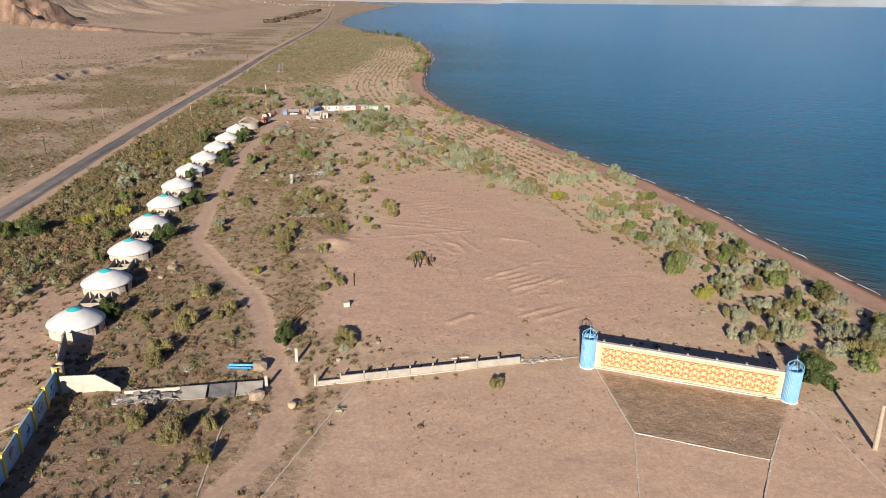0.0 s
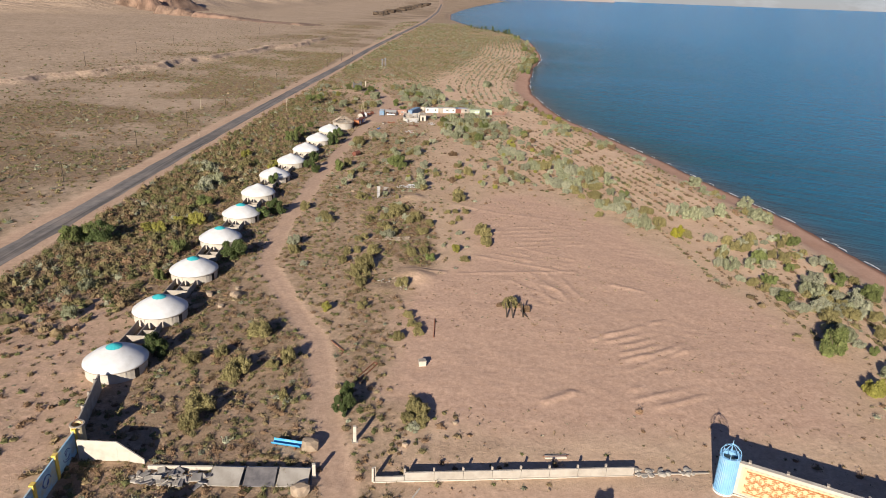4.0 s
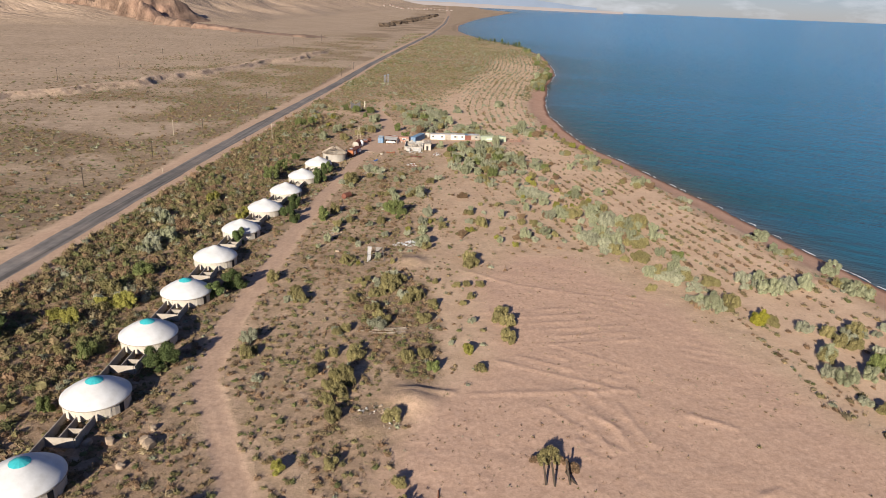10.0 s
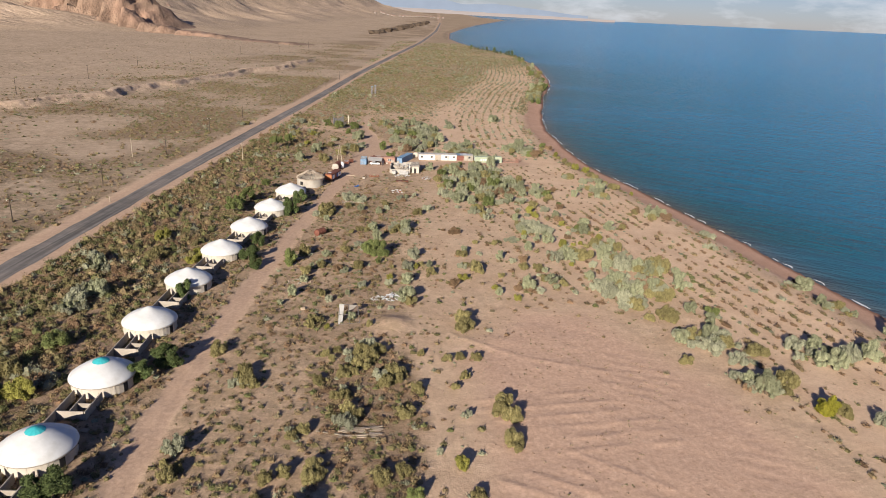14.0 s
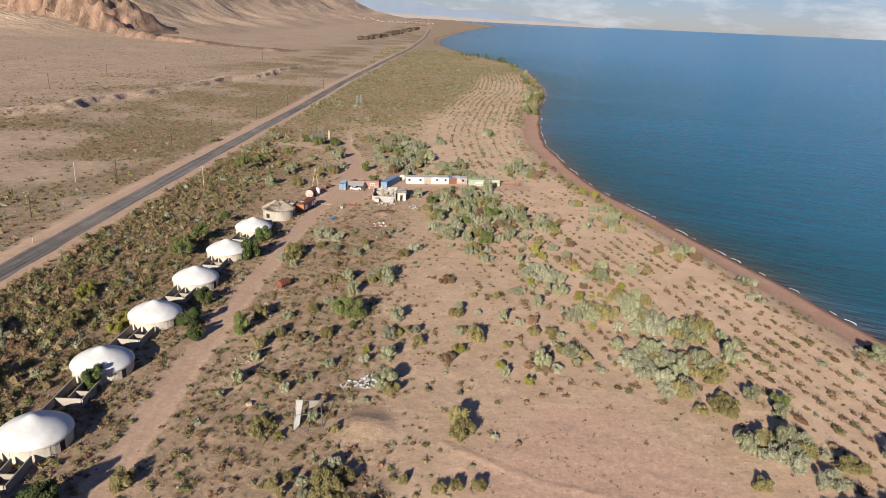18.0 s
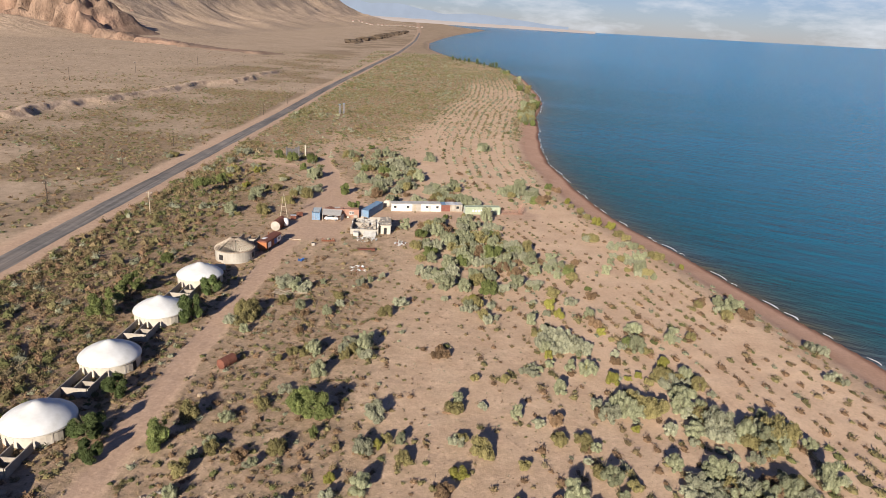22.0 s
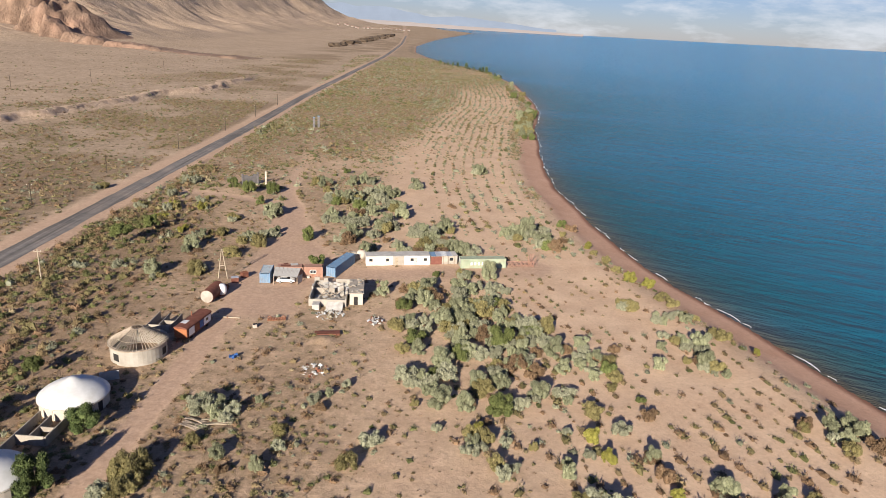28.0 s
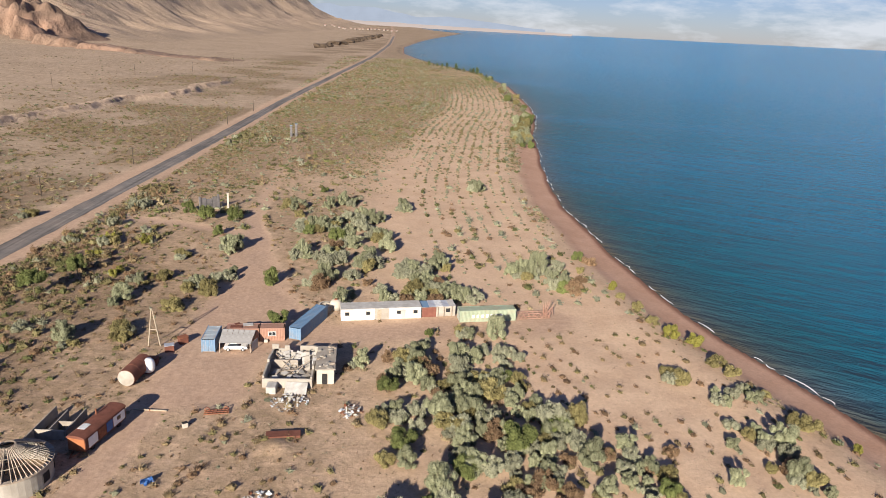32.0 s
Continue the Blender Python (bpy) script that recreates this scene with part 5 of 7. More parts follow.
scatter("grass_tufts", "small dry grass tufts on sandy ground", tufts, rng_s.uniform(0.2, 0.5, len(tufts)), choose(tufts, rng_s, (5, 2, 1, 0.3, 5, 4, 0.5)), 10, 22, category="grass", slim=0.11, leaf=0.7, body=False)
# the dark hedge beside the road
hy = rng_s.uniform(170, 520, 1000)
hx = along(ROADLINE, hy) + rng_s.normal(12.0, 2.6, len(hy))
keep = hx > along(ROADLINE, hy) + 8
hedge = np.stack([hx, hy], 1)[keep]
scatter("roadside_scrub", "dense dark scrub along the road shoulder", hedge, rng_s.uniform(0.8, 2.4, len(hedge)), choose(hedge, rng_s, (6, 5, 1.2, 4, 4, 0.6, 0.2)), 90, 23, leaf=0.18, slim=0.17, flat=0.62)
# taller mixed bushes between the road and the yurts
mix_spots = np.concatenate([spots_in(-92, -60, 140, 300, 1500, 13, 1.0), spots_in(-92, -58, 300, 470, 620, 16, 1.0)])
scatter("bushes", "mixed green and silvery bushes between road and yurts", mix_spots, rng_s.uniform(1.1, 3.0, len(mix_spots)), choose(mix_spots, rng_s, (7, 7, 1.6, 5, 4, 1.2, 0.5)), 150, 24, leaf=0.15, slim=0.18, flat=0.72)
# planted rows that follow the shore
for part_no, (y0, y1, first, step, many, weights, big) in enumerate(((150, 405, 17, 3.9, 18, (6, 4, 1.0, 1.0, 6, 0.8, 0.2), 1.35), (420, 1150, 15, 4.3, 20, (1.5, 4, 6, 3.5, 1.5, 0.5, 3), 1.7))):
    rows = []
    for r_i in range(many):
        off = first + step * r_i
        yy = np.arange(y0, y1, 1.9 + 0.7 * part_no)
        yy = yy + rng_s.normal(0, 0.6, len(yy))
        xx = along(SHORE, yy) - off - 2.2 + rng_s.normal(0, 0.3, len(yy))
        odds = 0.34 + 0.1 * part_no + 0.75 * smooth(fbm(xx, yy, 16, 131, 3), 0.34, 0.62)
        ok = (rng_s.uniform(0, 1, len(yy)) < odds) & (xx > 12) & ((yy > 255) | (off < 52))
        rows.append(np.stack([xx, yy], 1)[ok])
    rows = np.concatenate(rows)
    rows = rows[(field_mask(rows[:, 0], rows[:, 1]) < 0.3)]
    size = 0.85 + big * rng_s.uniform(0, 1, len(rows)) ** 1.6 * (0.5 + vnoise(rows[:, 0], rows[:, 1], 40, 133))
    scatter("planted_rows", "rows of small planted shrubs along the shore", rows, size, choose(rows, rng_s, weights), (40, 20)[part_no], 25 + 40 * part_no, leaf=(0.24, 0.27)[part_no], slim=(0.15, 0.22)[part_no], long=1.5)
# the land beyond the buildings
far = spots_in(-85, 125, 470, 1500, 34000, 14, 1.0)
far = far[inland(far[:, 0], far[:, 1]) > 6]
far_size = 0.7 + 2.6 * rng_s.uniform(0, 1, len(far)) ** 2.4 * (0.4 + 1.2 * vnoise(far[:, 0], far[:, 1], 30, 134))
scatter("far_scrub", "grey-green scrub on the lakeside plain", far, far_size, choose(far, rng_s, (2.5, 6, 5, 5, 2, 0.6, 1)), 14, 26, leaf=0.28, slim=0.25)
mid = spots_in(-85, 70, 470, 790, 34000, 19, 1.0, lambda x, y: scrub_density(x, y) * (0.15 + 1.1 * smooth(fbm(x, y, 24, 88, 3), 0.38, 0.62)))
mid = mid[inland(mid[:, 0], mid[:, 1]) > 8]
scatter("low_scrub", "low brown and olive scrub beyond the buildings", mid, 0.5 + 1.3 * rng_s.uniform(0, 1, len(mid)) ** 1.8, choose(mid, rng_s, (5, 5, 3, 3, 3, 1.5, 0.5)), 13, 33, leaf=0.28, slim=0.24)
# shrubs on the plain beyond the road
plain = np.concatenate([spots_in(-420, -97, 150, 1300, 34000, 15, 1.3), spots_in(-270, -95, 150, 800, 30000, 17, 1.2)])
scatter("plain_scrub", "low dry scrub on the stony plain", plain, 0.5 + 2.2 * rng_s.uniform(0, 1, len(plain)) ** 2.0, choose(plain, rng_s, (6, 6, 2, 3, 4, 1.5, 0.3)), 11, 27, flat=0.34, leaf=0.28, slim=0.22)
# the bank above the beach
by_ = rng_s.uniform(120, 1000, 1700)
bx_ = along(SHORE, by_) - rng_s.normal(14.5, 2.0, len(by_)) * (1 - 0.5 * smooth(by_, 620, 760))
bank = np.stack([bx_, by_], 1)[vnoise(bx_, by_, 14, 77) > 0.42]
scatter("bank_scrub", "grey-green scrub on the bank above the beach", bank, rng_s.uniform(0.5, 1.9, len(bank)), choose(bank, rng_s, (4, 4, 4, 3, 3, 1, 2)), 64, 28, leaf=0.2, slim=0.17, long=1.4)

# clods and seedlings on the bare field
clods = np.stack([rng_s.uniform(-15, 85, 6500), rng_s.uniform(64, 258, 6500)], 1)
clods = clods[(field_mask(clods[:, 0], clods[:, 1]) > 0.4) & (vnoise(clods[:, 0], clods[:, 1], 13, 81) > 0.42)]
scatter("seedlings", "tiny dry seedlings and clods on the bare field", clods, rng_s.uniform(0.12, 0.45, len(clods)), choose(clods, rng_s, (4, 2, 1, 1, 5, 2, 0.3)), 8, 31, flat=0.4, leaf=0.7, slim=0.22, category="seedlings", body=False)

# ---- more materials ----
M["wood_grey"] = material("weathered_grey_wood", (0.24, 0.19, 0.145), (0.42, 0.35, 0.275), 1.5, 0.9, 0.01, 14)
M["wood_dark"] = material("tarred_dark_wood", (0.035, 0.027, 0.02), (0.08, 0.06, 0.045), 2, 0.9, 0.01, 14)
M["wood_pale"] = material("pale_bare_pole_wood", (0.30, 0.25, 0.185), (0.42, 0.355, 0.27), 2, 0.85, 0.01, 10)
M["rust_red"] = material("faded_red_steel", (0.30, 0.165, 0.12), (0.40, 0.24, 0.18), 0.8, 0.75, 0.01, 10, stain=(0.2, 0.09, 0.05), stain_scale=0.8, stain_amount=0.6)
M["rust_dark"] = material("dark_rusted_roof", (0.12, 0.045, 0.03), (0.19, 0.075, 0.05), 1.0, 0.8, 0.01, 10)
M["rust_orange"] = material("orange_rust", (0.27, 0.095, 0.04), (0.40, 0.16, 0.07), 1.2, 0.85, 0.02, 10, stain=(0.25, 0.09, 0.04), stain_scale=1.1)
M["sheet_grey"] = material("grey_fibre_cement_sheet", (0.36, 0.345, 0.32), (0.52, 0.50, 0.47), 0.7, 0.9, 0.02, 9, stain=(0.26, 0.235, 0.2), stain_scale=0.5)
M["tin"] = material("dull_tin_sheet", (0.45, 0.47, 0.50), (0.62, 0.64, 0.67), 1.2, 0.45, 0.01, 9, metal=0.4, stain=(0.3, 0.2, 0.14), stain_scale=0.7, stain_amount=0.4)
M["white_junk"] = material("whitish_scrap", (0.42, 0.43, 0.44), (0.68, 0.69, 0.70), 2, 0.8, 0.02, 10)
M["white_enamel"] = material("white_enamel", (0.74, 0.74, 0.73), (0.82, 0.82, 0.81), 2, 0.4, 0.0)
M["bright_blue"] = material("bright_blue_paint", (0.03, 0.27, 0.55), (0.06, 0.36, 0.66), 1.5, 0.5, 0.0, stain=(0.2, 0.4, 0.55), stain_scale=1.0)
M["deep_blue"] = material("deep_blue_plastic", (0.02, 0.07, 0.22), (0.04, 0.13, 0.36), 2, 0.5)
M["ochre_panel"] = material("yellow_wall_paint", (0.52, 0.405, 0.225), (0.61, 0.49, 0.29), 0.9, 0.85, 0.01, 8, stain=(0.55, 0.46, 0.30), stain_scale=0.8, stain_amount=0.5)
M["orange_paint"] = material("faded_orange_paint", (0.26, 0.095, 0.035), (0.36, 0.14, 0.05), 0.8, 0.85, 0.0, stain=(0.40, 0.22, 0.10), stain_scale=0.9, stain_amount=0.5)
M["stone"] = material("tan_boulder_stone", (0.27, 0.20, 0.14), (0.40, 0.315, 0.23), 1.2, 0.95, 0.06, 5, spread=0.15)
M["block"] = material("grey_concrete_block", (0.29, 0.26, 0.22), (0.40, 0.365, 0.315), 0.5, 0.95, 0.03, 6, stain=(0.45, 0.42, 0.37), stain_scale=0.6)
M["glass_dark"] = material("dark_window_glass", (0.02, 0.025, 0.03), (0.03, 0.035, 0.04), 1, 0.15, spec=0.6)
M["rubber"] = material("black_rubber", (0.02, 0.02, 0.02), (0.035, 0.035, 0.035), 3, 0.9)
M["mural"] = material("worn_blue_mural_paint", (0.20, 0.42, 0.58), (0.42, 0.58, 0.66), 0.5, 0.85, 0.01, 8, stain=(0.46, 0.36, 0.16), stain_scale=0.33, stain_amount=0.95)
M["mural_yellow"] = material("worn_yellow_paint", (0.62, 0.42, 0.06), (0.75, 0.55, 0.12), 0.9, 0.8, 0.0, stain=(0.45, 0.36, 0.2), stain_scale=0.8)
M["mural_dark"] = material("dark_blue_figure_paint", (0.05, 0.08, 0.22), (0.09, 0.13, 0.32), 0.9, 0.8)
M["dark_concrete"] = material("dark_weathered_concrete", (0.10, 0.095, 0.10), (0.20, 0.185, 0.18), 0.8, 0.95, 0.03, 6)
M["brown_door"] = material("red_brown_door_paint", (0.16, 0.06, 0.045), (0.22, 0.09, 0.065), 1.2, 0.7)


def on_ground(x, y, turn=0.0, down=0.05):
    return pose(x, y, ground_at(x, y) - down, 0, 0, turn)


def bearing(p, q):
    """Turn that lays the local x axis from p to q."""
    return math.degrees(math.atan2(q[1] - p[1], q[0] - p[0]))


def chunk(seed, sx, sy, sz, rough=0.25):
    """An uneven boulder or broken lump."""
    rng = random.Random(seed)
    bm = bmesh.new()
    bmesh.ops.create_icosphere(bm, subdivisions=2, radius=0.5)
    ph = [rng.uniform(0, 9) for _ in range(3)]
    for v in bm.verts:
        k = 1 + rough * (noise.noise(Vector((v.co.x * 2 + ph[0], v.co.y * 2 + ph[1], v.co.z * 2 + ph[2]))))
        c = v.co * k
        c.x, c.y, c.z = max(-0.4, min(0.4, c.x)), max(-0.4, min(0.4, c.y)), max(-0.36, min(0.36, c.z))
        v.co = Vector((c.x * sx * 1.25, c.y * sy * 1.25, (c.z + 0.3) * sz * 1.3))
    return bm


# ---- walled yards between the yurts ----
def yard(p, q, index):
    t = thing("walled_yard", on_ground(p[0], p[1], bearing(p, q) - 90, 0.1), "open concrete-walled yard between two yurt houses", "wall", "yards of the yurts")
    L = math.dist(p, q)
    a_, b_ = 5.0, L - 5.0
    m_ = a_ + (b_ - a_) * 0.42
    w_ = 0.11
    for name, x0, x1, y0, y1, h in (("back_wall", -2.4 - w_, -2.4 + w_, a_, b_, 1.8), ("front_wall", 2.0 - w_, 2.0 + w_, m_, b_, 1.6), ("cross_wall", -2.28, 1.88, m_ - w_, m_ + w_, 1.7),
                                    ("cell_wall", -0.4 - w_, -0.4 + w_, m_ + 0.12, b_ - 0.6, 1.6), ("cell_wall", -0.28, 1.88, m_ + 2.6 - w_, m_ + 2.6 + w_, 1.5)):
        part(name, boxed(x0, x1, y0, y1, 0, h, 0.03), M["concrete"], t)
    part("rubble", chunk(index, 1.4, 0.9, 0.5, 0.5), M["stone"], t).location = (3.2, a_ + 1.5, 0)
    return t


for i in range(len(YURTS) - 1):
    yard(YURTS[i], YURTS[i + 1], i)


# the wall that ties the first yurt to the front enclosure
def wall_run(name, p, q, h, thick, mat, label, h2=None, posts=0, post_h=0.0, group=""):
    t = thing(name, on_ground(p[0], p[1], bearing(p, q), 0.15), label, "wall", group)
    L = math.dist(p, q)
    bm = bmesh.new()
    vs = box(bm, 0, L, -thick / 2, thick / 2, 0, h + 0.15)
    if h2 is not None:
        for v in vs:
            if v.co.x > L / 2 and v.co.z > 0.1:
                v.co.z = h2 + 0.15
    bmesh.ops.bevel(bm, geom=bm.edges[:], offset=0.02, segments=1, affect="EDGES")
    part("panel", bm, mat, t)
    for k in range(posts):
        x = (k + 0.5) * L / posts
        part("post", boxed(x - 0.16, x + 0.16, thick / 2 - 0.02, thick / 2 + 0.3, 0, post_h, 0.02), M["concrete"], t)
    return t


wall_run("yard_wall", (-48.3, 109.3), (-51.6, 123.8), 3.0, 0.25, M["concrete"], "tall grey concrete wall running to the first yurt", posts=4, post_h=3.3)
wall_run("slab_wall", (-46.4, 106.3), (-41.0, 106.3), 3.3, 0.22, M["plaster"], "pale plastered wall slab beside the corner pier", h2=3.2)
wall_run("slab_wall", (-41.0, 106.3), (-37.2, 105.9), 3.2, 0.22, M["plaster"], "pale wall slab broken off in a ragged slope", h2=0.7)

# ---- mural wall with yellow pilasters ----
mural_p, mural_q = (-45.2, 62.0), (-47.6, 108.0)
mural = thing("mural_wall", on_ground(*mural_p, bearing(mural_p, mural_q), 0.1), "long concrete wall with worn blue and ochre mural paint", "wall")
mural_len = math.dist(mural_p, mural_q)
for k in range(8):
    x0, x1 = k * mural_len / 8, (k + 1) * mural_len / 8
    part("panel", boxed(x0 + 0.02, x1 - 0.02, -0.12, 0.12, 0, 3.5, 0.02), M["mural"], mural)
    pil = part("pilaster", boxed(x1 - 0.3, x1 + 0.3, -0.34, -0.125, 0, 3.75, 0.03), M["mural_yellow"], mural, "yellow painted pilaster")
    part("pilaster_cap", boxed(x1 - 0.4, x1 + 0.4, -0.42, 0.2, 3.76, 3.98, 0.03), M["mural_yellow"], pil)
    bm = bmesh.new()
    rng_m = random.Random(k)
    cx = (x0 + x1) / 2
    for j in range(5):
        a0 = rng_m.uniform(0, 6)
        for s in range(6):
            r = 0.35 + 0.2 * j
            p0 = Vector((cx + r * math.cos(a0 + s * 0.3), -0.135, 1.8 + r * 0.8 * math.sin(a0 + s * 0.3)))
            p1 = Vector((cx + r * math.cos(a0 + s * 0.3 + 0.3), -0.135, 1.8 + r * 0.8 * math.sin(a0 + s * 0.3 + 0.3)))
            rod(bm, p0, p1, 0.06, 4)
    part("painted_curl", bm, M["mural_dark"], mural, "dark blue painted curls")
pier = thing("corner_pier", on_ground(-47.6, 109.0, 8), "round ochre concrete pier at the wall corner", "pier")
part("shaft", lathe([(0.95, 0), (0.95, 3.9), (0.8, 3.9), (0.8, 3.5)], 20), M["ochre_panel"], pier)
part("rim", lathe([(0.78, 3.86), (1.02, 3.86), (1.02, 4.05), (0.78, 4.05)], 20), M["concrete"], pier)
bm = bmesh.new()
for k in range(3):
    rod(bm, (0.8 * math.cos(k * 2.1), 0.8 * math.sin(k * 2.1), 4.0), (0, 0, 5.2), 0.03, 5)
part("tripod", bm, M["rust"], pier)

# ---- leaning slabs and rubble of the broken front wall ----
front = thing("broken_wall", on_ground(-36.5, 104.3, bearing((-36.5, 104.3), (-13.8, 105.0)), 0.05), "fallen concrete front wall, cracked slabs with painted-in shade leaning on their footing", "wall")
rng_w = random.Random(61)
# dark_concrete here paints in the shade of slabs tipped away from the sun
for k in range(5):
    x0 = 0.2 + k * 4.5
    if k < 2:
        # shattered panels: pieces along the fall line, tilted every way
        for j in range(16):
            w_, d_ = rng_w.uniform(0.9, 1.9), rng_w.uniform(0.7, 1.4)
            ob = part("slab_piece", boxed(-w_ / 2, w_ / 2, -d_ / 2, d_ / 2, 0, 0.16, 0.03), M["block"] if j % 3 else M["dark_concrete"], front)
            ob.matrix_local = pose(x0 + 0.28 * j + rng_w.uniform(-0.2, 0.2), rng_w.uniform(-3.0, -0.3), 0.15 + rng_w.uniform(0, 0.35), rng_w.uniform(-28, 5), rng_w.uniform(-18, 18), rng_w.uniform(0, 180))
    else:
        ob = part("slab", boxed(0, 4.2, 0, 0.16, 0, 3.2, 0.03), M["dark_concrete"] if k == 3 else M["block"], front)
        ob.matrix_local = pose(x0, 0.2, 0.8, 102 + 2 * (k % 2), 0, (k % 2) * 2 - 1)
    rib = part("post", boxed(-0.12, 0.12, -3.2, 0.2, 0, 0.35, 0.03), M["dark_concrete"], front)
    rib.matrix_local = pose(x0 + 4.32, 0.0, 0.15, 14, 0, rng_w.uniform(-6, 6))
    part("kerb_beam", boxed(x0, x0 + 4.3, 0.28, 0.62, 0, 0.72, 0.03), M["plaster"], front)
for k in range(46):
    rng_m = random.Random(300 + k)
    lump = part("rubble", chunk(300 + k, rng_m.uniform(0.35, 1.1), rng_m.uniform(0.3, 0.9), rng_m.uniform(0.2, 0.55), 0.6), M["block"], front)
    lump.matrix_local = pose(rng_m.uniform(-1.5, 11.0), rng_m.uniform(-3.0, 0.1), 0, 0, 0, rng_m.uniform(0, 360))

# ---- low block wall of the parade ground ----
low = thing("low_wall", on_ground(-5.2, 104.0, bearing((-5.2, 104.0), (31, 107.2)), 0.1), "low grey block wall with short posts behind it", "wall")
for k in range(9):
    x0 = k * 4.04
    h = 0.85 if k == 0 else 1.45
    part("block_panel", boxed(x0 + 0.02, x0 + 4.02, -0.14, 0.14, 0, h, 0.02), M["block"], low)
    part("post", boxed(x0 - 0.14, x0 + 0.14, 0.15, 0.45, 0, 1.85 if k else 2.3, 0.02), M["concrete"], low)
part("end_post", boxed(-0.45, -0.16, -0.2, 0.2, 0, 2.3, 0.02), M["plaster"], low)
part("footing", boxed(-0.2, 36.4, -0.35, -0.15, 0, 0.22, 0.02), M["plaster"], low)
for k in range(22):
    rng_m = random.Random(500 + k)
    lump = part("rubble", chunk(500 + k, rng_m.uniform(0.5, 1.2), rng_m.uniform(0.4, 0.9), rng_m.uniform(0.3, 0.7), 0.6), M["block"], low)
    lump.matrix_local = pose(rng_m.uniform(36, 47), rng_m.uniform(-0.6, 0.8), 0, 0, 0, rng_m.uniform(0, 360))
part("footing", boxed(36.5, 47.5, -0.3, 0.0, 0, 0.35, 0.03), M["concrete"], low)

M["cream"] = material("cream_wall_paint", (0.42, 0.36, 0.25), (0.52, 0.455, 0.33), 0.8, 0.85, 0.01, 8, stain=(0.42, 0.35, 0.25), stain_scale=0.5, stain_amount=0.5)
# ---- painted panel wall between two blue towers ----
T1, T2 = (42.8, 104.6), (72.3, 89.4)
pan = thing("ornament_wall", on_ground(*T1, bearing(T1, T2), 0.1), "white wall with orange folk ornament on a yellow field", "wall")
PL = math.dist(T1, T2)
part("wall_body", boxed(1.2, PL - 1.2, -0.2, 0.2, 0, 5.1, 0.03), M["plaster"], pan)
part("coping", boxed(1.2, PL - 1.2, -0.3, 0.45, 5.11, 5.3, 0.03), M["plaster"], pan)
part("pale_frame", boxed(1.7, PL - 1.5, -0.212, -0.203, 0.45, 4.85), M["cream"], pan, "cream painted frame")
part("field", boxed(2.0, PL - 1.8, -0.225, -0.205, 0.7, 4.6), M["ochre_panel"], pan, "yellow painted field")
part("plinth", boxed(1.2, PL - 1.2, -0.5, -0.205, 0, 0.35, 0.03), M["plaster"], pan)
for k in range(7):
    x = 2.5 + k * (PL - 5) / 6
    part("buttress", boxed(x - 0.2, x + 0.2, 0.205, 0.8, 0, 5.5, 0.03), M["concrete"], pan)


def arc_strip(bm, cx, cz, r, a0, a1, wide, y, seg=10):
    prev = None
    for s in range(seg + 1):
        a_ = math.radians(a0 + (a1 - a0) * s / seg)
        row = [bm.verts.new((cx + (r + d) * math.cos(a_), y, cz + (r + d) * math.sin(a_))) for d in (-wide / 2, wide / 2)]
        if prev:
            bm.faces.new((prev[0], prev[1], row[1], row[0]))
        prev = row


def flat_box(bm, x0, x1, z0, z1, y):
    box(bm, x0, x1, y, y + 0.012, z0, z1)


bm = bmesh.new()
for sx in (-1, 1):
    for sz in (-1, 1):
        arc_strip(bm, sx * 0.30, sz * 0.30, 0.19, 40, 320, 0.13, -0.02)
        arc_strip(bm, sx * 0.58, sz * 0.46, 0.13, 150, 420, 0.12, -0.021)
        arc_strip(bm, sx * 0.10, sz * 0.06, 0.30, 20 if sx * sz > 0 else 110, 75 if sx * sz > 0 else 165, 0.09, -0.022)
arc_strip(bm, 0, 0, 0.09, 0, 360, 0.1, -0.024)
mot_me = bpy.data.meshes.new("ornament")
bm.to_mesh(mot_me)
bm.free()
mot_me.materials.append(M["orange_paint"])
cols = 20
for c_ in range(cols):
    for r_ in range(3):
        ob = new("ornament", mot_me)
        ob.parent = pan
        ob.location = (2.4 + (c_ + 0.5) * (PL - 4.6) / cols, -0.235, 1.45 + r_ * 1.2)
        ob.scale = (0.98 * (1 if c_ % 2 else -1), 1, 1.04)
for z_ in (0.95, 4.3):
    part("border", boxed(2.5, PL - 2.3, -0.245, -0.23, z_ - 0.03, z_ + 0.09), M["orange_paint"], pan, "orange painted border line")
for c_ in range(44):
    for z_ in (0.6, 4.7):
        ob = part("border_mark", boxed(-0.16, 0.16, -0.215, -0.203, -0.09, 0.09), M["concrete"], pan) if c_ == 0 and z_ == 0.6 else new("border_mark", mark_me)
        mark_me = ob.data
        ob.parent = pan
        ob.location = (2.2 + c_ * (PL - 4.4) / 43, -0.004, z_)


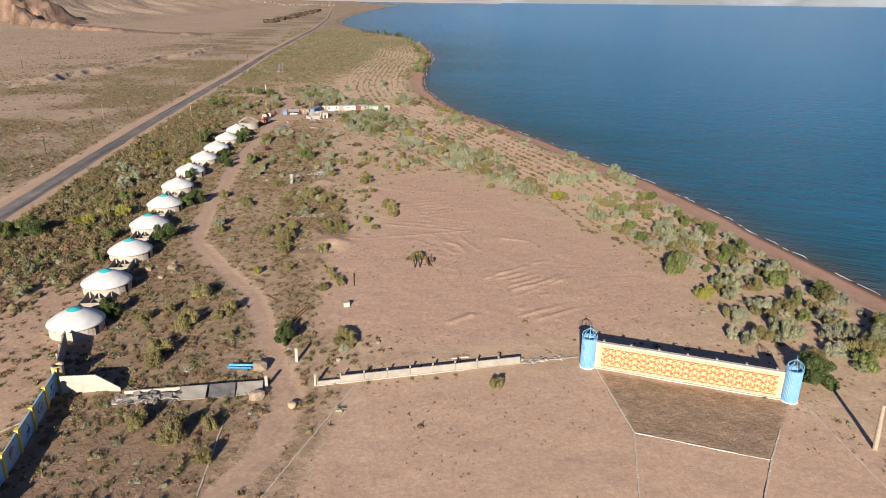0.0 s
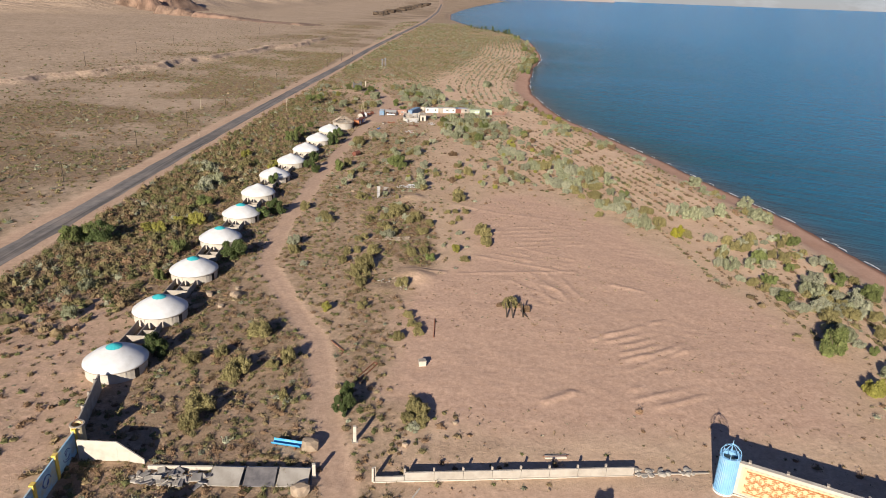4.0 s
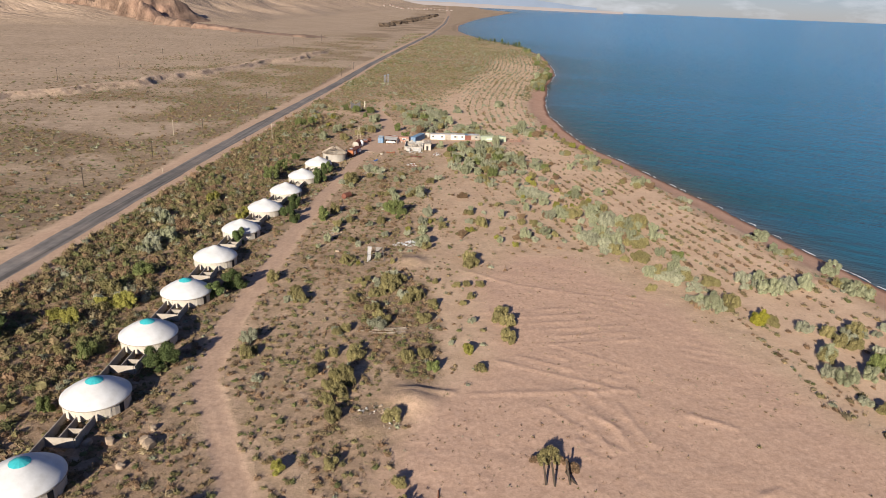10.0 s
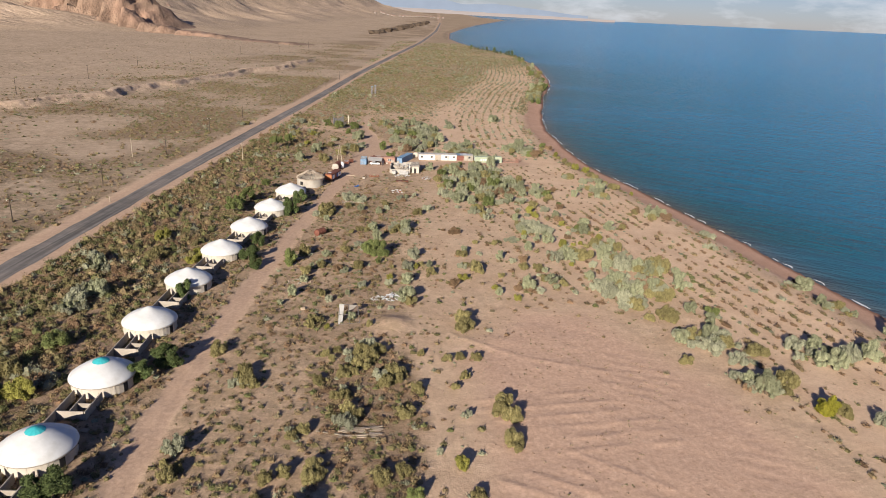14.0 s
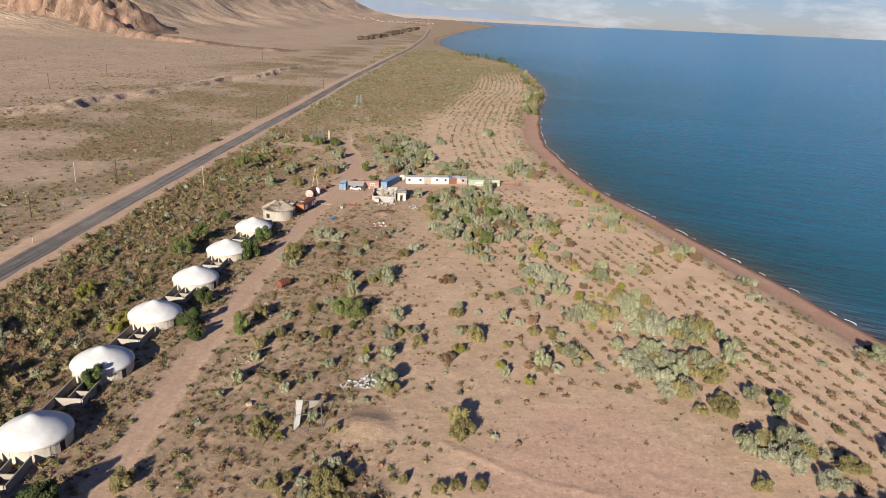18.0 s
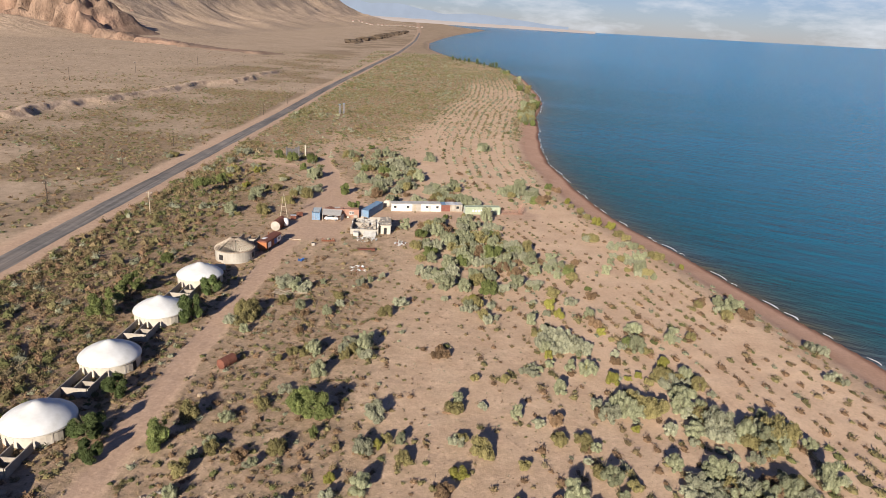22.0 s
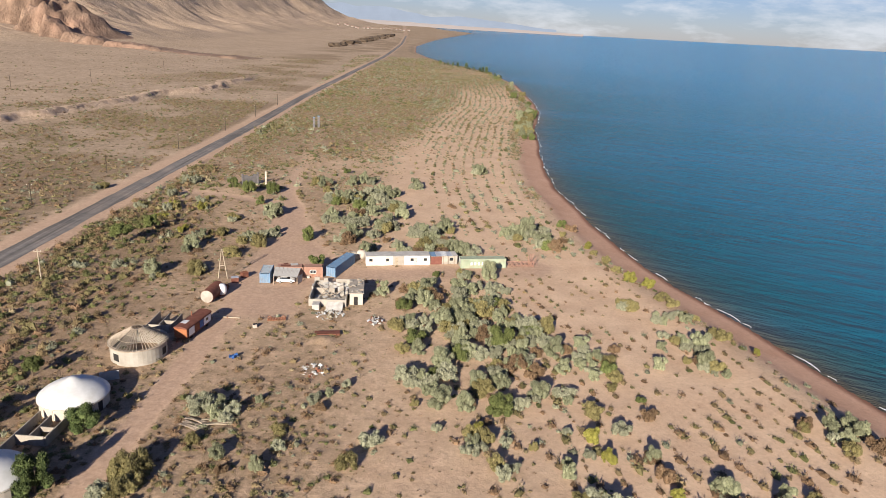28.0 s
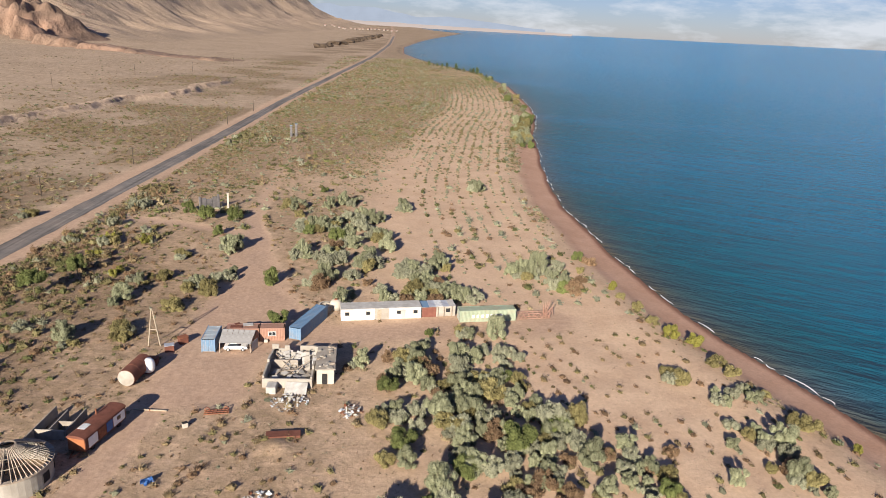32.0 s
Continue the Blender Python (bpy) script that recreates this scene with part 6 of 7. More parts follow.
def tower(p):
    t = thing("corner_tower", on_ground(*p, 20, 0.1), "sky-blue corrugated round tower with an open hoop dome", "tower", "blue towers")
    bm = bmesh.new()
    seg = 64
    rings = []
    for z_ in (0, 5.9):
        rings.append([bm.verts.new(((1.28 + 0.05 * (k % 2)) * math.cos(2 * math.pi * k / seg), (1.28 + 0.05 * (k % 2)) * math.sin(2 * math.pi * k / seg), z_)) for k in range(seg)])
    for k in range(seg):
        bm.faces.new((rings[0][k], rings[0][(k + 1) % seg], rings[1][(k + 1) % seg], rings[1][k]))
    part("shaft", bm, M["tower_blue"], t)
    part("base_ring", lathe([(1.25, 0), (1.45, 0), (1.45, 0.35), (1.25, 0.35)], 28), M["paint_white"], t)
    part("top_ring", lathe([(1.05, 5.75), (1.4, 5.75), (1.4, 5.95), (1.05, 5.95)], 28), M["tower_blue"], t)
    part("floor_disc", lathe([(0, 5.0), (1.26, 5.0), (1.26, 5.05), (0, 5.05)], 24), M["concrete"], t)
    for k in range(8):
        bm = bmesh.new()
        a_ = k * math.pi / 4
        pts = [(1.25, 5.9), (1.32, 6.4), (1.1, 6.95), (0.6, 7.35), (0.12, 7.65)]
        for (r0, z0), (r1, z1) in zip(pts, pts[1:]):
            rod(bm, (r0 * math.cos(a_), r0 * math.sin(a_), z0), (r1 * math.cos(a_), r1 * math.sin(a_), z1), 0.045, 5)
        part("hoop", bm, M["tower_blue"], t)
    part("finial", lathe([(0.14, 7.6), (0.16, 7.7), (0.05, 7.85), (0.03, 8.3), (0, 8.35)], 10), M["tower_blue"], t)
    return t


tower(T1)
tower(T2)


# ---- kerb stones ----
def kerb(p, q):
    t = thing("kerb", on_ground(p[0], p[1], bearing(p, q), 0.12), "line of pale concrete kerb stones in the ground", "kerb", "parade ground kerbs")
    L = math.dist(p, q)
    count = max(1, round(L / 1.5))
    bm = boxed(0.02, L / count - 0.02, -0.11, 0.11, 0, 0.24, 0.02)
    first = part("kerb_stone", bm, M["plaster"], t)
    for k in range(1, count):
        if (k * 7 + int(L)) % 29 == 0:
            continue
        ob = new("kerb_stone", first.data)
        ob.parent = t
        ob.location = (k * L / count, 0.03 * math.sin(k * 2.3), 0.02 * math.sin(k * 1.7))


for p, q in (((1, 102.8), (-14, 72)), ((-19, 99), (-20.5, 72)), ((44, 103), (43, 84)), ((43, 84), (60, 75)), ((66, 82), (60, 75)), ((43, 84), (37, 68)), ((60, 75), (53, 66)),
             ((74, 87), (72, 66)), ((-52, 96), (-47.5, 100.5))):
    kerb(p, q)


# ---- posts, boulders, small finds on the near ground ----
for x, y, h, lab in ((-9.0, 112.6, 2.9, "short pale concrete gate post beside the dirt track"), (-13.6, 104.6, 2.3, "grey concrete gate post at the wall end")):
    t = thing("gate_post", on_ground(x, y, 12, 0.2), lab, "post", "gate posts")
    part("shaft", boxed(-0.24, 0.24, -0.24, 0.24, 0, h, 0.04), M["plaster"], t)
    part("base", boxed(-0.45, 0.45, -0.45, 0.45, 0, 0.3, 0.05), M["concrete"], t)


def boulder(x, y, s, seed, label="squared tan stone block lying on the ground"):
    t = thing("boulder", on_ground(x, y, seed * 41, 0.1), label, "boulder", "boulders")
    part("stone", chunk(seed, s, s * 0.8, s * 0.75, 0.5), M["stone"], t)


for i, (x, y, s) in enumerate(((-15.2, 110.6, 2.4), (-14.8, 101.2, 2.2), (-49, 161, 1.3), (-46, 161.5, 1.5), (-42, 156, 1.2), (-41, 162, 1.6), (-40, 160.8, 1.9), (-41, 165, 1.2), (-1.5, 112, 0.9),
                               (-26, 246, 1.0), (-32.5, 287, 1.0), (11.5, 228, 0.7), (22, 224, 0.5), (-9, 98, 1.4), (6, 118, 0.8))):
    boulder(x, y, s, i)

tube = thing("blue_tube", on_ground(-20.8, 111.3, bearing((-21, 111.3), (-16.5, 110.3)), 0.05), "bright blue half-pipe slide piece lying on the ground", "pipe")
bm = bmesh.new()
prev = None
for s in range(9):
    row = [bm.verts.new((s * 0.55, 0.5 * math.cos(a_ * math.pi / 10), 0.75 - 0.55 * math.sin(a_ * math.pi / 10) + 0.02 * s)) for a_ in range(11)]
    row += [bm.verts.new((s * 0.55, 0.46 * math.cos(a_ * math.pi / 10), 0.77 - 0.5 * math.sin(a_ * math.pi / 10) + 0.02 * s)) for a_ in range(10, -1, -1)]
    if prev:
        for k in range(len(row)):
            bm.faces.new((prev[k], prev[(k + 1) % len(row)], row[(k + 1) % len(row)], row[k]))
    prev = row
part("trough", bm, M["bright_blue"], tube, smooth_faces=True)
bm = bmesh.new()
for s_ in (-0.52, 0.52):
    rod(bm, (0, s_, 0.76), (4.4, s_, 0.92), 0.06, 6)
part("rim", bm, M["bright_blue"], tube)
for x_ in (0.6, 3.6):
    part("foot", boxed(x_ - 0.1, x_ + 0.1, -0.4, 0.4, 0, 0.28), M["rust"], tube)

# leaning dark posts in the field
dead = thing("post_ruin", on_ground(18.5, 157.0, 0, 0.1), "three dark burnt posts leaning over dry brush", "post")
for x0, y0, x1, y1, h in ((-1.6, 0.8, -1.2, -0.8, 2.6), (-0.5, 0.7, 0.0, -1.0, 2.8), (1.6, 1.1, 2.2, -0.6, 2.9), (1.7, 1.2, 3.2, -0.6, 0.9)):
    bm = bmesh.new()
    rod(bm, (x1, y1, 0.0), (x0, y0, h), 0.17, 7, 0.14)
    part("post", bm, M["wood_dark"], dead)

for pts, lab in ((((-17.2, 143), (-14.2, 139.2), (-14.6, 138.0)), "bent rusty rail lying on the ground"), (((-10.9, 130), (-8.3, 135.6), (-7.7, 135.2), (-10.2, 129.6), (-10.9, 130)), "rusty rectangular iron frame on the ground"),
                 (((2.3, 154), (2.2, 146)), "long rusty pipe lying on the ground")):
    t = thing("iron_frame", on_ground(*pts[0]), lab, "scrap")
    for p, q in zip(pts, pts[1:]):
        bm = bmesh.new()
        o = pts[0]
        rod(bm, (p[0] - o[0], p[1] - o[1], 0.22), (q[0] - o[0], q[1] - o[1], 0.22), 0.1, 6)
        part("bar", bm, M["rust"], t)
t = thing("stone_cube", on_ground(0.3, 135.5, 10), "pale concrete cube standing on dry ground", "block")
part("cube", boxed(-0.65, 0.65, -0.5, 0.5, 0, 1.0, 0.06), M["plaster"], t)
part("cap", boxed(-0.7, 0.7, -0.55, 0.55, 1.0, 1.12, 0.03), M["concrete"], t)
t = thing("gate_slab", on_ground(20.5, 110.5, 5), "fallen pale slab behind the low wall", "slab")
part("slab", boxed(-1.6, 1.6, -0.35, 0.35, 0, 0.25, 0.03), M["plaster"], t)
part("rebar", boxed(-1.9, 1.9, -0.05, 0.05, 0.25, 0.3), M["rust"], t)


def planks(x, y, turn, count, length, label, mat, seed):
    t = thing("plank_pile", on_ground(x, y, turn), label, "planks")
    rng = random.Random(seed)
    for k in range(count):
        ob = part("plank", boxed(-length / 2, length / 2, -0.13, 0.13, 0, 0.07), mat, t)
        ob.matrix_local = pose(rng.uniform(-0.6, 0.6), rng.uniform(-1.1, 1.1), 0.12 + 0.07 * (k % 4), rng.uniform(-4, 4), rng.uniform(-4, 4), rng.uniform(-14, 14))


planks(-8.5, 201.0, 6, 12, 6.0, "pile of old brown planks in dry brush", M["wood_grey"], 2)
planks(-12.5, 200.4, -12, 1, 5.0, "single pale plank beside the pile", M["wood_pale"], 3)
planks(-28, 332.5, -20, 8, 3.5, "scattered old planks beside a shrub", M["wood_grey"], 4)
planks(-25.0, 333.5, 5, 3, 4.5, "long pale boards on the sand", M["wood_pale"], 5)


def scrap_heap(name, x, y, across, count, mats, label, seed, high=0.8):
    """A heap of crumpled sheets and lumps."""
    t = thing(name, on_ground(x, y, seed * 33), label, "rubbish")
    rng = random.Random(seed)
    for k in range(count):
        r = across * 0.5 * math.sqrt(rng.random())
        a_ = rng.uniform(0, 6.28)
        w_, d_ = rng.uniform(0.25, 0.9), rng.uniform(0.2, 0.6)
        bm = bmesh.new()
        bmesh.ops.create_grid(bm, x_segments=3, y_segments=2, size=0.5)
        for v in bm.verts:
            v.co = Vector((v.co.x * w_, v.co.y * d_, rng.uniform(-0.12, 0.12)))
        top = bmesh.ops.extrude_face_region(bm, geom=bm.faces[:])
        bmesh.ops.translate(bm, vec=(0, 0, 0.03), verts=[v for v in top["geom"] if isinstance(v, bmesh.types.BMVert)])
        ob = part("scrap", bm, mats[k % len(mats)], t)
        ob.matrix_local = pose(r * math.cos(a_), r * math.sin(a_), 0.12 + high * rng.random() * (1 - 2 * r / across) ** 0.7 if 2 * r < across else 0.12, rng.uniform(-45, 45), rng.uniform(-45, 45), rng.uniform(0, 360))


scrap_heap("rubbish_heap", -6.8, 254.8, 4.6, 70, (M["white_junk"], M["tin"]), "heap of whitish plastic and tin scrap", 1, 1.0)
scrap_heap("rubbish_heap", -10.6, 253.6, 3.2, 26, (M["white_junk"], M["sheet_grey"]), "scattered pale scrap beside the heap", 2, 0.3)
scrap_heap("rubbish_heap", -2.2, 372.6, 3.6, 44, (M["tin"], M["rust"], M["sheet_grey"]), "heap of bent grey metal scrap", 3, 1.2)
scrap_heap("rubbish_heap", -12.0, 374.8, 6.0, 55, (M["sheet_grey"], M["white_junk"], M["block"]), "broken sheets and plaster before the ruin", 4, 0.7)
scrap_heap("rubbish_heap", -12.0, 350.5, 5.5, 40, (M["white_junk"], M["sheet_grey"], M["rust"]), "scattered pale scrap on dry ground", 5, 0.4)
scrap_heap("rubbish_heap", -7.5, 170.5, 7.5, 60, (M["block"], M["sheet_grey"], M["stone"]), "pale broken plaster and brush on a mound", 6, 0.3)
scrap_heap("rubbish_heap", -30.0, 262.0, 6.0, 40, (M["block"], M["stone"]), "scattered pale stones and plaster beside the track", 7, 0.2)
scrap_heap("blue_bags", -27.2, 354.6, 1.6, 12, (M["deep_blue"],), "crumpled blue plastic bags on a shrub", 8, 1.0)

M["dark_steel"] = material("dull_dark_steel", (0.09, 0.08, 0.075), (0.17, 0.145, 0.13), 1.5, 0.6, 0.01, 9)
# metal frame with a torn tarpaulin
t = thing("tarp_frame", on_ground(-15.6, 241.5, 12), "tilted metal frame with a torn pale tarpaulin", "frame")
for p, q in (((-2.2, -2, 0), (-1.6, 2.6, 2.6)), ((-1.6, 2.6, 2.6), (2.2, 2.6, 2.2)), ((2.2, 2.6, 2.2), (2.2, -1.8, 0.2)), ((-2.2, -2, 0.05), (2.2, -1.8, 0.2)), ((0.2, 2.6, 2.4), (0.1, -1.9, 0.1)), ((-1.9, 0.3, 1.3), (2.2, 0.4, 1.2)),
             ((2.2, 2.6, 2.2), (2.3, 3.2, 0)), ((-1.6, 2.6, 2.6), (-1.7, 3.3, 0))):
    bm = bmesh.new()
    rod(bm, p, q, 0.07, 6)
    part("tube", bm, M["dark_steel"], t)
bm = bmesh.new()
vs = [bm.verts.new(c) for c in ((-2.25, -2.1, 0.05), (-1.3, -1.2, 0.45), (-0.9, 1.2, 1.75), (-0.6, 2.5, 2.55), (-1.65, 2.65, 2.68), (-2.0, 0.4, 1.3))]
bm.faces.new(vs)
ex = bmesh.ops.extrude_face_region(bm, geom=bm.faces[:])
bmesh.ops.translate(bm, vec=(0, -0.03, 0.04), verts=[v for v in ex["geom"] if isinstance(v, bmesh.types.BMVert)])
part("tarpaulin", bm, M["sheet_grey"], t, "torn pale tarpaulin")
bm = bmesh.new()
vs = [bm.verts.new(c) for c in ((0.3, 1.2, 1.75), (0.4, 2.5, 2.4), (2.1, 2.5, 2.25), (1.2, 1.6, 1.8))]
bm.faces.new(vs)
ex = bmesh.ops.extrude_face_region(bm, geom=bm.faces[:])
bmesh.ops.translate(bm, vec=(0, -0.03, 0.04), verts=[v for v in ex["geom"] if isinstance(v, bmesh.types.BMVert)])
part("tarpaulin", bm, M["concrete"], t, "torn pale tarpaulin")


def drum(x, y, turn, r, L, mat, label, end_mat=None):
    t = thing("tank", on_ground(x, y, turn), label, "tank")
    bm = lathe([(0, 0), (r * 0.6, -0.08), (r, 0.08), (r, L * 0.33), (r * 1.03, L * 0.34), (r, L * 0.36), (r, L * 0.66), (r * 1.03, L * 0.67), (r, L * 0.69), (r, L - 0.08), (r * 0.6, L + 0.08), (0, L)], 28)
    ob = part("shell", bm, mat, t, smooth_faces=False)
    ob.matrix_local = pose(0, 0, r, -90, 0, 0)
    if end_mat:
        e = part("end_cap", lathe([(0, -0.1), (r * 0.55, -0.09), (r * 0.96, 0.04), (r * 0.96, 0.1)], 28), end_mat, t, "pale peeling end cap")
        e.matrix_local = pose(0, -0.02, r, -90, 0, 0)
    for y_ in (L * 0.25, L * 0.75):
        part("cradle", boxed(-r * 0.7, r * 0.7, y_ - 0.15, y_ + 0.15, 0, r * 0.4), M["concrete"], t)
    return t


drum(-31.8, 296.4, -30, 0.95, 3.2, M["rust_dark"], "rusty drum lying on its side by the track", M["rust_dark"])
drum(-38.9, 379.6, -8, 1.45, 6.2, M["rust_dark"], "large rust-brown tank lying on its side", M["block"])
t = thing("white_tank", on_ground(-36.9, 384.4, 0), "small white upright tank with rounded ends", "tank")
part("shell", lathe([(0, 0.1), (0.6, 0.15), (0.95, 0.6), (1.05, 1.3), (0.95, 2.1), (0.6, 2.6), (0, 2.7)], 20), M["white_enamel"], t, smooth_faces=True)
part("stand", lathe([(0.7, 0), (0.75, 0), (0.75, 0.3), (0.7, 0.3)], 16), M["rust"], t)
for i, (x, y) in enumerate(((-37.2, 387.5), (-36.0, 392.5), (-34.6, 396.0))):
    t = thing("scrap_box", on_ground(x, y, 20 * i), "dark rusty metal box among weeds", "scrap", "boxes by the track")
    part("box", boxed(-0.8, 0.8, -0.6, 0.6, 0, 1.2, 0.04), M["rust_dark"], t)
    part("lid", boxed(-0.85, 0.85, -0.65, 0.65, 1.2, 1.28), M["tin"] if i == 1 else M["rust"], t)

# A-frame pole
t = thing("a_frame_pole", on_ground(-39.2, 394.2, 0, 0.2), "two pale timber poles joined into an A-frame", "pole")
for x_ in (-1.1, 1.1):
    bm = bmesh.new()
    rod(bm, (x_, 0, 0), (0.05 * x_, 0, 7.6), 0.13, 8, 0.09)
    part("leg", bm, M["wood_pale"], t)
part("tie", boxed(-0.6, 0.6, -0.06, 0.06, 3.4, 3.55), M["wood_grey"], t)


# ---- the ruined yurt ----
RX, RY = -44.2, 355.0
t = thing("ruined_yurt", on_ground(RX, RY, 0, 0.15), "roofless round yurt house with bare grey roof rafters", "house")
part("wall", lathe([(4.55, 0), (4.8, 0), (4.8, 3.0), (4.55, 3.0)], 40), M["block"], t)
part("ring_beam", lathe([(4.5, 3.0), (5.1, 3.0), (5.1, 3.2), (4.5, 3.2)], 40), M["wood_grey"], t)
part("crown_ring", lathe([(0.85, 5.5), (1.0, 5.5), (1.0, 5.65), (0.85, 5.65)], 24), M["wood_grey"], t)
rf = random.Random(9)
for k in range(54):
    a_ = k * 2 * math.pi / 54
    if k in (6, 7, 8, 20, 21, 35, 44):
        continue
    bm = bmesh.new()
    rod(bm, (5.0 * math.cos(a_), 5.0 * math.sin(a_), 3.15), (0.95 * math.cos(a_ + rf.uniform(-0.05, 0.05)), 0.95 * math.sin(a_), 5.6), 0.08, 4)
    part("rafter", bm, M["wood_grey"], t)
for r_, z_ in ((3.4, 4.12), (2.2, 4.85)):
    part("batten", lathe([(r_, z_), (r_ + 0.06, z_ - 0.02), (r_ + 0.06, z_ + 0.05), (r_, z_ + 0.06)], 36), M["wood_pale"], t)
for a_ in (-60, -100, 150):
    p = part("window", boxed(-0.6, 0.6, -0.1, 0.06, 0.9, 2.2), M["dark"], t, "dark empty opening")
    p.matrix_local = pose(0, 0, 0, 0, 0, a_) @ pose(0, 4.8, 0)
yard((-44.2, 355.0), (-43.0, 375.5), 40)
t = thing("leaning_slab", on_ground(-45.6, 345.4, 20), "grey concrete slab leaning by the yard wall", "slab")
part("slab", boxed(-1.5, 1.5, -0.1, 0.1, 0, 1.6, 0.03), M["sheet_grey"], t)
part("prop", boxed(-0.1, 0.1, 0.1, 0.9, 0, 0.5), M["wood_grey"], t)

# ---- rusty wagon ----
t = thing("rusty_wagon", on_ground(-38.6, 360.8, -14, 0.0), "rusty red-brown caravan wagon with white side panels", "wagon")
part("body", boxed(-1.35, 1.35, 0.06, 9.0, 0.55, 2.55, 0.05), M["rust_dark"], t)
part("end_panel", boxed(-1.3, 1.3, 0.0, 0.055, 0.6, 2.5, 0.01), M["rust_orange"], t, "orange rusted end panel")
bm = bmesh.new()
prev = None
for y_ in (-0.1, 9.1):
    row = [bm.verts.new((1.45 * math.cos(math.pi * k / 10), y_, 2.5 + 0.45 * math.sin(math.pi * k / 10))) for k in range(11)]
    if prev:
        for k in range(10):
            bm.faces.new((prev[k], prev[k + 1], row[k + 1], row[k]))
        bm.faces.new(prev)
    prev = row
bm.faces.new(prev[::-1])
part("roof", bm, M["rust_dark"], t, "dark rusted curved roof")
for y0, y1, mk in ((0.7, 2.6, "white_enamel"), (2.9, 4.4, "rust"), (4.6, 5.9, "deep_blue"), (6.1, 8.7, "white_enamel")):
    part("side_panel", boxed(1.352, 1.40, y0, y1, 0.8, 2.3), M[mk], t, "white painted side panel" if mk == "white_enamel" else "")
part("roof_patch", boxed(-0.9, 0.2, 1.6, 3.0, 2.93, 2.98), M["white_junk"], t, "white patch on the roof")
part("window", boxed(1.40, 1.43, 6.9, 7.7, 1.4, 2.0), M["glass_dark"], t)
part("chimney", lathe([(0.12, 2.8), (0.12, 3.7), (0.09, 3.7)], 10), M["rust"], t).location = (-0.9, 5.6, 0)
for y_ in (1.6, 7.4):
    for x_ in (-1.2, 1.2):
        w = part("wheel", lathe([(0, -0.1), (0.25, -0.1), (0.42, -0.12), (0.42, 0.12), (0.25, 0.1), (0, 0.1)], 16), M["rubber"], t)
        w.matrix_local = pose(x_, y_, 0.42, 0, 90, 0)
bm = bmesh.new()
rod(bm, (-0.6, 0, 0.5), (0, -1.6, 0.4), 0.06)
rod(bm, (0.6, 0, 0.5), (0, -1.6, 0.4), 0.06)
part("drawbar", bm, M["rust"], t)
t = thing("timber_beam", on_ground(-32.8, 372.4, -4), "pale timber beam lying on the dirt yard", "beam")
part("beam", boxed(-2.6, 2.6, -0.1, 0.1, 0, 0.2, 0.02), M["wood_pale"], t)
part("strap", boxed(-0.1, 0.1, -0.12, 0.12, 0, 0.22), M["rust"], t)


# ---- shipping containers ----
def corrugated(bm, p, q, z0, z1, pitch=0.28, deep=0.05):
    p, q = Vector(p), Vector(q)
    L = (q - p).length
    u = (q - p) / L
    out = Vector((u.y, -u.x))
    k = max(2, int(L / pitch))
    prev = None
    for s in range(k * 2 + 1):
        off = out * (deep if (s // 1) % 2 else 0)
        c = p + u * (L * s / (k * 2)) + off
        row = (bm.verts.new((c.x, c.y, z0)), bm.verts.new((c.x, c.y, z1)))
        if prev:
            bm.faces.new((prev[0], row[0], row[1], prev[1]))
        prev = row


def container(x, y, turn, L, mat, label, roof=None):
    """Local x runs along its length."""
    t = thing("shipping_container", on_ground(x, y, turn, 0.0), label, "container", "shipping containers")
    W, Hc = 2.44, 2.59
    bm = bmesh.new()
    corrugated(bm, (0.12, 0.04), (L - 0.12, 0.04), 0.16, Hc - 0.1)
    part("side_wall", bm, mat, t)
    bm = bmesh.new()
    corrugated(bm, (L - 0.12, W - 0.04), (0.12, W - 0.04), 0.16, Hc - 0.1)
    part("side_wall", bm, mat, t)
    bm = bmesh.new()
    corrugated(bm, (L - 0.04, 0.12), (L - 0.04, W - 0.12), 0.16, Hc - 0.1)
    part("end_wall", bm, mat, t)
    for k in range(2):
        d = part("door", boxed(0.02, 0.07, 0.13 + k * 1.1, 1.2 + k * 1.1, 0.18, Hc - 0.14), mat, t)
        bmh = bmesh.new()
        for yy in (0.4, 0.8):
            rod(bmh, (-0.01, 0.13 + k * 1.1 + yy, 0.25), (-0.01, 0.13 + k * 1.1 + yy, Hc - 0.2), 0.025, 6)
        part("lock_bar", bmh, M["tin"], d)
    bm = bmesh.new()
    n_ = 2 * int(L / 0.6)
    prev = None
    for k in range(2 * n_ + 1):
        x_ = 0.1 + (L - 0.2) * ((k + 1) // 2) / (n_ + 0.5)
        z_ = Hc - (0.02 if k // 2 % 2 else 0.05)
        row = [bm.verts.new((x_ + 0.02 * (k % 2), y_, z_)) for y_ in (0.08, W - 0.08)]
        if prev:
            bm.faces.new((prev[0], row[0], row[1], prev[1]))
        prev = row
    part("roof", bm, roof or mat, t)
    for y_ in (0, W - 0.12):
        part("top_rail", boxed(0, L, y_, y_ + 0.12, Hc - 0.12, Hc, 0.01), mat, t)
        part("bottom_rail", boxed(0, L, y_, y_ + 0.12, 0, 0.16, 0.01), mat, t)
    for x_ in (0, L - 0.14):
        for y_ in (0, W - 0.14):
            part("corner_post", boxed(x_, x_ + 0.14, y_ - 0.006, y_ + 0.146, 0.0, Hc + 0.01, 0.01), mat, t)
    part("floor", boxed(0.1, L - 0.1, 0.1, W - 0.1, 0.1, 0.16), M["wood_grey"], t)
    return t


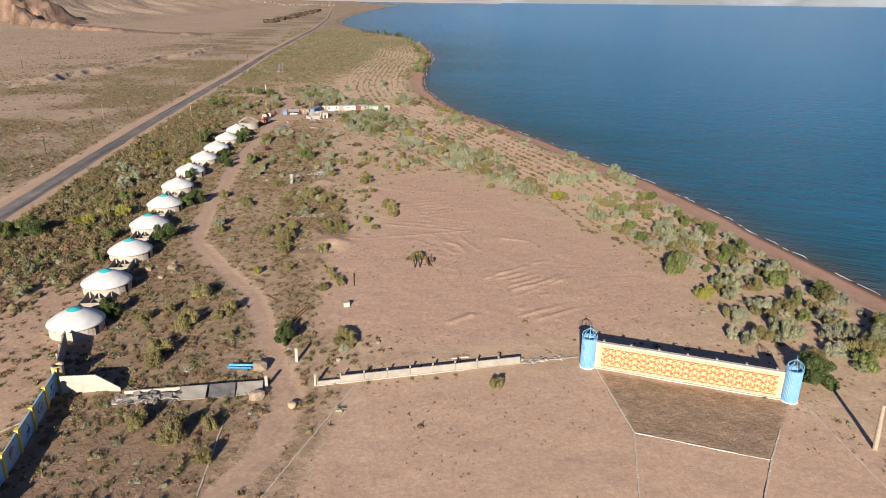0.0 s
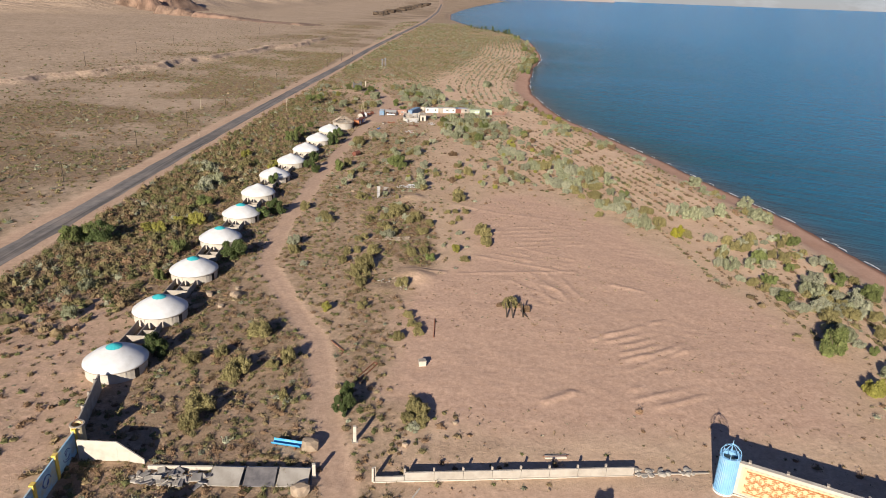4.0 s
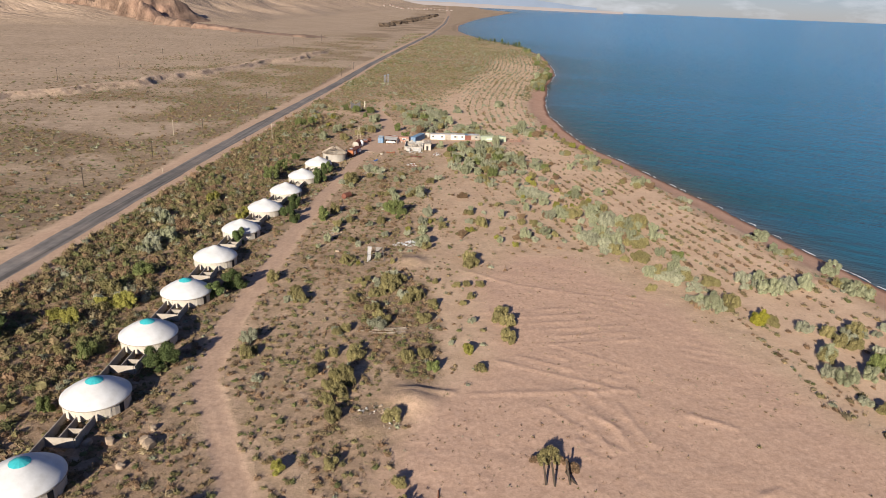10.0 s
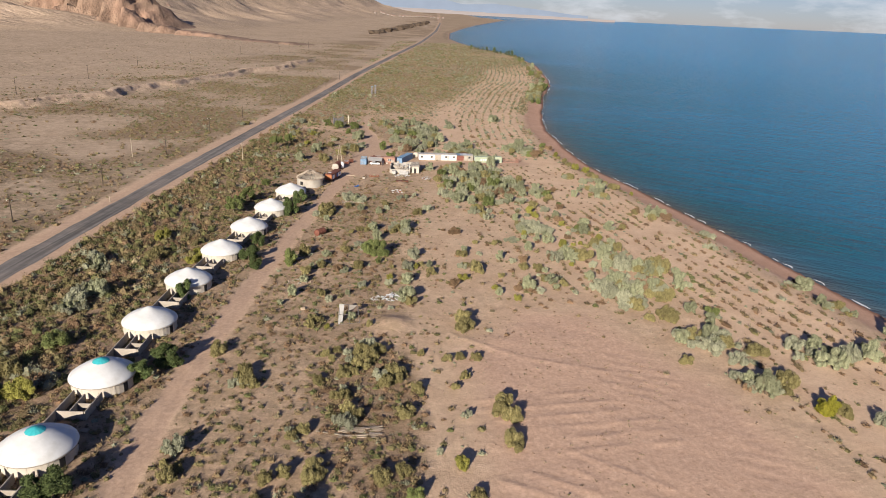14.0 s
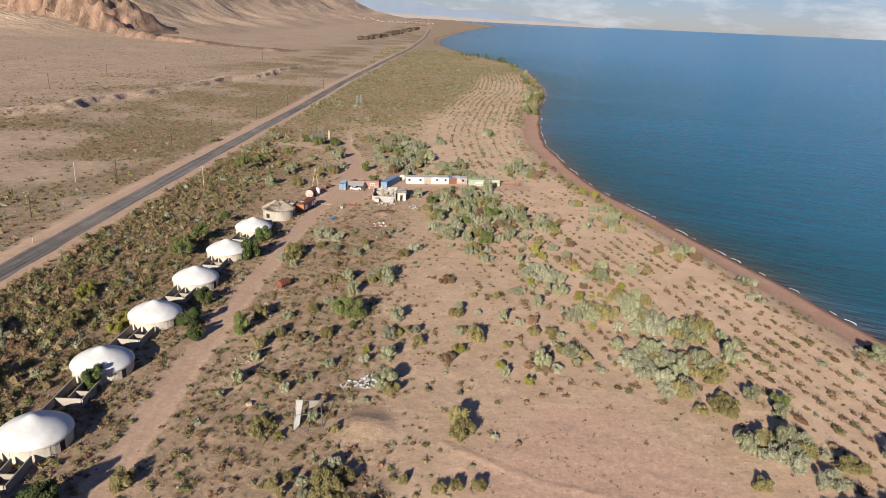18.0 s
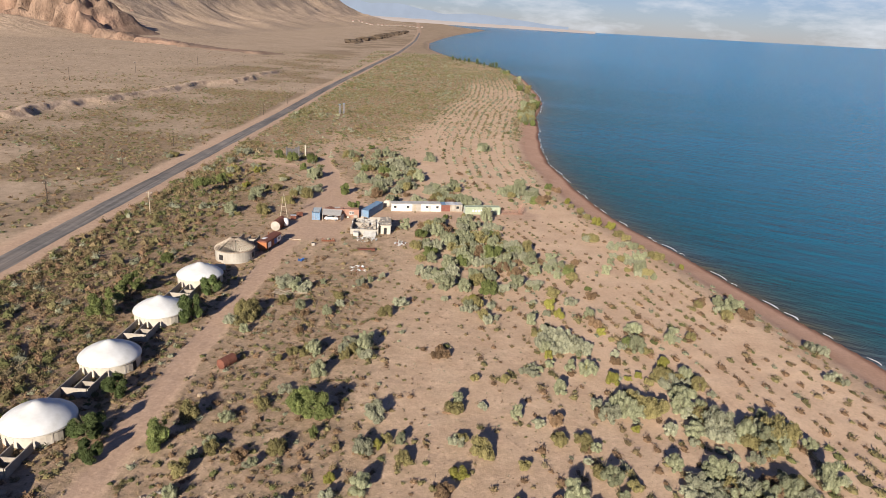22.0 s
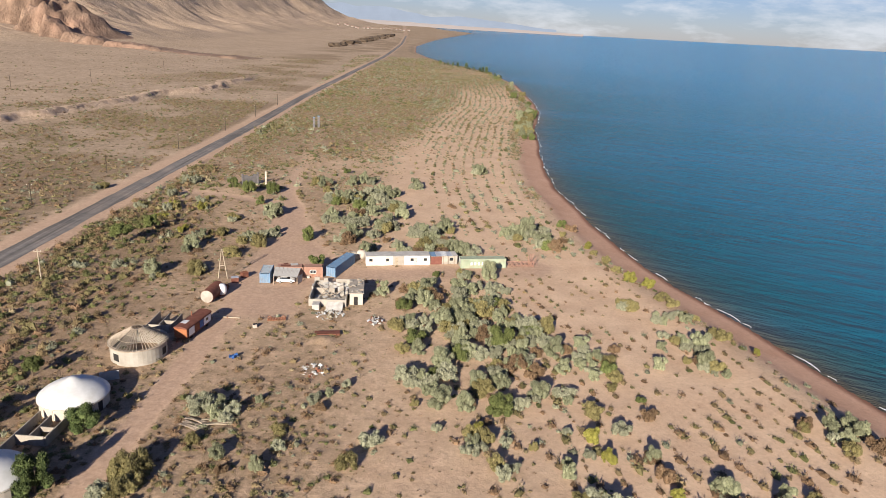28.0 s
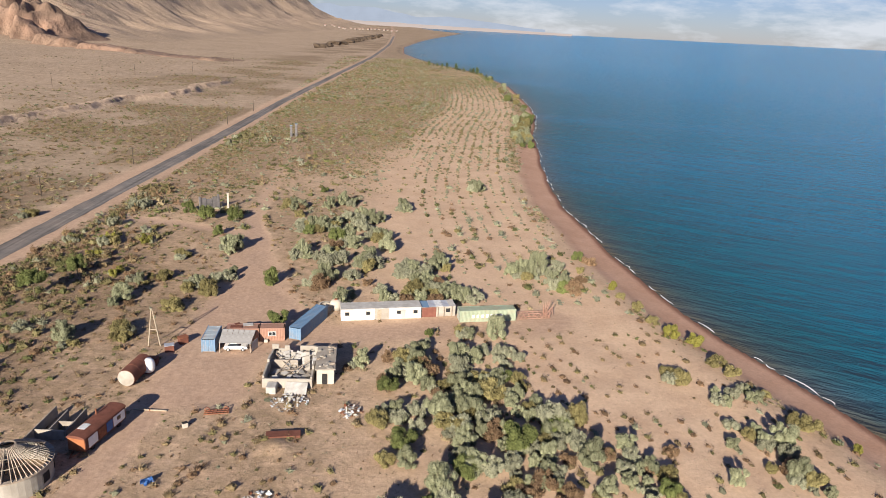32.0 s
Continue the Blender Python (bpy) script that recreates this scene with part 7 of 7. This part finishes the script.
M["roof_rust"] = material("rust_streaked_container_roof", (0.30, 0.36, 0.40), (0.42, 0.46, 0.48), 0.6, 0.6, 0.0, stain=(0.36, 0.24, 0.17), stain_scale=0.5, stain_amount=0.8)
container(-27.8, 392.2, 92, 6.06, M["blue_steel"], "short blue shipping container with double doors", M["roof_rust"])
container(-13.2, 397.6, 71, 12.19, M["blue_steel"], "long blue shipping container standing alone")
green = container(18.1, 408.0, 8.0, 12.19, M["green_steel"], "long pale green shipping container with white lettering")
# the maker's mark on its side, as plain strokes
for k, w_ in enumerate((0.55, 0.5, 0.55, 0.55, 0.5, 0.3, 0.6)):
    part("side_mark", boxed(2.6 + k * 1.0, 2.6 + k * 1.0 + w_, -0.075, -0.045, 0.9, 1.65), M["white_enamel"], green, "white painted side lettering")
red = container(-27.0, 396.8, 4, 6.06, M["rust_red"], "rusty red container shed with a patched roof", M["rust_red"])
red2 = container(-20.8, 397.4, 5, 4.6, M["rust_red"], "small pinkish red container cabin with a white window")
wn_ = part("window", boxed(1.5, 3.0, -0.07, -0.03, 1.0, 1.9), M["white_enamel"], red2, "white window frame")
for k in range(2):
    part("pane", boxed(1.6 + k * 0.7, 2.2 + k * 0.7, -0.085, -0.072, 1.1, 1.8), M["glass_dark"], wn_)
part("step", boxed(0.8, 1.5, -0.8, -0.08, 0, 0.5, 0.03), M["plaster"], red2)
for k, (x0, y0, w_, d_) in enumerate(((0.8, 0.4, 2.2, 1.0), (3.2, 0.9, 1.8, 1.2), (1.6, 1.5, 1.0, 0.7))):
    ob = part("roof_sheet", boxed(0, w_, 0, d_, 0, 0.04), M["sheet_grey"] if k % 2 else M["rust_dark"], red)
    ob.matrix_local = pose(x0, y0, 2.62 + 0.05 * k, 2, 1, 12 * k)

# awning with a car under it
t = thing("awning", on_ground(-27.2, 392.2, 2), "sagging grey sheet awning on timber posts", "awning")
for k in range(6):
    ob = part("roof_sheet", boxed(0, 0.95, 0, 4.6, 0, 0.035), M["sheet_grey"], t)
    ob.matrix_local = pose(0.1 + k * 0.93, -0.2, 2.05 - 0.03 * k, 8, 2, 2 - k)
for x_, y_, h in ((0.2, 0, 2.0), (5.6, 0, 1.85), (5.7, 4.2, 2.4), (0.2, 4.2, 2.55)):
    part("post", boxed(x_ - 0.07, x_ + 0.07, y_ - 0.07, y_ + 0.07, 0, h), M["wood_grey"], t)
ob = part("wind_flap", boxed(0, 2.2, -0.03, 0.03, 0, 1.8), M["sheet_grey"], t)
ob.matrix_local = pose(5.8, 0.4, 0.05, 0, 0, 70)


def car(x, y, turn):
    t = thing("car", on_ground(x, y, turn, 0.0), "white saloon car parked under a sheet awning", "car")
    side = [(-2.05, 0.35), (-2.1, 0.75), (-1.95, 0.95), (-1.2, 1.0), (1.05, 0.98), (1.85, 0.85), (2.1, 0.7), (2.1, 0.35)]
    bm = bmesh.new()
    rows = [[bm.verts.new((px_, s * w_, pz_)) for px_, pz_ in side] for s, w_ in ((-1, 0.80), (1, 0.80))]
    for k in range(len(side)):
        k2 = (k + 1) % len(side)
        bm.faces.new((rows[0][k], rows[0][k2], rows[1][k2], rows[1][k]))
    bm.faces.new(rows[0])
    bm.faces.new(rows[1][::-1])
    bmesh.ops.bevel(bm, geom=bm.edges[:], offset=0.05, segments=2, affect="EDGES")
    part("body", bm, M["white_enamel"], t)
    cab = [(-1.35, 0.97), (-1.0, 1.42), (0.25, 1.44), (0.95, 0.97)]
    bm = bmesh.new()
    rows = [[bm.verts.new((px_, s * (0.72 if pz_ < 1.2 else 0.6), pz_)) for px_, pz_ in cab] for s in (-1, 1)]
    for k in range(4):
        k2 = (k + 1) % 4
        bm.faces.new((rows[0][k], rows[0][k2], rows[1][k2], rows[1][k]))
    bm.faces.new(rows[0])
    bm.faces.new(rows[1][::-1])
    part("windows", bm, M["glass_dark"], t)
    part("roof", boxed(-1.02, 0.28, -0.62, 0.62, 1.42, 1.47, 0.02), M["white_enamel"], t)
    for px_ in (-1.3, 1.3):
        for s in (-1, 1):
            w = part("wheel", lathe([(0, -0.09), (0.2, -0.09), (0.31, -0.1), (0.31, 0.1), (0.2, 0.09), (0, 0.09)], 18), M["rubber"], t)
            w.matrix_local = pose(px_, s * 0.76, 0.31, 90, 0, 0)
            part("rim", lathe([(0, -0.102), (0.18, -0.102), (0.18, 0.102), (0, 0.102)], 14), M["tin"], w)
    for s in (-0.58, 0.58):
        part("headlight", boxed(2.08, 2.13, s - 0.15, s + 0.15, 0.6, 0.75, 0.01), M["glass_dark"], t)
        part("tail_light", boxed(-2.13, -2.07, s - 0.15, s + 0.15, 0.65, 0.8, 0.01), M["rust_red"], t)
    for x_ in (-2.12, 2.12):
        part("bumper", boxed(x_ - 0.06, x_ + 0.06, -0.8, 0.8, 0.38, 0.5, 0.02), M["tin"], t)


car(-24.4, 393.6, 3)

# ---- the long white barrack ----
BT = 8.6
barrack = thing("white_barrack", on_ground(-6.3, 407.3, BT, 0.05), "long low white cabin with small windows and a grey flat roof", "building")
for k, (x0, x1, mk) in enumerate(((0, 6.9, "paint_white"), (6.9, 9.8, "block"), (9.8, 13.2, "paint_white"), (13.2, 16.6, "paint_white"))):
    part("wall", boxed(x0 + 0.01, x1 - 0.01, 0, 3.0, 0, 2.55 - 0.04 * (k % 2), 0.02), M[mk], barrack)
    rf_ = part("roof", boxed(x0 - 0.05, x1 + 0.05, -0.35, 3.3, 2.58 - 0.03 * (k % 2), 2.72 - 0.03 * (k % 2), 0.02), M["sheet_grey"], barrack, "grey sheet roof")
for x_ in (0.7, 5.0, 11.4, 14.9):
    w = part("window", boxed(x_, x_ + 0.95, -0.05, -0.005, 1.1, 1.95), M["concrete"], barrack)
    part("pane", boxed(x_ + 0.1, x_ + 0.85, -0.065, -0.052, 1.2, 1.85), M["glass_dark"], w)
for x_, mk in ((3.4, "paint_white"), (7.4, "wood_pale"), (12.4, "sheet_grey")):
    d = part("door", boxed(x_, x_ + 0.85, -0.05, -0.005, 0.1, 2.1), M[mk], barrack)
    part("handle", boxed(x_ + 0.7, x_ + 0.76, -0.1, -0.052, 1.0, 1.15), M["dark"], d)
shed = thing("lean_to_shed", on_ground(10.3, 409.8, BT, 0.05), "patched tin lean-to with a red-brown door", "shed")
part("wall", boxed(0, 7.3, 0.5, 2.9, 0, 2.35, 0.02), M["block"], shed)
part("door", boxed(0.1, 3.1, 0.38, 0.48, 0.05, 2.2), M["brown_door"], shed, "wide red-brown door")
for k, (x0, w_, mk) in enumerate(((-0.1, 1.7, "blue_steel"), (1.5, 1.6, "tin"), (3.0, 1.5, "white_junk"), (4.6, 1.3, "tin"), (5.9, 1.4, "sheet_grey"))):
    ob = part("roof_sheet", boxed(0, w_, 0, 3.2, 0, 0.04), M[mk], shed)
    ob.matrix_local = pose(x0, 0.1, 2.4 + 0.03 * (k % 3), 3, 0, k - 2)
for x_ in (3.4, 4.7, 6.4):
    part("prop", boxed(x_, x_ + 0.12, 0.2, 0.32, 0, 2.4), M["wood_grey"], shed)
part("window", boxed(5.2, 6.1, 0.42, 0.49, 1.0, 1.8), M["glass_dark"], shed)
well = thing("concrete_ring", on_ground(-10.0, 413.0, 0), "round concrete well ring open at the top", "well")
part("ring", lathe([(1.0, 0), (1.5, 0), (1.5, 1.2), (1.2, 1.2), (1.1, 0.4)], 24), M["concrete"], well)
part("rim", lathe([(1.15, 1.2), (1.55, 1.2), (1.55, 1.32), (1.15, 1.32)], 24), M["plaster"], well)
t = thing("pale_cistern", on_ground(-7.9, 413.6, 15), "pale rounded cistern beside the white cabin", "tank")
part("shell", lathe([(0, 0), (1.2, 0), (1.35, 0.8), (1.2, 1.7), (0.7, 2.1), (0, 2.2)], 20), M["plaster"], t, smooth_faces=True)
part("hatch", lathe([(0, 2.15), (0.35, 2.15), (0.35, 2.3), (0, 2.3)], 12), M["rust"], t)

# ---- red lattice scrap ----
t = thing("lattice_mast", on_ground(30.8, 410.2, 8), "collapsed red iron lattice mast lying on the sand", "scrap")
rl = random.Random(4)
for yy, zz in ((0, 0.12), (0, 1.3), (1.1, 0.12), (1.1, 1.3)):
    bm = bmesh.new()
    rod(bm, (0, yy, zz), (7.4, yy + 0.1, zz), 0.07, 5)
    part("chord", bm, M["rust_red"], t)
for k in range(12):
    x0, x1 = k * 0.6, (k + 1) * 0.6
    for yy in (0, 1.1):
        bm = bmesh.new()
        rod(bm, (x0, yy, 0.12 if k % 2 else 1.3), (x1, yy, 1.3 if k % 2 else 0.12), 0.05, 4)
        part("brace", bm, M["rust_red"], t)
for k in range(14):
    bm = bmesh.new()
    p = (rl.uniform(5.2, 8.6), rl.uniform(-0.4, 1.6), 0.1)
    q = (rl.uniform(5.2, 8.8), rl.uniform(-0.4, 2.4), rl.uniform(1.4, 3.6))
    rod(bm, p, q, 0.06, 5)
    part("loose_bar", bm, M["rust_red"], t)

# ---- ruined cottage and hut ----
ruin = thing("ruined_cottage", on_ground(-17.2, 379.8, 0, 0.05), "roofless whitewashed cottage filled with fallen grey sheets", "ruin")
for name, x0, x1, y0, y1, h in (("wall", 0, 8.2, 0, 0.35, 1.7), ("wall", 0, 0.35, 0.36, 10.5, 2.1), ("wall", 7.85, 8.2, 0.36, 11.5, 1.9), ("wall", 0.36, 3.2, 10.2, 10.5, 2.2), ("wall", 4.8, 7.84, 11.2, 11.5, 2.3), ("partition", 0.36, 5.0, 6.8, 7.05, 1.7)):
    part(name, boxed(x0, x1, y0, y1, 0, h, 0.04), M["block"] if name == "wall" else M["concrete"], ruin)
rr = random.Random(21)
for k in range(11):
    # long roof sheets that slid down and hang side by side from the back wall
    bm = bmesh.new()
    w_, l_ = rr.uniform(0.7, 1.15), rr.uniform(2.6, 4.0)
    for j in range(5):
        u0, u1 = j / 5, (j + 1) / 5
        sag = lambda u: -0.5 * math.sin(math.pi * u) + rr.uniform(-0.04, 0.04)
        box(bm, -w_ / 2, w_ / 2, -l_ * u1 + 0.01, -l_ * u0, sag((u0 + u1) / 2), sag((u0 + u1) / 2) + 0.05)
    ob = part("hanging_sheet", bm, M["sheet_grey"] if k % 4 else M["block"], ruin)
    ob.matrix_local = pose(1.6 + 0.58 * k, rr.uniform(8.6, 9.8), rr.uniform(1.9, 2.5), rr.uniform(22, 38), rr.uniform(-14, 14), rr.uniform(-16, 16))
for k in range(20):
    ob = part("fallen_sheet", boxed(-0.45, 0.45, -0.8, 0.8, 0, 0.04), M["sheet_grey"] if k % 5 else M["block"], ruin)
    ob.matrix_local = pose(rr.uniform(1.4, 7.0), rr.uniform(1.5, 6.5), rr.uniform(0.3, 0.9), rr.uniform(-30, 25), rr.uniform(-25, 25), rr.uniform(-60, 60))
for x_, y_, w_, h_ in ((-0.02, 10.2, 1.2, 0.9), (2.2, 10.22, 0.9, 0.7), (7.6, 9.6, 0.62, 0.8), (-0.02, 5.2, 0.4, 0.5), (7.83, 3.2, 0.4, 0.45)):
    part("wall_stump", boxed(x_, x_ + w_, y_, y_ + (0.34 if w_ > 0.5 else 2.0), 1.7, 2.1 + h_, 0.05), M["block"], ruin)
for k in range(9):
    bm = bmesh.new()
    rod(bm, (rr.uniform(0.5, 7.5), rr.uniform(1, 9), 0.2), (rr.uniform(0.5, 7.5), rr.uniform(2, 10), rr.uniform(1.2, 2.6)), 0.08, 5)
    part("rafter", bm, M["wood_grey"], ruin)
part("floor_rubble", boxed(0.4, 7.8, 0.4, 10.1, 0.02, 0.22), M["concrete"], ruin)
part("porch_block", boxed(1.0, 2.6, -2.2, -0.1, 0, 1.3, 0.08), M["sheet_grey"], ruin)
ob = part("fallen_sheet", boxed(0, 3.6, -2.2, 0, 0, 0.06), M["sheet_grey"], ruin)
ob.matrix_local = pose(4.0, -0.2, 1.3, 32, 0, -3)
hut = thing("brick_hut", on_ground(-8.4, 381.2, 3, 0.05), "small pale brick hut with a rubble-strewn flat roof", "hut")
part("wall", boxed(0, 2.9, 0, 8.4, 0, 2.7, 0.04), M["plaster"], hut)
part("roof_slab", boxed(-0.25, 3.15, -0.2, 8.6, 2.71, 2.9, 0.04), M["concrete"], hut, "grey slab roof")
part("doorway", boxed(0.9, 1.8, -0.03, 0.06, 0, 2.0), M["dark"], hut, "dark open doorway")
part("side_box", boxed(-1.0, -0.05, 4.2, 6.0, 0.6, 2.0, 0.05), M["paint_white"], hut)
for k in range(16):
    ob = part("roof_rubble", chunk(700 + k, rr.uniform(0.4, 1.2), rr.uniform(0.3, 0.9), 0.25, 0.6), M["block"] if k % 3 else M["wood_grey"], hut)
    ob.matrix_local = pose(rr.uniform(0.1, 2.8), rr.uniform(0.2, 8.2), 2.9, 0, 0, rr.uniform(0, 360))
harrow = thing("rusty_harrow", on_ground(-22.6, 371.6, 8), "rust-red farm harrow lying in the yard", "scrap")
for k in range(7):
    bm = bmesh.new()
    rod(bm, (-1.7 + k * 0.55, -0.6, 0.35), (-1.5 + k * 0.55, 0.6, 0.45), 0.07, 5)
    part("tine_bar", bm, M["rust"], harrow)
for yy in (-0.55, 0.0, 0.55):
    bm = bmesh.new()
    rod(bm, (-1.8, yy, 0.4), (1.9, yy, 0.42), 0.08, 5)
    part("beam", bm, M["rust"], harrow)
for x_ in (-1.4, 1.4):
    w = part("wheel", lathe([(0.3, -0.05), (0.42, -0.05), (0.42, 0.05), (0.3, 0.05), (0.3, -0.05)], 16), M["rust"], harrow)
    w.matrix_local = pose(x_, 0.75, 0.42, 90, 0, 0)
t = thing("rusty_bench", on_ground(-11.5, 365.6, 6), "long rusty trough overgrown with dry weeds", "trough")
part("trough", boxed(-2.4, 2.4, -0.7, 0.7, 0.1, 0.55, 0.05), M["rust_dark"], t)
part("rim", boxed(-2.5, 2.5, -0.8, 0.8, 0.55, 0.63, 0.02), M["rust_dark"], t)
t = thing("white_stove", on_ground(-26.2, 367.8, 30), "white enamel stove overgrown by a shrub", "stove")
part("body", boxed(-0.4, 0.4, -0.3, 0.3, 0, 0.8, 0.05), M["plaster"], t)
part("top", boxed(-0.42, 0.42, -0.32, 0.32, 0.8, 0.86, 0.01), M["dark"], t)

# ---- ruined gate by the spur road, and the roadside pillars beyond ----
t = thing("ruined_gate", on_ground(-55.5, 487.5, 40, 0.1), "grey concrete gate wall with a scalloped broken top", "gate")
for k in range(3):
    part("panel", boxed(k * 1.9, k * 1.9 + 1.8, -0.15, 0.15, 0, 4.0 - 0.5 * (k % 2), 0.04), M["dark_concrete"], t)
for x_ in (-0.25, 5.75):
    part("pillar", boxed(x_ - 0.3, x_ + 0.3, -0.3, 0.3, 0, 4.6, 0.05), M["dark_concrete"], t)
t = thing("gate_pillar", on_ground(-48.2, 491.5, 10, 0.1), "tall pale concrete gate pillar", "post")
part("shaft", boxed(-0.3, 0.3, -0.3, 0.3, 0, 5.0, 0.04), M["plaster"], t)
part("cap", boxed(-0.38, 0.38, -0.38, 0.38, 5.0, 5.2, 0.03), M["concrete"], t)
for x_, h in ((-49.6, 7.0), (-47.0, 8.0)):
    t = thing("road_pillar", on_ground(x_, 636.5, 5, 0.1), "pale blue-grey concrete pillar in the scrub", "post", "pillars in the scrub")
    part("shaft", boxed(-0.6, 0.6, -0.5, 0.5, 0, h * 0.8, 0.05), M["dark_concrete"], t)
    part("cap", boxed(-0.7, 0.7, -0.6, 0.6, h * 0.8, h * 0.8 + 0.3, 0.03), M["blue_steel"], t)


# ---- utility poles ----
def utility_pole(x, y, h, mat, cross=True, lean=0.0, stout=1.0):
    t = thing("utility_pole", on_ground(x, y, 8, 0.3), "weathered utility pole with a short crossarm" if cross else "bare pale utility pole beside the road", "pole", "utility poles")
    bm = bmesh.new()
    rod(bm, (0, 0, 0), (lean, 0, h), 0.17 * stout, 10, 0.12 * stout)
    part("pole", bm, mat, t)
    if cross:
        part("crossarm", boxed(-0.8, 0.8, -0.06, 0.06, h - 0.7, h - 0.55), mat, t)
        for x_ in (-0.7, 0, 0.7):
            part("insulator", lathe([(0.05, h - 0.55), (0.07, h - 0.45), (0.04, h - 0.35), (0, h - 0.33)], 8), M["white_enamel"], t).location = (x_, 0, 0)


for x, y in ((-119, 243), (-117.5, 296), (-114, 343), (-112.5, 397), (-111.5, 451), (-108.5, 499), (-99, 553), (-92.5, 610), (-89, 668), (-87, 730)):
    utility_pole(x, y, 7.2, M["wood_dark"])
for x, y in ((-78.2, 389), (-122, 386), (-101, 320)):
    utility_pole(x, y, 7.8 if y > 350 else 2.0, M["wood_pale"], y > 350 and x > -100)
for x, y in ((-290, 330), (-258, 420), (-246, 520), (-250, 615), (-254, 709), (-238, 790), (-222, 906), (-205, 1020), (-190, 1140)):
    utility_pole(x, y, 10.0, M["wood_dark"])
utility_pole(77.0, 75.5, 8.0, M["wood_pale"], False, -0.6, 2.3)
wires = thing("overhead_wire", on_ground(-78.2, 389, 0), "thin overhead wire between timber poles", "wire")
for dz_ in (0.0, 0.35):
    bm = bmesh.new()
    prev = None
    for s in range(17):
        u_ = s / 16
        p = Vector((39.0 * u_, 5.2 * u_, 7.2 - dz_ - 4 * 0.9 * u_ * (1 - u_) + 0.3 * u_))
        if prev is not None:
            rod(bm, prev, p, 0.012, 4)
        prev = p
    part("wire", bm, M["wood_dark"], wires)


# ---- far green thicket at the cape, poplars and the village ----
rng_f = random.Random(12)
for k in range(64):
    y = 640 + k * 2.9 if k < 44 else 780 + (k - 44) * 22
    x = float(along(SHORE, np.array([y]))[0]) - rng_f.uniform(3.5, 13) * (1 if k < 44 else 1.6)
    bush(rng_f.choice(("olive", "olive", "green", "silver")), x, y, rng_f.uniform(3.0, 6.0), k + 900)


def poplar(x, y, h, seed):
    t = thing("poplar", pose(x, y, ground_at(x, y) - 0.2, 0, 0, seed * 50), "slim dark green poplar near the far shore", "tree", "poplars")
    bm = bmesh.new()
    rod(bm, (0, 0, 0), (0, 0, h * 0.9), 0.2, 6, 0.04)
    part("trunk", bm, M["bark"], t)
    rng = np.random.default_rng(seed)
    k = 300
    zz = rng.uniform(0.12, 1.0, k)
    rr_ = 0.16 * h * np.sin(np.clip(zz, 0, 1) ** 0.7 * math.pi) ** 0.8 * rng.uniform(0.5, 1.0, k) + 0.1
    aa = rng.uniform(0, 6.283, k)
    pos = np.stack([rr_ * np.cos(aa), rr_ * np.sin(aa), zz * h], 1)
    nrm = np.stack([np.cos(aa), np.sin(aa), rng.uniform(0, 0.8, k)], 1) + 0.4 * rng.normal(size=(k, 3))
    nrm /= np.linalg.norm(nrm, axis=1, keepdims=True)
    me = quad_cloud("crown", kites(pos, nrm, rng.uniform(0.7, 1.3, k) * h * 0.14, rng, 0.35))
    me.materials.append(M["dark_leaf"])
    new("crown", me).parent = t


for i, (x, y) in enumerate(((58, 1335), (63, 1328), (70, 1316), (76, 1302), (86, 1265), (90, 1250), (94, 1234), (101, 1215), (104, 1205), (108, 1196), (110, 1170), (112, 1130), (114, 1090), (52, 1345))):
    poplar(x, y, (4.5, 7.5, 5.5, 9.0, 6.0)[i * 37 % 5], i)
M["far_wall"] = material("pale_house_wall", (0.22, 0.195, 0.17), (0.30, 0.265, 0.23), 0.1, 0.9)
M["far_roof"] = material("dark_house_roof", (0.20, 0.12, 0.10), (0.32, 0.22, 0.18), 0.1, 0.9)
for k in range(18):
    x, y = -330 + 19 * k + rng_f.uniform(-5, 5), 3700 + rng_f.uniform(-120, 160)
    t = thing("village_house", pose(x, y, ground_at(x, y) - 0.5, 0, 0, rng_f.uniform(-20, 20)), "small pale house of the distant village", "house", "village houses")
    w_, d_, h_ = rng_f.uniform(7, 11), rng_f.uniform(7, 9), rng_f.uniform(3, 5)
    part("wall", boxed(-w_ / 2, w_ / 2, -d_ / 2, d_ / 2, 0, h_), M["far_wall"], t)
    bm = bmesh.new()
    vs = [bm.verts.new(c) for c in ((-w_ * 0.55, -d_ * 0.55, h_), (w_ * 0.55, -d_ * 0.55, h_), (w_ * 0.55, d_ * 0.55, h_), (-w_ * 0.55, d_ * 0.55, h_), (-w_ * 0.55, 0, h_ + 3), (w_ * 0.55, 0, h_ + 3))]
    for q in ((0, 1, 5, 4), (2, 3, 4, 5), (1, 2, 5), (3, 0, 4), (3, 2, 1, 0)):
        bm.faces.new([vs[i] for i in q])
    part("roof", bm, M["far_roof"], t)
M["mound"] = material("dark_eroded_earth", (0.05, 0.036, 0.026), (0.12, 0.087, 0.06), 0.15, 0.95, 0.3, 0.4, world_space=True)
for k in range(18):
    u_ = k / 17
    y = 1800 * (1 - u_) + 2900 * u_
    x = -158 * (1 - u_) - 66 * u_ + rng_f.uniform(-4, 4)
    t = thing("earth_mound", pose(x, y, ground_at(x, y) - 2.0, 0, 0, k * 57), "steep dark eroded earth mound on the plain", "mound", "row of earth mounds")
    part("mound", chunk(800 + k, rng_f.uniform(22, 30) * (1 + 0.5 * u_), rng_f.uniform(16, 24), rng_f.uniform(10, 13), 0.9), M["mound"], t)
